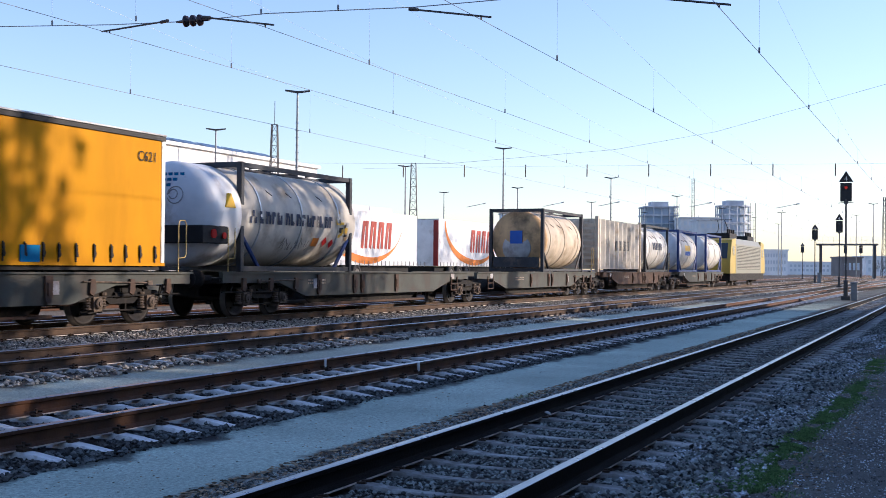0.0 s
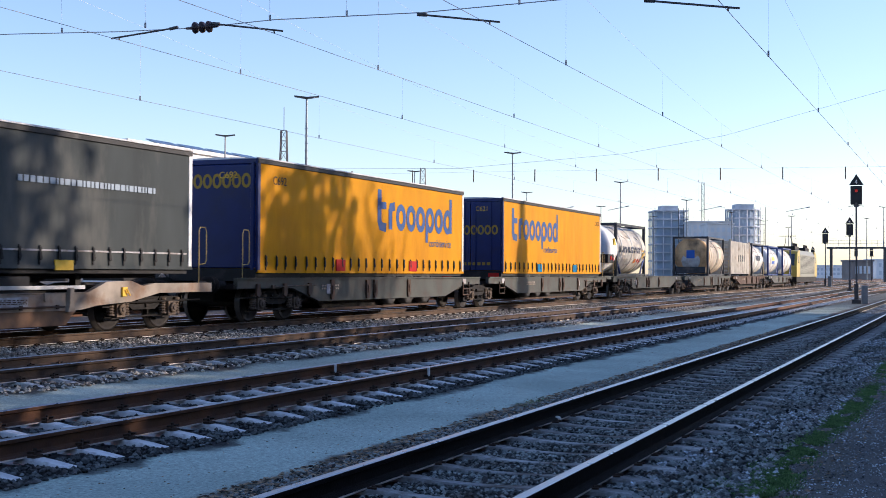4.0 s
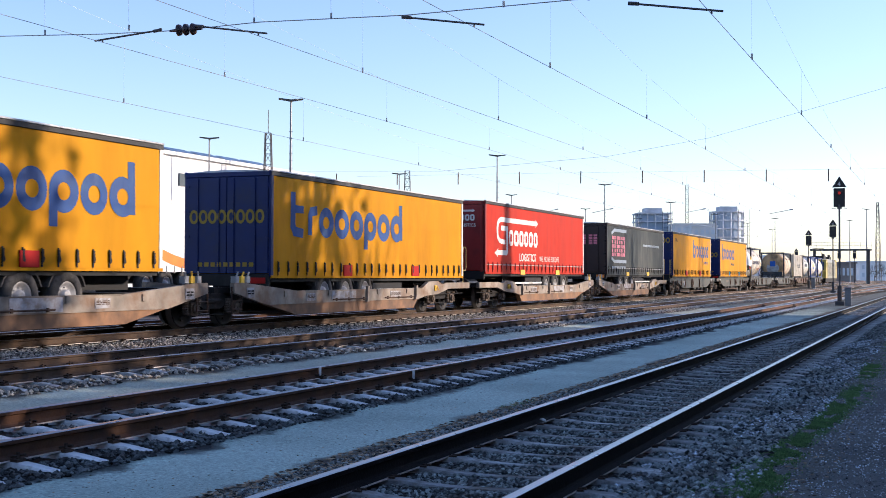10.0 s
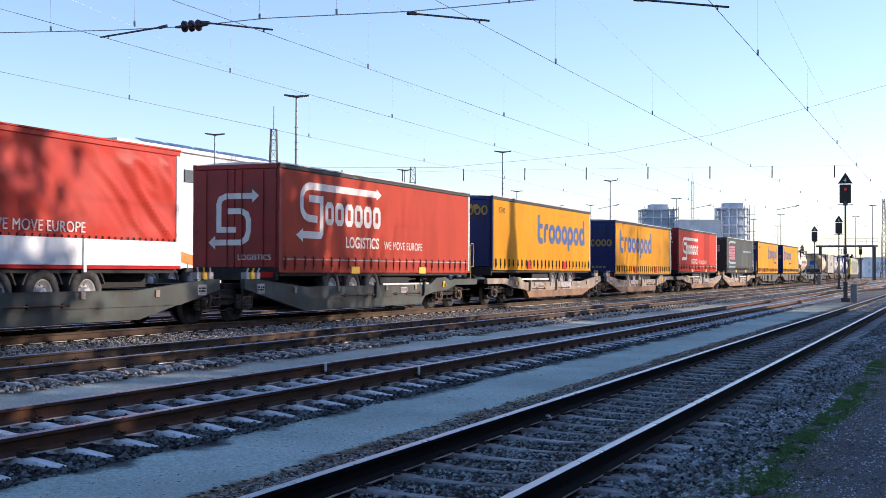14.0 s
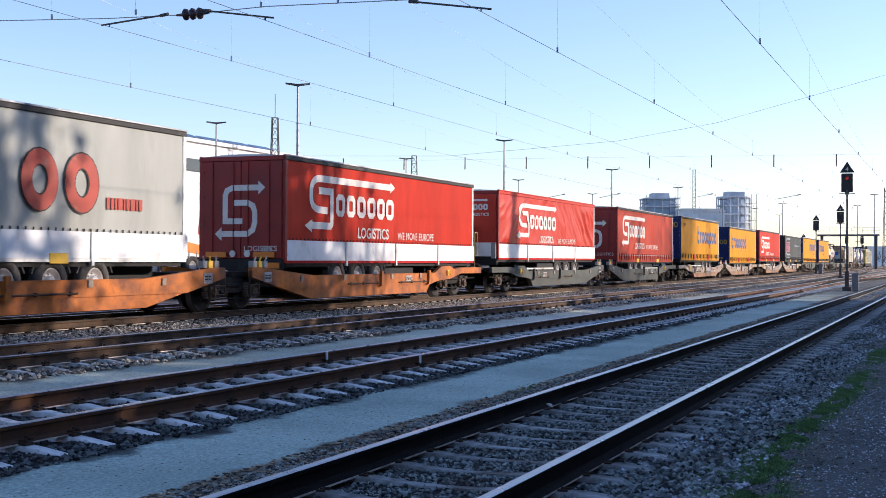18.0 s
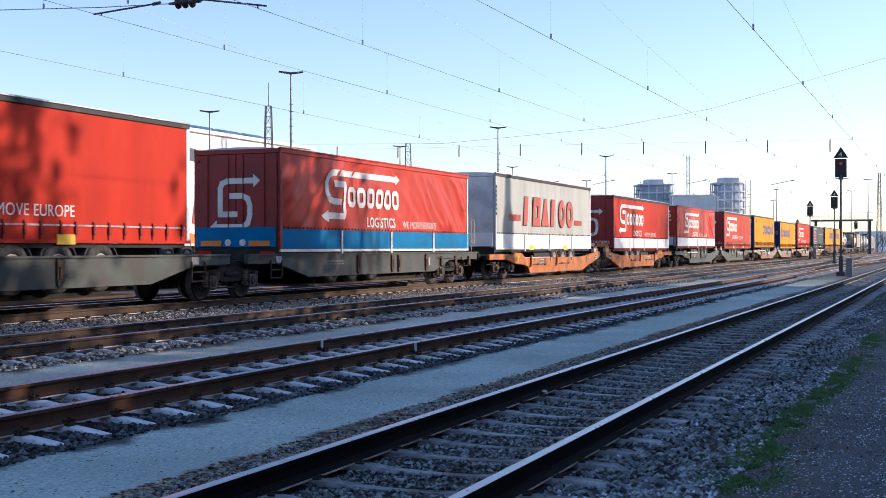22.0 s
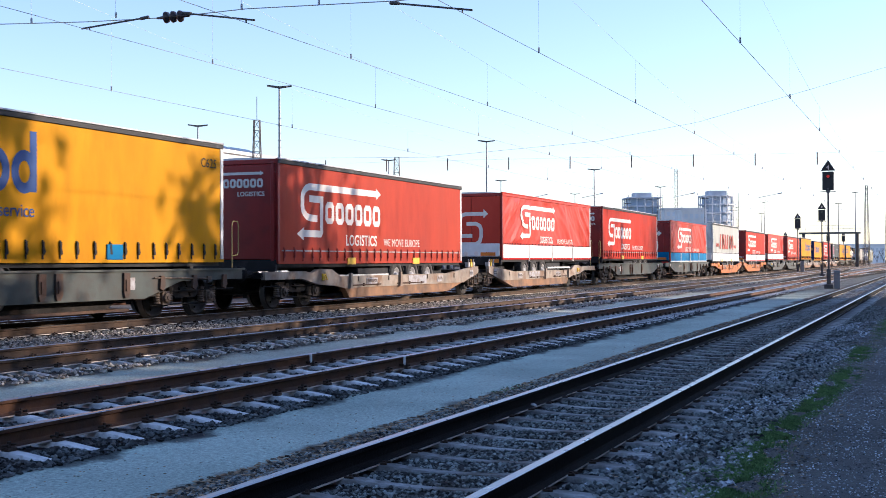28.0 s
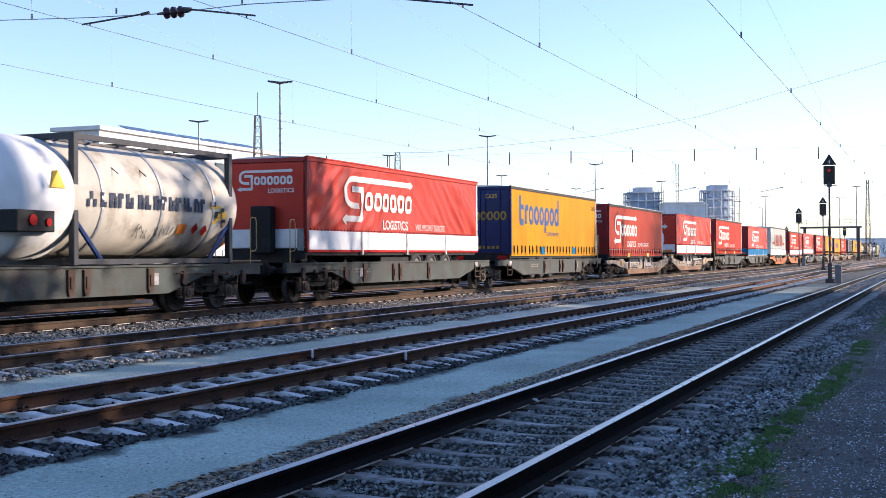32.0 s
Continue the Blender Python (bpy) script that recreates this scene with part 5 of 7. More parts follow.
def tank_container(s, label, shell, length=6.06, seed=0, z0=1.11, end=None, ribs=False):
    """A tank in a box frame, 2.44 m wide."""
    tk = thing("tank_container", label, "tank container", group="tank containers")
    hl, W2, H = length / 2, 1.22, 2.68
    steel = M["tank_blue" if seed in (5, 6) else "tank_frame"]
    for sx in (-1, 1):
        for sd in (-1, 1):
            bm = B()
            cbox(bm, sx * (hl - 0.08), sd * (W2 - 0.07), H / 2, 0.16, 0.14, H)
            part("corner_post", bm, steel, tk, "", 0.015)
        for zz in (0.08, H - 0.07):
            bm = B()
            cbox(bm, sx * (hl - 0.08), 0, zz, 0.13, 2 * W2 - 0.2, 0.13)
            part("end_beam", bm, steel, tk)
        for sd in (-1, 1):
            bm = B()
            tube(bm, (sx * (hl - 0.1), sd * (W2 - 0.08), 0.95), (sx * (hl - 1.0), sd * (W2 - 0.08), 0.08), 0.055, 6)
            part("brace", bm, M["tank_blue"] if seed == 1 else steel, tk)
    for sd in (-1, 1):
        for zz in (0.08, H - 0.07):
            bm = B()
            cbox(bm, 0, sd * (W2 - 0.07), zz, length - 0.3, 0.09, 0.11)
            part("side_beam", bm, steel, tk)
    R = 1.25
    zc = 0.12 + R
    bm = B()
    ra, rb = (-hl - 1.55, hl + 0.55) if seed == 1 else (-hl + 0.02, hl - 0.02)
    prof = [(0.0001, ra)]
    for k in range(1, 9):
        a = k / 8 * math.pi / 2
        prof.append((R * math.sin(a), ra + 0.45 - 0.45 * math.cos(a)))
    cap = list(prof)
    for k in range(8, 0, -1):
        a = k / 8 * math.pi / 2
        prof.append((R * math.sin(a), rb - 0.45 + 0.45 * math.cos(a)))
    prof.append((0.0001, rb))
    lathe(bm, prof, (0, 0, zc), "x", 40)
    sh = part("tank_shell", bm, M[shell], tk)
    bm = B()
    lathe(bm, [(r + 0.006, h - 0.006) for r, h in cap] + ([(R + 0.006, -hl - 0.02)] if seed == 1 else []), (0, 0, zc), "x", 40)
    part("end_dome", bm, M["tank_brown" if seed == 2 else "white"], tk)
    for x in (-hl + 0.9, 0.0, hl - 0.9):
        bm = B()
        lathe(bm, [(R - 0.01, x - 0.035), (R + 0.022, x - 0.035), (R + 0.022, x + 0.035), (R - 0.01, x + 0.035)], (0, 0, zc), "x", 40, False)
        part("shell_band", bm, M["alu" if seed == 1 else shell], sh)
    if seed == 2:
        bm = B()
        lathe(bm, [(0.02, ra - 0.02), (0.62, ra + 0.03), (0.64, ra + 0.07)], (0, 0, zc - 0.35), "x", 20)
        part("faded_patch", bm, M["mudguard"], tk)
        bm = B()
        box(bm, ra - 0.1, -1.0, 0.18, ra + 0.1, 1.0, 0.62)
        part("catch_tray", bm, steel, tk)
    bm = B()
    box(bm, -hl + 0.4, -0.35, H - 0.10, hl - 0.4, 0.35, H - 0.05)
    for k in range(3):
        tube(bm, (-1.5 + k * 1.5, 0, H - 0.2), (-1.5 + k * 1.5, 0, H + 0.02), 0.25, 16)
    part("walkway", bm, steel, tk)
    for x in (-0.6, -1.6, 1.1):
        bm = B()
        path_tube(bm, [(x, -0.5, H - 0.2), (x + 0.05, -1.0, H - 0.6), (x, -R * 0.98 - 0.02, zc + 0.55)], 0.012, 5)
        part("hose", bm, M["chassis"], tk)
    y = -R - 0.03

    def curved(z):
        return -math.sqrt(max(0, (R + 0.015) ** 2 - (z - zc) ** 2))
    def patch(name, x, z, w, h, material, lift=0.006, lean=0.0):
        """A flat label that follows the shell's curve."""
        bm = B()
        rows = [[bm.verts.new((x + q * w + lean * f, curved(z + h * f) - lift, z + h * f)) for q in (0, 1)] for f in (0, 0.5, 1)]
        for p, q in zip(rows, rows[1:]):
            bm.faces.new((p[0], p[1], q[1], q[0]))
        return part(name, bm, M[material], tk)

    if seed == 1:
        # the owner's sign: a three-armed mark and a row of bold blocks
        rnd = random.Random(4)
        for k in range(3):
            patch("sign_mark", -2.66 + 0.11 * k, zc - 0.17 + (0.16 if k == 1 else 0.0), 0.09, 0.16, "sign_navy")
        x = -2.2
        for k, ww in enumerate((0.24, 0.26, 0.22, 0.25, 0.14, 0.22, 0.25, 0.25, 0.24, 0.22, 0.25, 0.09, 0.25, 0.21, 0.24)):
            if k == 4:
                x += 0.13
                continue
            patch("sign_block", x, zc - 0.17, ww * 0.42, 0.31, "sign_navy")
            patch("sign_block", x + ww * 0.40, zc + (0.03 if k % 3 else -0.17), ww * 0.36, 0.11, "sign_navy", 0.007)
            if k % 2:
                patch("sign_block", x + ww * 0.62, zc - 0.17, ww * 0.36, 0.24, "sign_navy", 0.008)
            x += ww + 0.05
        patch("hazard_placard", 0.75, zc - 0.68, 0.34, 0.22, "orange_paint")
        for k in range(2):
            bm = B()
            x, z = 1.45 + k * 0.42, zc - 0.55 - k * 0.04
            c = [(x, z - 0.14), (x + 0.14, z), (x, z + 0.14), (x - 0.14, z)]
            bm.faces.new([bm.verts.new((px, curved(pz) - 0.008, pz)) for px, pz in c])
            part("hazard_diamond", bm, M["red_paint"], tk)
        for k in range(16):      # small data labels, stains and scrawls
            patch("data_label", 1.95 + rnd.random() * 0.75, zc - 0.5 + rnd.random() * 0.8, rnd.uniform(0.08, 0.24), rnd.uniform(0.06, 0.16), rnd.choice(("yellow_paint", "black_paint", "tank_brown", "mudguard", "black_paint")), 0.007 + k * 0.0008)
        for k in range(18):
            patch("scrawl", -0.9 + k * 0.085 + rnd.uniform(-0.03, 0.03), zc - 0.82 + rnd.random() * 0.18, 0.025, rnd.uniform(0.08, 0.2), "black_paint", 0.006 + k * 0.0005, rnd.uniform(-0.12, 0.12))
        # the white end: warning triangle, stencilled rows, smeared rings and a dark valve recess
        bm = B()
        prism(bm, [(-3.80, zc + 0.16), (-3.36, zc + 0.16), (-3.58, zc + 0.50)], "y", -R - 0.03, -R + 0.12)
        part("warning_triangle", bm, M["yellow_paint"], tk)
        for r_ in range(3):
            for k in range(5 - r_):
                bm = B()
                y0 = 0.35 + k * 0.15 - 0.5
                z = zc + 0.92 - r_ * 0.13
                xx = ra + 0.45 - 0.45 * math.sqrt(max(0, 1 - ((z - zc) ** 2 + y0 ** 2) / R ** 2)) - 0.012
                cbox(bm, xx, -y0, z, 0.02, 0.11, 0.07)
                part("stencil_bar", bm, M["band_blue"], tk)
        for k, (y0, z0_, rr) in enumerate(((-0.35, 0.42, 0.20), (-0.30, 0.44, 0.11), (0.1, 0.30, 0.13))):
            bm = B()
            ring = [(y0 + math.cos(q * math.tau / 18) * rr, z0_ + math.sin(q * math.tau / 18) * rr) for q in range(18)]
            on = [Vector((ra + 0.45 - 0.45 * math.sqrt(max(0, 1 - (yy * yy + zz * zz) / R ** 2)) - 0.016, yy, zc + zz)) for yy, zz in ring]
            path_tube(bm, on, 0.014, 5)
            part("smeared_ring", bm, M["mudguard"], tk)
        bm = B()
        cbox(bm, ra + 0.42, -0.55, zc - 0.50, 1.10, 1.36, 0.42)
        vb = part("valve_recess", bm, M["chassis"], tk, "dark valve recess", 0.02)
        bm = B()
        tube(bm, (ra + 0.3, -1.24, zc - 0.48), (ra + 0.3, -1.27, zc - 0.48), 0.11, 12)
        tube(bm, (ra + 0.75, -1.24, zc - 0.52), (ra + 0.75, -1.27, zc - 0.52), 0.08, 12)
        part("valve", bm, M["red_paint"], vb)
        for k in range(6):      # hoops that carry the walkway
            bm = B()
            x = -hl + 0.5 + k * (length - 1.0) / 5
            path_tube(bm, [(x, -W2 + 0.06, H - 0.1), (x + 0.12, -0.75, H - 0.02), (x + 0.2, -0.4, H - 0.04)], 0.022, 5)
            part("walkway_hoop", bm, steel, tk)
    if seed == 5:
        patch("painted_band", -1.2, zc + 0.0, 1.6, 0.34, "yellow_paint")
        patch("painted_band", -1.2, zc - 0.30, 1.6, 0.24, "blue_paint")
    if seed == 4:
        for k in range(6):
            patch("sign_block", -1.4 + k * 0.42, zc - 0.1, 0.27, 0.42, "sign_navy")
    if end:
        bm = B()
        cbox(bm, ra - 0.005, 0.0, zc + 0.1, 0.03, 0.55, 0.55)
        part("placard", bm, M[end], tk, "blue placard")
    MOVERS.append((tk, s, YD, ZD + z0))
    return tk


def bulk_container(s, z0=1.11):
    bk = thing("bulk_container", "ribbed cream bulk container with dark lettering blocks", "container")
    hl, H = 4.55, 2.72
    bm = B()
    n = 60
    ring = []
    for i in range(n + 1):
        x = -hl + 0.1 + (2 * hl - 0.2) * i / n
        o = (-0.02, 0.08, 0.19, 0.19, 0.08, -0.02)[i % 6]
        ring.append([bm.verts.new((x, y * (1.04 + o), z)) for y, z in ((-1, 0.15), (-1, H - 0.12), (1, H - 0.12), (1, 0.15))])
    for a, b in zip(ring, ring[1:]):
        for j in range(4):
            bm.faces.new((a[j], b[j], b[(j + 1) % 4], a[(j + 1) % 4]))
    bm.faces.new(ring[0])
    bm.faces.new(ring[-1][::-1])
    part("body", bm, M["tank_cream"], bk)
    for sx in (-1, 1):
        for sd in (-1, 1):
            bm = B()
            cbox(bm, sx * (hl - 0.08), sd * 1.15, H / 2, 0.16, 0.15, H)
            part("corner_post", bm, M["tank_beige"], bk)
        for k in range(8):
            bm = B()
            cbox(bm, sx * (hl - 0.05), 0, 0.25 + k * 0.29, 0.05, 2.1, 0.16)
            part("end_slat", bm, M["tank_beige"], bk)
    for k in range(7):
        plate(bk, -0.8 + k * 0.42, 1.35, 0.30, 0.5, 1.20, M["black_paint"], "painted_sign")
    MOVERS.append((bk, s, YD, ZD + z0))


def locomotive(s):
    lo = thing("electric_locomotive", "yellow and silver electric locomotive with raised pantograph", "locomotive")
    hl = 9.4
    prof = [(-1.48, 1.0), (-1.48, 3.3), (-1.25, 3.75), (1.25, 3.75), (1.48, 3.3), (1.48, 1.0)]
    bm = B()
    prism(bm, prof, "x", -hl + 2.6, hl - 2.6)
    part("body", bm, M["loco_grey"], lo)
    for d in (-1, 1):
        bm = B()
        xa, xb, xc = d * (hl - 2.6), d * hl, d * (hl - 0.7)
        prism(bm, [(xa, 1.0), (xb, 1.0), (xb, 2.0), (xc, 3.6), (xa, 3.75)], "y", -1.46, 1.46)
        cab = part("cab", bm, M["loco_yellow"], lo)
        for sd in (-1, 1):
            bm = B()
            cbox(bm, d * (hl - 1.5), sd * 1.465, 2.75, 0.8, 0.02, 0.7)
            part("side_window", bm, M["glass"], cab)
        bm = B()
        prism(bm, [(d * (hl - 0.02), 2.15), (d * (hl - 0.55), 3.35), (d * (hl - 0.57), 3.35), (d * (hl - 0.05), 2.15)], "y", -1.2, 1.2)
        part("windscreen", bm, M["glass"], cab)
    # dark strips on the ribbed side: shade of its grooves put into colour
    for k in range(16):
        bm = B()
        cbox(bm, 0, -1.48, 1.35 + k * 0.12, 12.5, 0.02, 0.035)
        part("groove_shade_strip", bm, M["chassis"], lo)
    bm = B()
    box(bm, -hl + 0.3, -1.4, 0.45, hl - 0.3, 1.4, 1.0)
    part("underframe", bm, M["iron"], lo)
    for x in (-4.6, 4.6):
        bm = B()
        cbox(bm, x, 0, 3.95, 3.4, 1.8, 0.45)
        for k in range(4):
            tube(bm, (x - 1.4 + k * 0.9, -0.7, 4.1), (x - 1.4 + k * 0.9, -0.7, 4.5), 0.08, 8)
        part("roof_equipment", bm, M["chassis"], lo)
    bm = B()
    for sd in (-0.45, 0.45):
        path_tube(bm, [(-5.2, sd, 3.95), (-3.9, sd * 0.8, 4.6), (-5.0, sd * 0.6, 5.25)], 0.03, 6)
    tube(bm, (-5.0, -0.85, 5.27), (-5.0, 0.85, 5.27), 0.03, 6)
    part("pantograph", bm, M["chassis"], lo)
    for x in (-5.2, 5.2):
        add_bogie(lo, x)
    MOVERS.append((lo, s, YD, ZD))


# ---- the train, from the front ----
K = 1.0098        # places along the train, in metres
SHIFT = 6.47
locomotive(111.6 * K)
W_FLAT = "grey flat-sided pocket wagon with rusty brackets, carrying a load"
W_POCK = "low pocket wagon with dirty brown lower sides and pale upper sides"
wagon("flat", 92.2 * K, 1, 101, W_FLAT, "wagon_grey")
wagon("flat", 73.8 * K, 1, 102, "brown container wagon under tank containers", "iron_rust")
wagon("flat", 56.45 * K, 1, 103, W_FLAT, "wagon_grey")
wagon("flat", 39.5 * K, -1, 104, "grey flat-sided wagon, partly empty", "wagon_grey")
tank_container(96.7 * K, "white tank container in a dark frame", "tank_white", seed=6)
tank_container(87.3 * K, "white tank container with a yellow placard", "tank_white", seed=5, end="yellow_paint")
tank_container(78.2 * K, "cream tank container with stained shell", "tank_white", seed=4)
bulk_container(69.57 * K)
tank_container(59.44 * K, "beige tank container with a blue placard on its end", "tank_beige", seed=2, end="blue_paint")
tank_container(35.45 * K, "stained white tank container with dark block lettering", "tank_cream", seed=1)
Y_, R_ = "yellow tarpaulin semi-trailer with blue round-shaped sign and shade-darkened blue doors", "red tarpaulin semi-trailer with white arrow sign"
UNITS = [
    # centre, style, seed, code, logo span, wagon kind, colour, lower colour, label
    (22.47, "yellow", 1, "C621", (0.069, 0.508), "flat", "wagon_grey", None, Y_),
    (5.05, "yellow", 2, "C692", (0.492, 0.925), "flat", "wagon_grey", None, Y_),
    (-11.22, "grey", 3, "", (0.07, 0.30), "pocket", "wagon_white", "wagon_brown", "dark grey tarpaulin semi-trailer with pink tiled sign"),
    (-29.05, "red", 4, "", (0.08, 0.476), "pocket", "wagon_white", "wagon_brown", R_),
    (-44.83, "yellow", 5, "", (0.064, 0.613), "pocket", "wagon_white", "wagon_brown", "yellow tarpaulin semi-trailer with a large blue sign"),
    (-63.0, "yellow", 6, "C740", (0.394, 0.93), "pocket", "wagon_white", "wagon_brown", "yellow tarpaulin semi-trailer with a large blue sign near its front"),
    (-78.85, "red_faded", 7, "", (0.07, 0.454), "pocket", "wagon_green", "wagon_green", "faded red tarpaulin semi-trailer with white arrow sign"),
    (-96.72, "red_white", 8, "", (0.157, 0.548), "pocket", "wagon_green", "wagon_green", "red semi-trailer with wrinkled sheet and white drop sides"),
    (-112.82, "red_white", 9, "", (0.08, 0.50), "pocket", "wagon_orange", "wagon_orange", "red semi-trailer with white drop sides and arrow sign"),
    (-130.73, "white", 10, "", (0.33, 0.85), "pocket", "wagon_orange", "wagon_orange", "greyish white semi-trailer with faded red block sign"),
    (-147.12, "red_blue", 11, "", (0.17, 0.56), "flat", "wagon_green", None, "red semi-trailer with light blue drop sides"),
    (-164.7, "red", 12, "", (0.08, 0.48), "flat", "wagon_green", None, "bright red tarpaulin semi-trailer with white arrow sign"),
    (-180.62, "red_white", 13, "", (0.157, 0.548), "pocket", "wagon_white", "wagon_brown", "red semi-trailer with wrinkled sheet and white drop sides"),
    (-198.62, "red_faded", 14, "", (0.08, 0.48), "pocket", "wagon_white", "wagon_brown", R_),
    (-214.75, "yellow", 15, "C625", (0.074, 0.51), "flat", "wagon_green", None, Y_),
    (-232.14, "red_white", 16, "", (0.157, 0.548), "flat", "wagon_green", None, "red semi-trailer with wrinkled sheet and white drop sides"),
]
HEIGHTS = [(4.08, 1.25), (4.05, 1.24), (3.95, 1.31), (4.06, 1.33), (3.92, 1.18), (4.11, 1.33), (4.03, 1.23), (3.92, 1.3), (3.96, 1.17), (4.12, 1.2), (3.85, 1.17), (4.07, 1.37), (3.98, 1.33), (3.97, 1.22), (4.1, 1.27), (4.02, 1.41)]      # roof and sheet edge over the rail
ENDS = [30.8, 13.79, -3.08, -20.2, -36.9, -53.95, -70.9, -87.8, -104.8, -121.75, -138.9, -155.9, -172.65, -189.6, -206.7, -223.4, -240.8]
for i, (c, style, seed, code, logo, kind, colour, lower, label) in enumerate(UNITS):
    semi_trailer(c * K, style, *HEIGHTS[i], seed=seed, code=code, logo=logo, label=label, straps="strap" if style in ("yellow", "grey") else "strap_red")
    wagon(kind, (ENDS[i] + ENDS[i + 1]) / 2 * K, 1 if i % 2 == 0 else -1, seed, W_FLAT if kind == "flat" else W_POCK.replace("brown lower sides and pale upper", "orange" if colour == "wagon_orange" else "green-grey") if colour in ("wagon_orange", "wagon_green") else W_POCK, colour, lower)
wagon("flat", -249.3 * K, 1, 117, W_FLAT, "wagon_green")
tank_container(-245.6 * K, "stained white tank container with dark block lettering", "tank_cream", seed=1)

# ---- unseen trees behind the camera, added to throw the long shade ----


def clump_mesh(name, count, shape, seed, size, material):
    """A crown of many small leaf clumps in an uneven outline with gaps."""
    rng = np.random.default_rng(seed)
    pts = shape(rng, count)
    n = len(pts)
    s = size * (0.5 + rng.random(n))
    a, b = rng.normal(size=(n, 3)), rng.normal(size=(n, 3))
    a /= np.linalg.norm(a, axis=1)[:, None]
    b -= a * (a * b).sum(1)[:, None]
    b /= np.linalg.norm(b, axis=1)[:, None]
    v = np.stack([pts + a * s[:, None], pts + b * s[:, None] * 0.7, pts - a * s[:, None] * 0.9, pts - b * s[:, None] * 0.6], 1).reshape(-1, 3)
    f = [(4 * i, 4 * i + 1, 4 * i + 2, 4 * i + 3) for i in range(n)]
    me = bpy.data.meshes.new(name)
    me.from_pydata(v.tolist(), [], f)
    me.materials.append(material)
    return me


def limbs(bm, p, d, length, r, depth, rnd, spread=0.6):
    q = p + d * length
    tube(bm, p, q, r, 6, r * 0.65)
    if depth == 0:
        return
    for k in range(3):
        nd = (d + Vector((rnd.uniform(-1, 1), rnd.uniform(-1, 1), rnd.uniform(-0.2, 0.7))) * spread).normalized()
        limbs(bm, p + d * length * rnd.uniform(0.6, 1.0), nd, length * rnd.uniform(0.6, 0.8), r * 0.6, depth - 1, rnd, spread)


def tree(name, label, m, height, seed, crown=None, depth=3, spread=0.6):
    t = thing(name, label, "tree", m)
    bm = B()
    rnd = random.Random(seed)
    limbs(bm, Vector((0, 0, -0.4)), Vector((0, 0, 1)), height * 0.36, height * 0.018, depth, rnd, spread)
    part("trunk", bm, M["bark"], t)
    if crown:
        ob = new("crown", crown)
        ob.parent = t
    return t


def blob(cz, rx, rz, lumps):
    def shape(rng, count):
        c = rng.normal(size=(lumps, 3)) * (rx * 0.55, rx * 0.55, rz * 0.5) + (0, 0, cz)
        k = rng.integers(0, lumps, count)
        return c[k] + rng.normal(size=(count, 3)) * (rx * 0.22, rx * 0.22, rz * 0.17)
    return shape


def cone(z0, z1, r):
    def shape(rng, count):
        h = rng.random(count) ** 0.8
        a = rng.random(count) * math.tau
        rr = r * (1 - h) * np.sqrt(rng.random(count)) * (0.8 + 0.3 * np.sin(h * 40))
        return np.stack([np.cos(a) * rr, np.sin(a) * rr, z0 + (z1 - z0) * h], 1)
    return shape


SHADE_SHRUB = clump_mesh("shade_shrub_crown", 2600, lambda rng, n: np.stack([rng.normal(size=n) * 1.5, rng.normal(size=n) * 1.0, 8.0 * rng.random(n) ** 0.8 - 0.3], 1), 21, 0.34, M["leaf"])
LOOSE = clump_mesh("loose_crown", 4600, blob(10.5, 4.6, 5.2, 26), 22, 0.17, M["leaf"])
LOOSE_B = clump_mesh("loose_crown_b", 4000, blob(10.0, 4.2, 5.0, 22), 23, 0.17, M["leaf"])
FIR = clump_mesh("fir_crown", 1700, cone(1.5, 13.2, 2.6), 24, 0.26, M["leaf"])
# unseen shrub row, added to keep the near tracks in shade
for i in range(28):
    x = -24 + i * 3.1
    low = 18 < x < 31
    t = tree("shade_shrub", "unseen dense shrub tree, added in a row to shade the near tracks", pose(x, -10 + 1.2 * math.sin(i * 1.7), -0.3, 0, 0, i * 77), 4, 30 + i, SHADE_SHRUB, 1)
    t.scale = (1, 1, 0.72 + 0.05 * math.sin(i * 2.3) if low else (1.0 if x < 34 else 0.80) + 0.10 * math.sin(i * 1.3))
for i, (x, y, h) in enumerate(((18, -13, 13), (24.5, -12, 13), (30, -13.5, 13), (11, -13, 13), (81, -13, 13), (96, -12.5, 13))):
    tree("broad_tree", "unseen tall thinly leaved tree, added for dappled shade", pose(x, y, -0.3, 0, 0, i * 63), h, 60 + i, LOOSE if i % 2 else LOOSE_B, 3)
tree("fir_tree", "tall narrow fir tree behind the added shrub row", pose(63.5, -11.5, -0.3), 9, 70, FIR, 1)
tree("bare_tree", "bare winter tree with fine branches", pose(49.5, -11, -0.3), 13.5, 71, None, 5, 0.55)
# unseen dense crowns, added to shade stretches of the train
DENSE = clump_mesh("dense_crown", 3700, blob(9.2, 2.5, 5.6, 30), 25, 0.24, M["leaf"])
tree("shade_tree", "unseen tall tree with a dense dark crown, added for its shade", pose(45.6, -12, -0.3), 11, 75, DENSE, 2)
t = tree("shade_tree", "unseen slender tree with a dense crown, added for its shade", pose(35.0, -12.5, -0.3, 0, 0, 50), 11, 76, DENSE, 2)
t.scale = (0.75, 0.75, 1.0)
tree("bare_tree", "bare winter tree with fine branches", pose(39.5, -12, -0.3), 12.5, 77, None, 5, 0.6)

# ---- overhead line ----
WIRES = [(3.379, 5.488), (7.323, 5.562), (11.462, 5.703), (14.847, 5.81), (17.531, 5.353)]
SPAN_X = [19.6, 89.0, 158.0, 228.0]


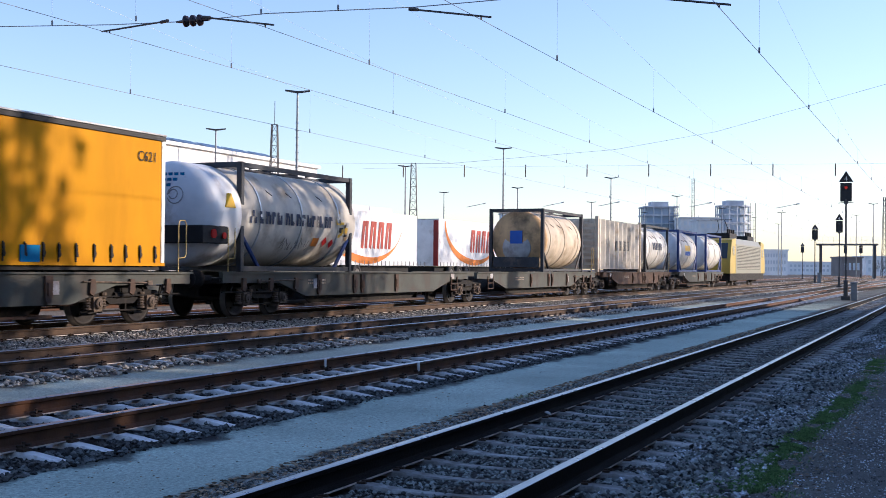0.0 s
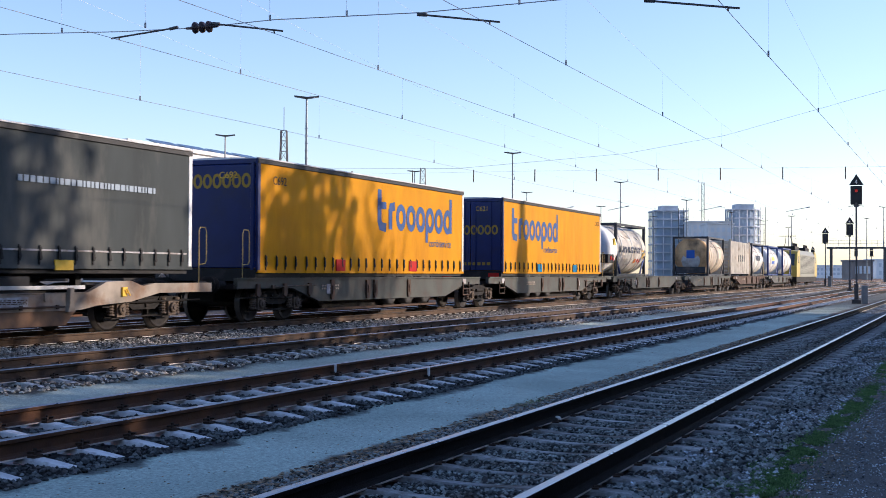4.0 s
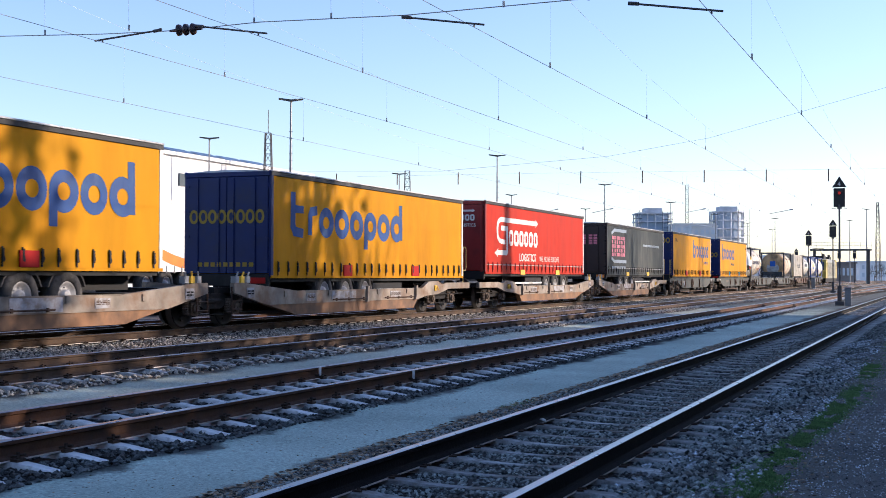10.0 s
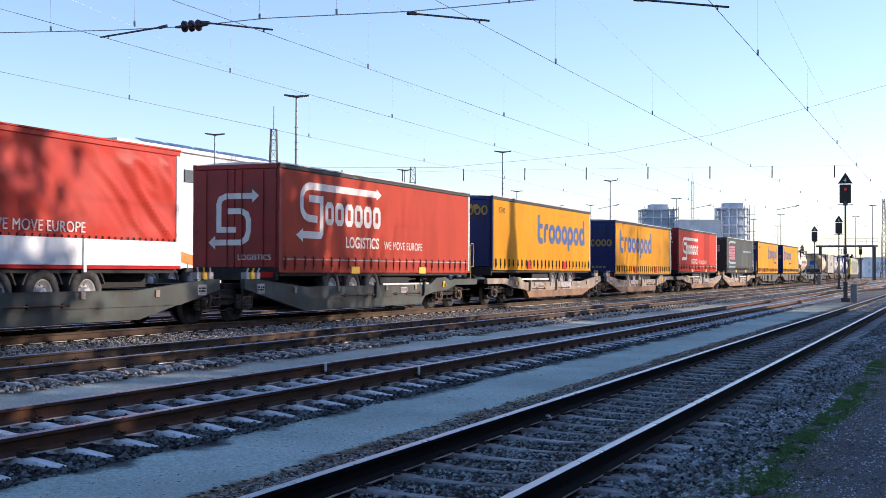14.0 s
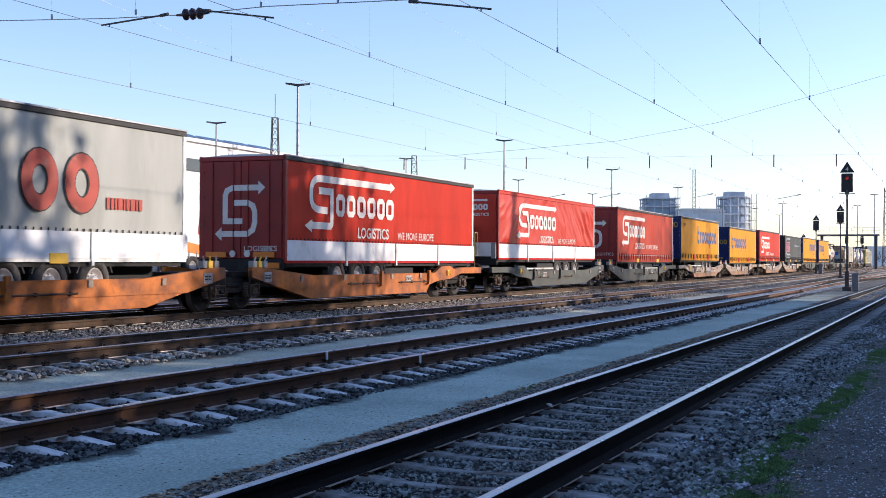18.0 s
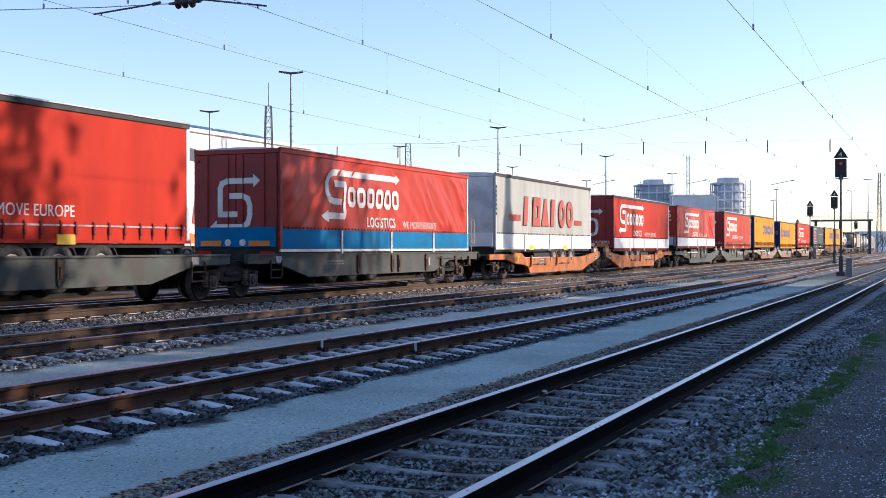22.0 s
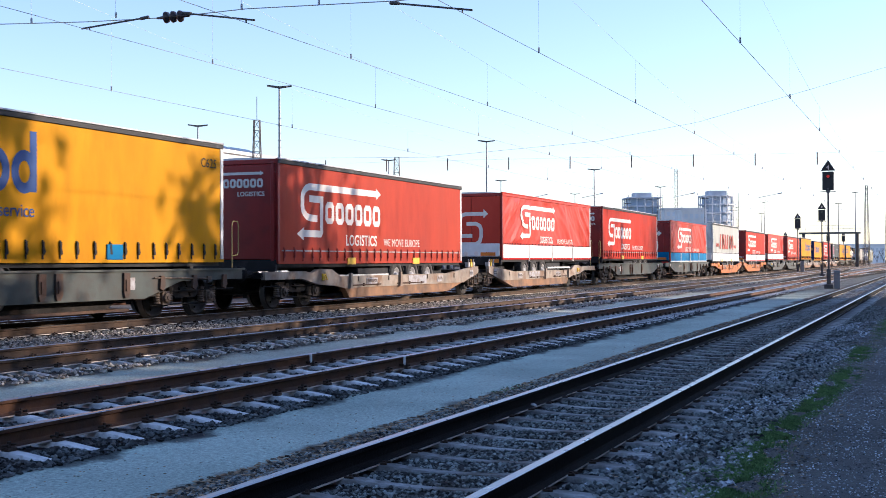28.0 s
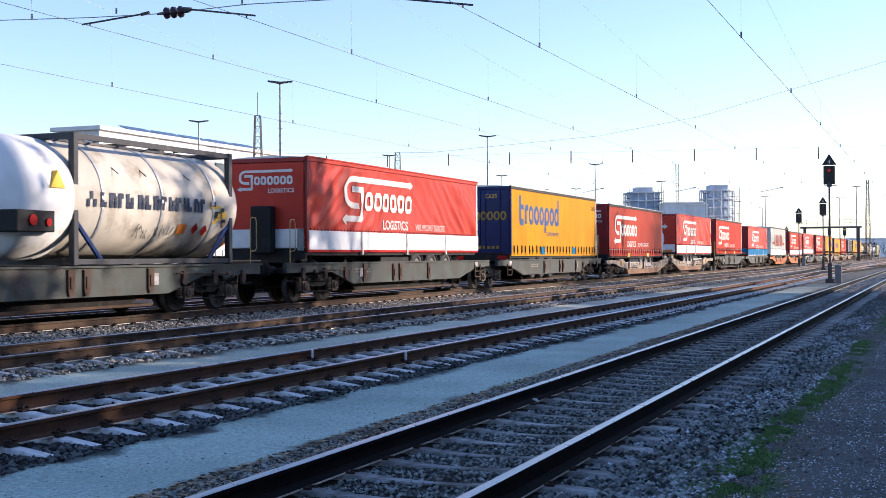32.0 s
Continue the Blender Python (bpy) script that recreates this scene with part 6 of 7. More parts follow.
def overhead_line():
    for y, z in WIRES:
        ln = thing("contact_line", "thin overhead contact wire with droppers and carrying rope", "overhead wire", group="overhead wires")
        bm = B()
        tube(bm, (-30, y, z), (330, y, z), 0.0055, 5)
        part("contact_wire", bm, M["wire"], ln)
        bm = B()
        pts = []
        spans = [-48.0] + SPAN_X + [298.0]
        for a, b in zip(spans, spans[1:]):
            for k in range(10):
                f = k / 10
                pts.append((a + (b - a) * f, y, z + 0.55 + 1.5 * (2 * f - 1) ** 2))
        path_tube(bm, pts, 0.0022, 4)
        part("carrying_rope", bm, M["wire"], ln)
        for a, b in zip(spans[:4], spans[1:5]):
            for k in range(8):
                f = (k + 0.5) / 8
                x = a + (b - a) * f
                bm = B()
                tube(bm, (x, y, z), (x, y, z + 0.55 + 1.5 * (2 * f - 1) ** 2), 0.002, 4)
                tube(bm, (x, y, z - 0.01), (x, y, z + 0.10), 0.02, 5)
                part("dropper", bm, M["wire"], ln)
    # cross-span near the camera
    cs = thing("cross_span", "cross-span rope with brown insulator and steady arms", "overhead wire")
    bm = B()
    path_tube(bm, [(19.6, 23.96, 6.338), (19.6, 17.448, 6.103), (19.6, 14.848, 5.969), (19.6, 13.12, 5.918), (19.6, 11.464, 5.95), (19.6, 8.567, 5.859), (19.6, 2.6, 5.916), (19.6, -4.02, 6.205)], 0.009, 5)
    part("span_rope", bm, M["wire"], cs)
    bm = B()
    lathe(bm, [(0.025, -0.34), (0.03, -0.22)] + [p for k in range(3) for p in ((0.03, -0.20 + k * 0.15), (0.10, -0.17 + k * 0.15), (0.11, -0.13 + k * 0.15), (0.03, -0.10 + k * 0.15))] + [(0.03, 0.25), (0.02, 0.36)], (19.6, 12.982, 5.922), "y", 14)
    part("insulator", bm, M["insulator"], cs)
    for (y, z), d in zip(WIRES[:4], (-1, 1, 1, 1)):
        d = 1 if y < 14 else -1
        bm = B()
        za, zb = (z + 0.03, z + 0.26) if d > 0 else (z + 0.04, z + 0.14)
        tube(bm, (19.6, y - 0.18 * d, za), (19.6, y + 1.25 * d, zb), 0.017, 6)
        tube(bm, (19.6, y, z), (19.6, y, za + 0.02), 0.015, 6)
        tube(bm, (19.6, y + 1.15 * d, zb - 0.01), (19.6, y + 1.32 * d, zb + 0.01), 0.032, 8)
        part("steady_arm", bm, M["dark_mast"], cs)
    for y in (16.2, 14.25, 11.55, 10.0, 6.8, 5.35):
        bm = B()
        zz = 5.86 + max(0, (y - 8)) * 0.022
        tube(bm, (19.6, y, zz), (19.6, y + 0.05, zz + 2.2), 0.003, 4)
        tube(bm, (19.6, y, zz), (19.6, y, zz + 0.10), 0.022, 5)
        part("hanger", bm, M["wire"], cs)
    # the next head-span
    hs = thing("cross_span", "distant sagging cross-span rope with hanging insulators", "overhead wire")
    bm = B()
    path_tube(bm, [(121.15, 69.5, 12.85), (85.3, 34.4, 9.06), (89.6, 22.9, 10.17), (92.3, 16.1, 11.53), (95.1, 8.7, 13.8), (97.8, 0.5, 16.27)], 0.010, 5)
    path_tube(bm, [(83.7, 40.5, 8.71), (87.8, 28.35, 8.92), (93.2, 12.1, 9.12), (96.8, 2.0, 9.26)], 0.005, 5)
    part("span_rope", bm, M["wire"], hs)
    for y, z in ((33.8, 6.18), (27.6, 6.18), (23.4, 6.16), (16.7, 6.03), (10.7, 5.88)):
        bm = B()
        tube(bm, (89.5, y + 0.75, z - 0.12), (89.5, y - 0.75, z + 0.16), 0.02, 6)
        tube(bm, (89.5, y - 0.6, z + 0.13), (89.5, y - 0.85, z + 0.18), 0.04, 8)
        # pale metal instead of dark steel: sunlight on the arms put into the colour
        part("steady_arm", bm, M["alu"], hs)
    for k in range(9):
        y = 42.0 - k * 4.25
        x = 83.3 + (42.0 - y) * 0.36
        bm = B()
        tube(bm, (x, y, 8.04 + k * 0.042), (x + 0.03, y, 8.94 + k * 0.042), 0.045, 6)
        part("insulator", bm, M["insulator"], hs)


overhead_line()

# ---- masts and signals ----


def light_mast(x, y, h=16.0):
    m = thing("light_mast", "tall grey yard light mast with two flat lamp heads", "light mast", pose(x, y, -0.3, 0, 0, -60), group="yard light masts")
    bm = B()
    tube(bm, (0, 0, 0), (0, 0, h + 0.3), 0.16, 10, 0.075)
    for k in range(20):
        cbox(bm, 0.0, -0.2, 2 + k * 0.6, 0.30, 0.04, 0.05)
    part("pole", bm, M["grey_mast"], m)
    for s in (-1, 1):
        bm = B()
        prism(bm, [(0, h + 0.20), (s * 1.0, h + 0.36), (s * 1.0, h + 0.46), (0, h + 0.36)], "y", -0.2, 0.2) if s > 0 else prism(bm, [(0, h + 0.20), (0, h + 0.36), (-1.0, h + 0.46), (-1.0, h + 0.36)], "y", -0.2, 0.2)
        part("lamp_head", bm, M["dark_mast"], m)


for i in range(7):
    light_mast(90.1 + i * 50.6, 49.6, 15.65)
for i in range(5):
    light_mast(110.8 + i * 48.35, 70.5, 15.45)
for x, y in ((286.4, 16.1), (342.1, 23.4), (225.1, 91.5), (324.9, 40.2)):
    light_mast(x, y)


def lattice(name, label, x, y, h, w0, w1, spike=0.0, cat="mast"):
    m = thing(name, label, cat, pose(x, y, -0.3, 0, 0, 20))
    for a, b in ((-1, -1), (-1, 1), (1, 1), (1, -1)):
        bm = B()
        tube(bm, (a * w0, b * w0, 0), (a * w1, b * w1, h), 0.06, 5)
        part("leg", bm, M["dark_mast"], m)
    n = max(6, int(h / 1.1))
    for k in range(n):
        f, g = k / n, (k + 1) / n
        wa, wb = w0 + (w1 - w0) * f, w0 + (w1 - w0) * g
        bm = B()
        for (a, b), (c, d) in (((-1, -1), (1, -1)), ((1, -1), (1, 1)), ((1, 1), (-1, 1)), ((-1, 1), (-1, -1))):
            tube(bm, (a * wa, b * wa, h * f), (c * wb, d * wb, h * g), 0.035, 4)
            tube(bm, (a * wb, b * wb, h * g), (c * wb, d * wb, h * g), 0.03, 4)
        part("lattice_bay", bm, M["dark_mast"], m)
    if spike:
        bm = B()
        tube(bm, (0, 0, h), (0, 0, h + spike), 0.04, 5)
        part("aerial", bm, M["dark_mast"], m)
    return m


lattice("lattice_mast", "dark lattice steel mast with an aerial rod", 121.3, 69.6, 17.4, 0.75, 0.30, 2.6)
lattice("lattice_mast", "dark lattice steel overhead line mast", 172.3, 75.0, 17.35, 0.8, 0.35)
lattice("lattice_mast", "dark lattice steel overhead line mast", 282.2, 13.6, 17.5, 0.55, 0.2)
lattice("lattice_mast", "dark lattice steel overhead line mast", 355.3, 11.8, 19.0, 0.6, 0.25)
lattice("lattice_mast", "lattice steel overhead line mast", 98.0, 0.0, 17.5, 0.8, 0.35)
lattice("tower_crane", "pale tower crane mast far beyond the yard", 566.7, 108.9, 43.0, 0.6, 0.6, 4, "crane")


def signal(x, y, h, lit, label, z=-0.25, scale=1.0, number=True):
    s = thing("light_signal", label, "railway signal", pose(x, y, z, 0, 0, 4), group="yard signals")
    bm = B()
    for a in (-0.08, 0.08):
        box(bm, a - 0.03, -0.05, 0, a + 0.03, 0.05, h - 1.9 * scale)
    for k in range(int((h - 2.2) / 0.45)):
        box(bm, -0.1, -0.02, 0.4 + k * 0.45, 0.1, 0.02, 0.45 + k * 0.45)
    part("mast", bm, M["dark_mast"], s)
    bm = B()
    cbox(bm, 0, 0, h - 1.42 * scale, 0.16, 0.75 * scale, 1.25 * scale)
    bd = part("signal_board", bm, M["black_paint"], s, "black signal screen", 0.03)
    bm = B()
    tube(bm, (-0.08, 0, h - 1.12 * scale), (-0.16, 0, h - 1.12 * scale), 0.085, 14)
    part("lens", bm, M["lamp_red"] if lit else M["glass"], bd)
    bm = B()
    path_tube(bm, [(-0.09, -0.1, h - 1.05 * scale), (-0.3, -0.09, h - 1.02 * scale), (-0.3, 0.09, h - 1.02 * scale), (-0.09, 0.1, h - 1.05 * scale)], 0.012, 4)
    part("hood", bm, M["black_paint"], bd)
    bm = B()
    prism(bm, [(-0.47 * scale, h - 0.74 * scale), (0.47 * scale, h - 0.74 * scale), (0, h)], "x", -0.05, 0.03)
    tri = part("speed_triangle", bm, M["black_paint"], s, "black triangular speed board")
    if number:
        t = words("4", 0.42 * scale, M["logo_white"], tri, 0, 0, 0, "white figure")
        t.matrix_basis = pose(-0.056, 0.12 * scale, h - 0.66 * scale, 90, 0, -90)
    bm = B()
    for d in (-0.42, 0.42):
        tube(bm, (0, 0, h - 2.1 * scale), (0, d, h - 2.15 * scale), 0.02, 5)
    cbox(bm, 0, 0, h - 2.12 * scale, 0.2, 0.25, 0.14)
    part("bracket", bm, M["dark_mast"], s)
    bm = B()
    cbox(bm, 0, 0, 0.12, 0.5, 0.5, 0.3)
    cbox(bm, 0.0, 0.0, 0.65, 0.18, 0.24, 1.0)
    part("foot", bm, M["dark_mast"], s, "", 0.02)
    return s


signal(73.8, 5.6, 7.30, True, "tall yard signal with black screen, red light and triangular speed board", scale=0.84)
signal(126.4, 10.2, 7.2, False, "yard signal with black screen and triangular speed board", scale=0.86)
signal(148.1, 14.6, 7.0, False, "yard signal with black screen and triangular speed board", scale=0.86)
signal(246.7, 26.6, 7.0, False, "distant yard signal with black screen", scale=0.86)
signal(254.8, 19.4, 7.0, False, "distant yard signal with black screen", scale=0.86, number=False)
signal(254.6, 16.55, 7.0, False, "distant yard signal with black screen", scale=0.86, number=False)


def cabinet(x, y, w, d, h, label="grey metal track-side cabinet"):
    c = thing("cabinet", label, "cabinet", pose(x, y, ground_z(y) - 0.02, 0, 0, 3))
    bm = B()
    box(bm, -w / 2, -d / 2, 0, w / 2, d / 2, h)
    part("body", bm, M["box_grey"], c, "", 0.02)
    bm = B()
    prism(bm, [(-w / 2 - 0.03, h), (w / 2 + 0.03, h), (w / 2 - 0.05, h + 0.06), (-w / 2 + 0.05, h + 0.06)], "y", -d / 2 - 0.03, d / 2 + 0.03)
    part("lid", bm, M["box_grey"], c)


cabinet(73.0, 5.1, 0.35, 0.35, 1.0)
cabinet(145.9, 13.9, 0.4, 0.4, 1.3)


def gantry():
    g = thing("signal_gantry", "steel signal bridge with railings across the tracks", "gantry", pose(249.4, 18.3, -0.3))
    for y in (-4.6, 5.2):
        bm = B()
        box(bm, -0.3, y - 0.25, 0, 0.3, y + 0.25, 6.6)
        part("post", bm, M["dark_mast"], g)
    bm = B()
    box(bm, -0.7, -5.2, 6.6, 0.7, 6.0, 6.95)
    part("bridge_beam", bm, M["dark_mast"], g)
    for k in range(12):
        bm = B()
        tube(bm, (-0.7, -5.2 + k * 1.0, 7.1), (-0.7, -5.2 + k * 1.0, 8.2), 0.03, 4)
        part("railing_post", bm, M["grey_mast"], g)
    for z in (7.6, 8.2):
        bm = B()
        tube(bm, (-0.7, -5.2, z), (-0.7, 6.0, z), 0.03, 4)
        part("rail_bar", bm, M["grey_mast"], g)


gantry()

# ---- parked trailers on the far siding ----


def parked_trailer(x):
    """White trailer with an orange band, standing on a flat wagon."""
    L, Wd, bottom, top = 6.1, 1.275, 0.97, 3.72
    t = thing("parked_trailer", "white tarpaulin trailer with a sweeping orange band, parked", "semi-trailer", pose(x + L, 28.9, 0.55), group="parked white trailers")
    for sd in (-1, 1):
        bm = B()
        box(bm, -L, min(sd * Wd, sd * (Wd - 0.04)), bottom, L, max(sd * Wd, sd * (Wd - 0.04)), top)
        part("side_curtain", bm, M["white"], t)
    bm = B()
    box(bm, -L, -Wd + 0.05, top - 0.06, L, Wd - 0.05, top - 0.01)
    part("roof", bm, M["roof"], t)
    for sx in (-1, 1):
        bm = B()
        box(bm, min(sx * L, sx * (L - 0.05)), -Wd + 0.05, bottom, max(sx * L, sx * (L - 0.05)), Wd - 0.05, top - 0.07)
        part("end_wall", bm, M["white"], t)
    bm = B()
    box(bm, -L - 0.08, -Wd + 0.02, bottom, -L - 0.01, -Wd + 0.3, top - 0.1)
    part("corner_post", bm, M["door_red"], t)
    bm = B()
    rim = []
    for k in range(25):      # a crescent, broad below and thin at both ends
        f = k / 24
        a = math.pi * (0.98 + 0.92 * f)
        w = 0.05 + 0.36 * math.sin(math.pi * min(1, 0.12 + f * 0.95)) ** 1.2
        rim.append([bm.verts.new((-0.3 + math.cos(a) * (4.9 - o * w) * (1.0 if f < 0.5 else 0.92), 0, top - 0.25 + math.sin(a) * (2.45 - o * w))) for o in (0, 1)])
    for a, b in zip(rim, rim[1:]):
        bm.faces.new((a[0], b[0], b[1], a[1]))
    logo_part(bm, M["orange_paint"], t, -Wd - 0.012, "sweeping orange band")
    bm = B()
    for k in range(4):
        x0 = -0.9 + k * 0.95
        pts = [(x0, bottom + 0.85), (x0 + 0.25, bottom + 2.1), (x0 + 0.62, bottom + 2.1), (x0 + 0.45, bottom + 0.85)]
        stroke(bm, pts, 0.28)
    logo_part(bm, M["logo_red"], t, -Wd - 0.016, "red slanted block sign")
    bm = B()
    for k in range(26):
        cbox(bm, -L + 0.3 + k * 0.52, -Wd - 0.01, bottom + 0.08, 0.05, 0.02, 0.28)
    part("strap_row", bm, M["box_grey"], t)
    bm = B()
    box(bm, -L + 0.3, -0.9, bottom - 0.45, L - 0.3, 0.9, bottom - 0.02)
    part("chassis_frame", bm, M["chassis"], t)
    for k in range(3):
        wh = put("wheel", TYRE, t, -3.9 + k * 1.31, -1.08, 0.505)
        put("rim", RIM, wh)
    bm = B()
    prism(bm, [(-L - 0.4, 0.45), (L + 0.4, 0.45), (L + 0.4, 0.2), (L - 2.5, 0.1), (L - 3.2, -0.15), (-L + 3.2, -0.15), (-L + 2.5, 0.1), (-L - 0.4, 0.2)], "y", -1.25, 1.25)
    w = thing("parked_wagon", "grey flat wagon under a parked trailer", "freight wagon", pose(x + L, 28.9, 0.19), group="parked wagons")
    part("frame", bm, M["wagon_grey"], w)
    for a in (-5.2, 5.2):
        bo = put("bogie", BOGIE, w, a, 0, -0.27)
        for b in (-0.9, 0.9):
            put("wheelset", WHEELSET, bo, b, 0, 0.46)


for x in (81.85, 67.2, 51.8, 37.05, 22.4):
    parked_trailer(x)

# ---- distance ----


def window_rows(b, face, x0, x1, z0, z1, nx, nz, y, depth=0.06):
    """Windows set into a wall that looks along -y (face 'y') or -x (face 'x')."""
    for i in range(nx):
        for j in range(nz):
            bm = B()
            u0 = x0 + (x1 - x0) * (i + 0.22) / nx
            u1 = x0 + (x1 - x0) * (i + 0.78) / nx
            w0 = z0 + (z1 - z0) * (j + 0.25) / nz
            w1 = z0 + (z1 - z0) * (j + 0.78) / nz
            if face == "y":
                box(bm, u0, y - depth, w0, u1, y + 0.05, w1)
            else:
                box(bm, y - depth, u0, w0, y + 0.05, u1, w1)
            part("window", bm, M["far_window"], b)


def hall():
    h = thing("warehouse", "large white flat-roofed hall with solar panels on the roof", "building", pose(0, 0, -0.3))
    bm = B()
    box(bm, 98.6, 73.7, 0, 139, 78.7, 13.95)
    part("wall", bm, M["bldg_white"], h)
    bm = B()
    box(bm, 98.2, 73.3, 13.95, 139.4, 79.1, 14.33)
    part("roof", bm, M["bldg_white"], h)
    bm = B()
    box(bm, 139.4, 74.7, 0, 164, 78.7, 10.1)
    part("low_wing", bm, M["bldg_white"], h)
    for k in range(5):
        bm = B()
        x = 105 + k * 5.3
        prism(bm, [(x, 14.4), (x + 4.6, 14.4), (x + 4.6, 14.55), (x, 14.55)], "y", 74.3, 74.7)
        v = [(x, 74.2, 14.4), (x + 4.6, 74.2, 14.4), (x + 4.6, 76.3, 15.15), (x, 76.3, 15.15)]
        bm.faces.new([bm.verts.new(p) for p in v])
        bm.faces.new([bm.verts.new((p[0], p[1] + 0.08, p[2] - 0.06)) for p in v[::-1]])
        part("solar_panel", bm, M["solar"], h)
    for k in range(3):
        bm = B()
        box(bm, 101 + k * 9, 73.55, 10.9, 104 + k * 9, 73.75, 12.2)
        part("window", bm, M["glass"], h)


hall()


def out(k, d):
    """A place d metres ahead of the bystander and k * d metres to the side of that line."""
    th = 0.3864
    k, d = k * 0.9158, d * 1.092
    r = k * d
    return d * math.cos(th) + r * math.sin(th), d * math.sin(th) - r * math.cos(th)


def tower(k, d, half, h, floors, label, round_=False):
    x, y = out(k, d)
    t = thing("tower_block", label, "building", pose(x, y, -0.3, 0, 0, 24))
    bm = B()
    if round_:
        lathe(bm, [(half * 0.8, 0), (half * 0.8, h)], (0, 0, 0), "z", 24, False)
    else:
        box(bm, -half * 0.8, -half * 0.8, 0, half * 0.8, half * 0.8, h)
    part("core", bm, M["haze_glass"], t, "blue-grey storeys with distance haze put into their colour")
    for f in range(floors + 1):
        bm = B()
        z = h * f / floors
        if round_:
            lathe(bm, [(half, z), (half, z + 0.5)], (0, 0, 0), "z", 24, False)
        else:
            box(bm, -half, -half, z, half, half, z + 0.5)
        part("floor_slab", bm, M["bldg_grey"], t)
    n = 14
    for c in range(n):
        a = c * math.tau / n
        px, py = (math.cos(a) * half * 0.97, math.sin(a) * half * 0.97)
        if not round_:
            s = half * 0.97 / max(abs(math.cos(a)), abs(math.sin(a)))
            px, py = math.cos(a) * s, math.sin(a) * s
        bm = B()
        tube(bm, (px, py, 0), (px, py, h), 0.25, 5)
        part("column", bm, M["bldg_grey"], t)
    bm = B()
    box(bm, -half * 0.5, -half * 0.5, h, half * 0.5, half * 0.5, h + 2.4)
    part("roof_house", bm, M["bldg_grey"], t)
    for s in (-1, 1):       # scaffold at the corners
        bm = B()
        for q in range(3):
            tube(bm, (s * half * 1.12, -half * (0.4 + 0.3 * q), 0), (s * half * 1.12, -half * (0.4 + 0.3 * q), h + 1.2), 0.10, 4)
        for f in range(floors):
            tube(bm, (s * half * 1.12, -half, h * f / floors + 1), (s * half * 1.12, -half * 0.4, h * f / floors + 1), 0.08, 4)
        part("scaffold", bm, M["dark_mast"], t)


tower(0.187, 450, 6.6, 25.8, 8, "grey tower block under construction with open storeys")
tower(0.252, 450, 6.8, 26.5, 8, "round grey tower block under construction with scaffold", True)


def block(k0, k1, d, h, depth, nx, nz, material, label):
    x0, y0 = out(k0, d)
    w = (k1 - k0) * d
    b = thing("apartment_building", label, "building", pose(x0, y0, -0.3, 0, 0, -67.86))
    bm = B()
    box(bm, 0, 0, 0, w, depth, h)
    part("wall", bm, M[material], b)
    bm = B()
    box(bm, -0.3, -0.3, h, w + 0.3, depth + 0.3, h + 0.5)
    part("roof", bm, M[material], b)
    window_rows(b, "y", 0.6, w - 0.6, 1.0, h - 0.5, nx, nz, -0.02)


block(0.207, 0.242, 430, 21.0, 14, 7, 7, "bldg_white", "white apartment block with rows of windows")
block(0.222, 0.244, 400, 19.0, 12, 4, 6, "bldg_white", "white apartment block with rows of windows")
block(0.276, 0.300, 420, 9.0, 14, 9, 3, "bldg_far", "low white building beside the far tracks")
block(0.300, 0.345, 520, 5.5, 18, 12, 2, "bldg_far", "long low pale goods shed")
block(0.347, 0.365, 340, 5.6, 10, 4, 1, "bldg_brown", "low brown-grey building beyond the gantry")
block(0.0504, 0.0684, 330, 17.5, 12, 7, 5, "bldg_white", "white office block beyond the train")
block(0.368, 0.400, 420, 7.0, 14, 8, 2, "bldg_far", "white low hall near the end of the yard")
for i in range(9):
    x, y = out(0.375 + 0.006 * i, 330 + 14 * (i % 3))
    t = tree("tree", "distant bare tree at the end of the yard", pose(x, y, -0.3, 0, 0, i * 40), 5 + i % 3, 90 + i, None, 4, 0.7)

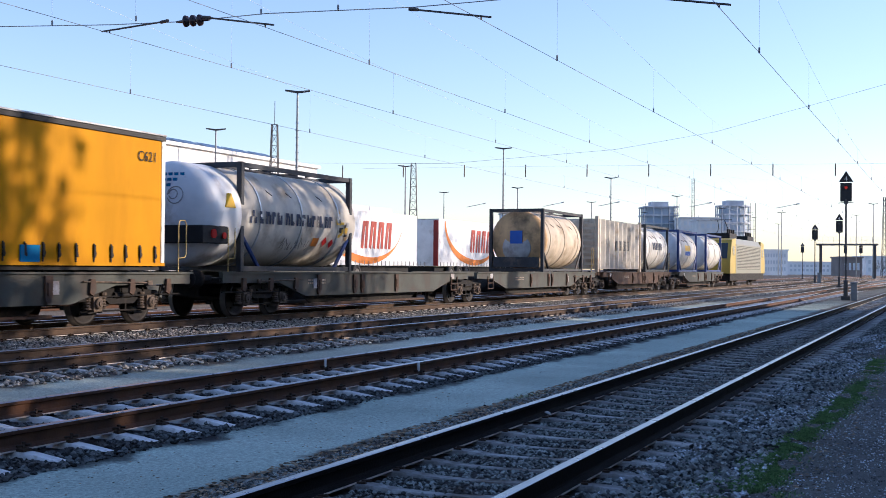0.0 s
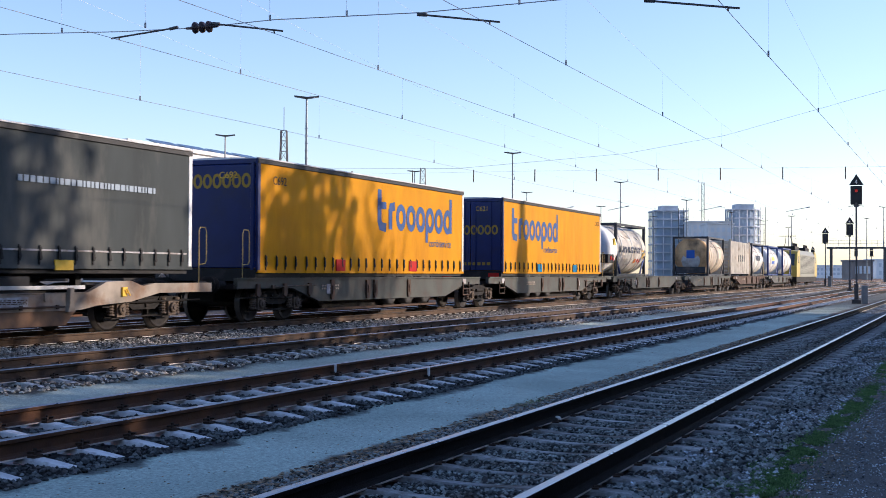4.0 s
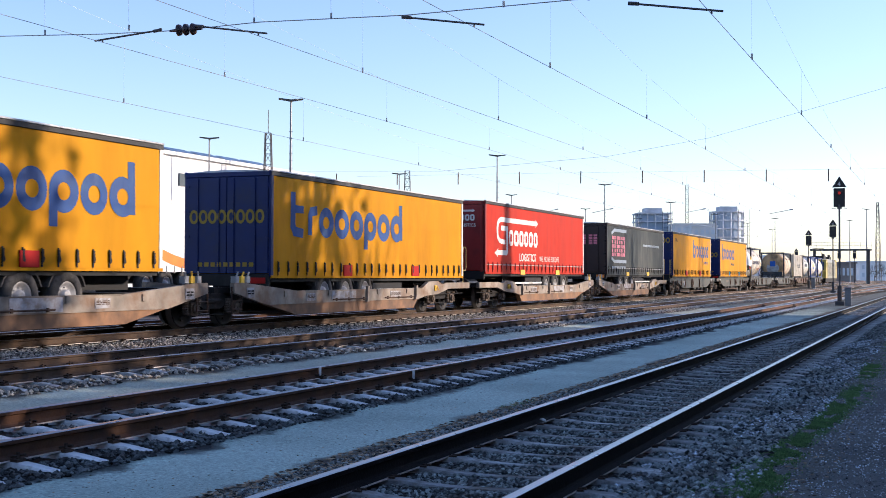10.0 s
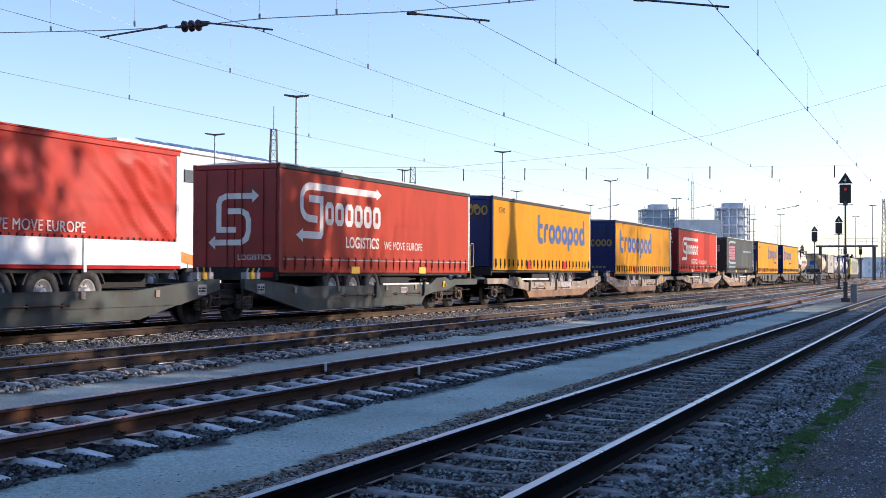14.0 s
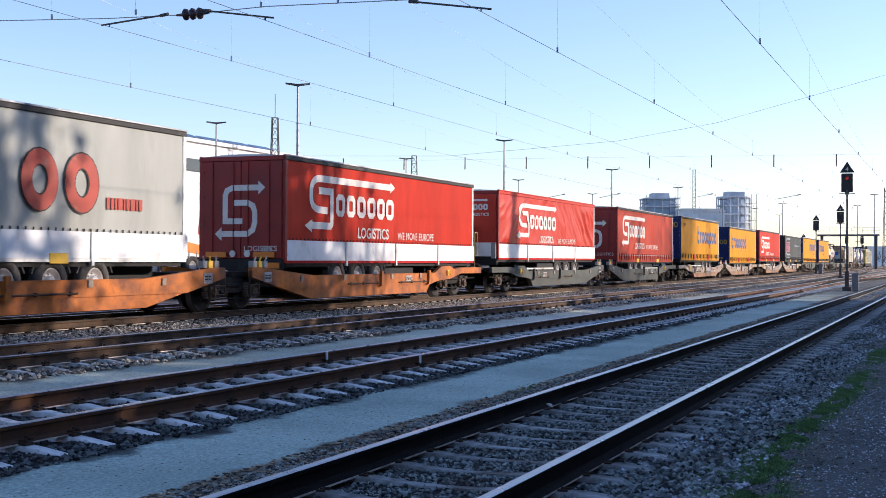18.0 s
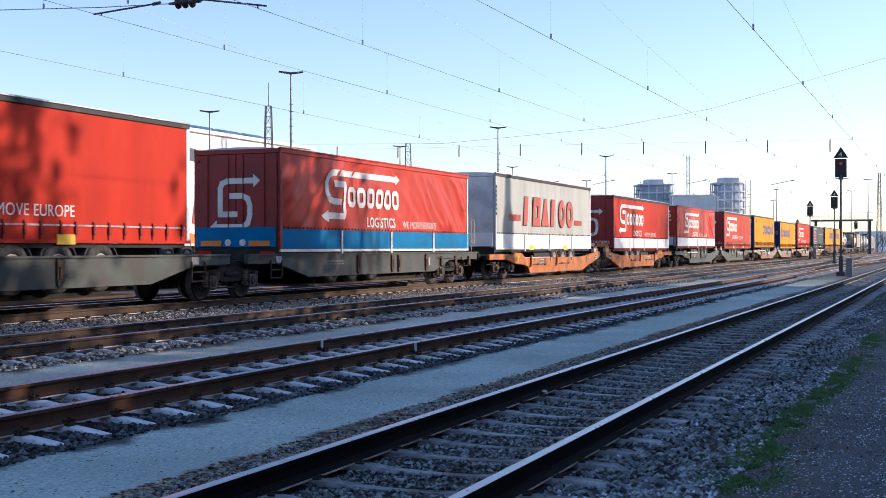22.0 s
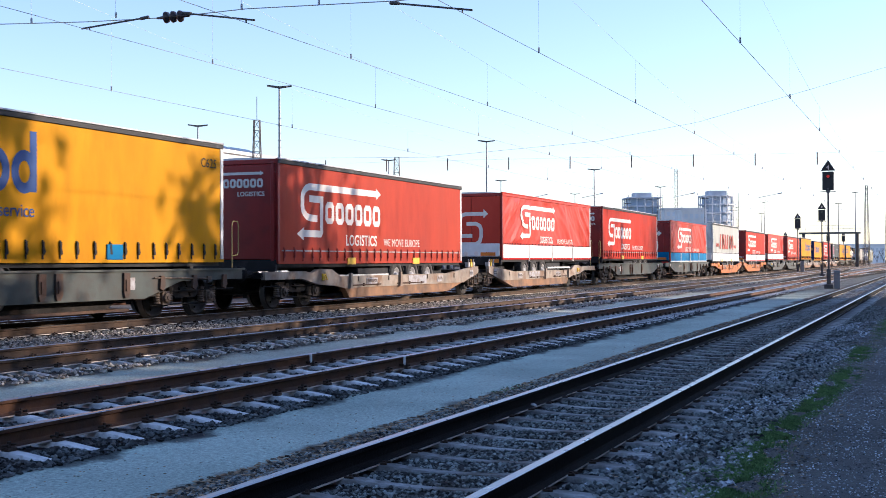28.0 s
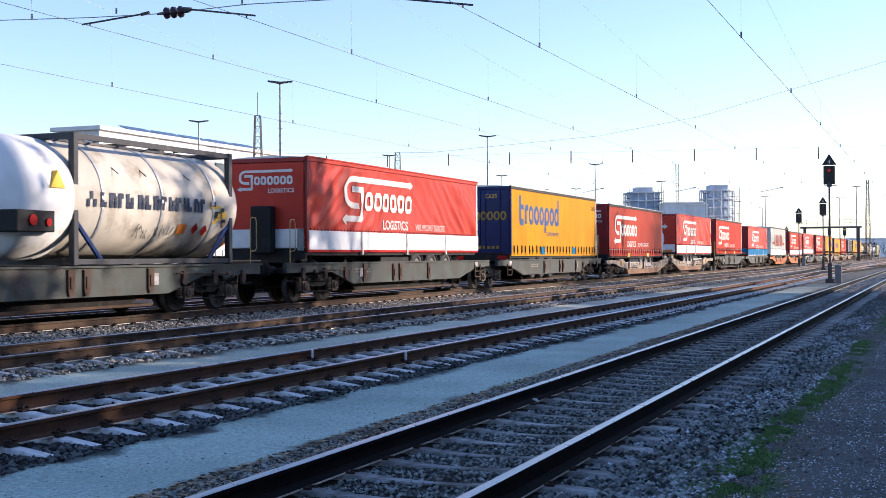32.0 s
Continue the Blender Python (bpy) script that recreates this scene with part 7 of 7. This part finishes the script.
# more rails that cross towards the far end
for i, (x0, y0, x1, y1) in enumerate(((65, YB, 195, 12.4), (76, YC, 205, 17.2), (97, YB, 248, 3.3), (92, 22.0, 260, 17.2))):
    tr = thing("track_%d" % (9 + i), "rusty rails of a turnout across the yard", "railway track", kind="structure")
    n = Vector((-(y1 - y0), x1 - x0)).normalized()
    for s in (-0.752, 0.752):
        bm = B()
        p, q = Vector((x0 + n.x * s, y0 + n.y * s, -0.04)), Vector((x1 + n.x * s, y1 + n.y * s, 0.03))
        z0, z1 = (ground_z(y0) + 0.19, ground_z(y1) + 0.19)
        box_pts = []
        for P, z in ((p, z0), (q, z1)):
            box_pts.append([(P.x - n.x * 0.035, P.y - n.y * 0.035, z - 0.16), (P.x + n.x * 0.035, P.y + n.y * 0.035, z - 0.16), (P.x + n.x * 0.035, P.y + n.y * 0.035, z + 0.006), (P.x - n.x * 0.035, P.y - n.y * 0.035, z + 0.006)])
        a = [bm.verts.new(v) for v in box_pts[0]]
        b = [bm.verts.new(v) for v in box_pts[1]]
        bm.faces.new(a)
        bm.faces.new(b[::-1])
        for k in range(4):
            bm.faces.new((a[k], b[k], b[(k + 1) % 4], a[(k + 1) % 4]))
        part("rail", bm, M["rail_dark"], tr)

# small things on the ground
st = thing("white_stone", "small round white stone beside the sleeper", "stone", pose(13.0, 4.06, -0.17))
bm = B()
lathe(bm, [(0.012, -0.04), (0.034, -0.028), (0.044, 0), (0.034, 0.028), (0.012, 0.04)], (0, 0, 0), "z", 14)
part("stone", bm, M["white"], st)
for y in (YB - 0.752, YB + 0.752):
    mk = thing("rail_marker", "small white marker clamped to the rusty rail", "marker", pose(16.57, y - 0.07, ZB - 0.06))
    bm = B()
    cbox(bm, 0, 0, 0.0, 0.05, 0.025, 0.13)
    part("plate", bm, M["white"], mk, "", 0.006)
    bm = B()
    cbox(bm, 0, 0.03, -0.06, 0.08, 0.07, 0.03)
    part("clamp", bm, M["fastener"], mk)


# ---- what moves ----
def train_way(t):
    """Metres that the train has gone since the start."""
    return K * (8.6117 * t - 0.00705 * t * t + 0.0002143 * t ** 3)


def motions():
    times = [i * 2.0 for i in range(17)]
    for ob, s, y, z in MOVERS:
        walk(ob, [(t, pose(s - SHIFT + train_way(t), y, z)) for t in times])
    steps = 480
    turns = [(i * 32.0 / steps, train_way(i * 32.0 / steps) / 0.46) for i in range(steps + 1)]
    rows = {}
    for ob, a, z in WHEELSETS:
        if a not in rows:
            rows[a] = [(t, Matrix.Translation((a, 0, z)) @ Matrix.Rotation(w, 4, "Y")) for t, w in turns]
        walk(ob, rows[a])


motions()
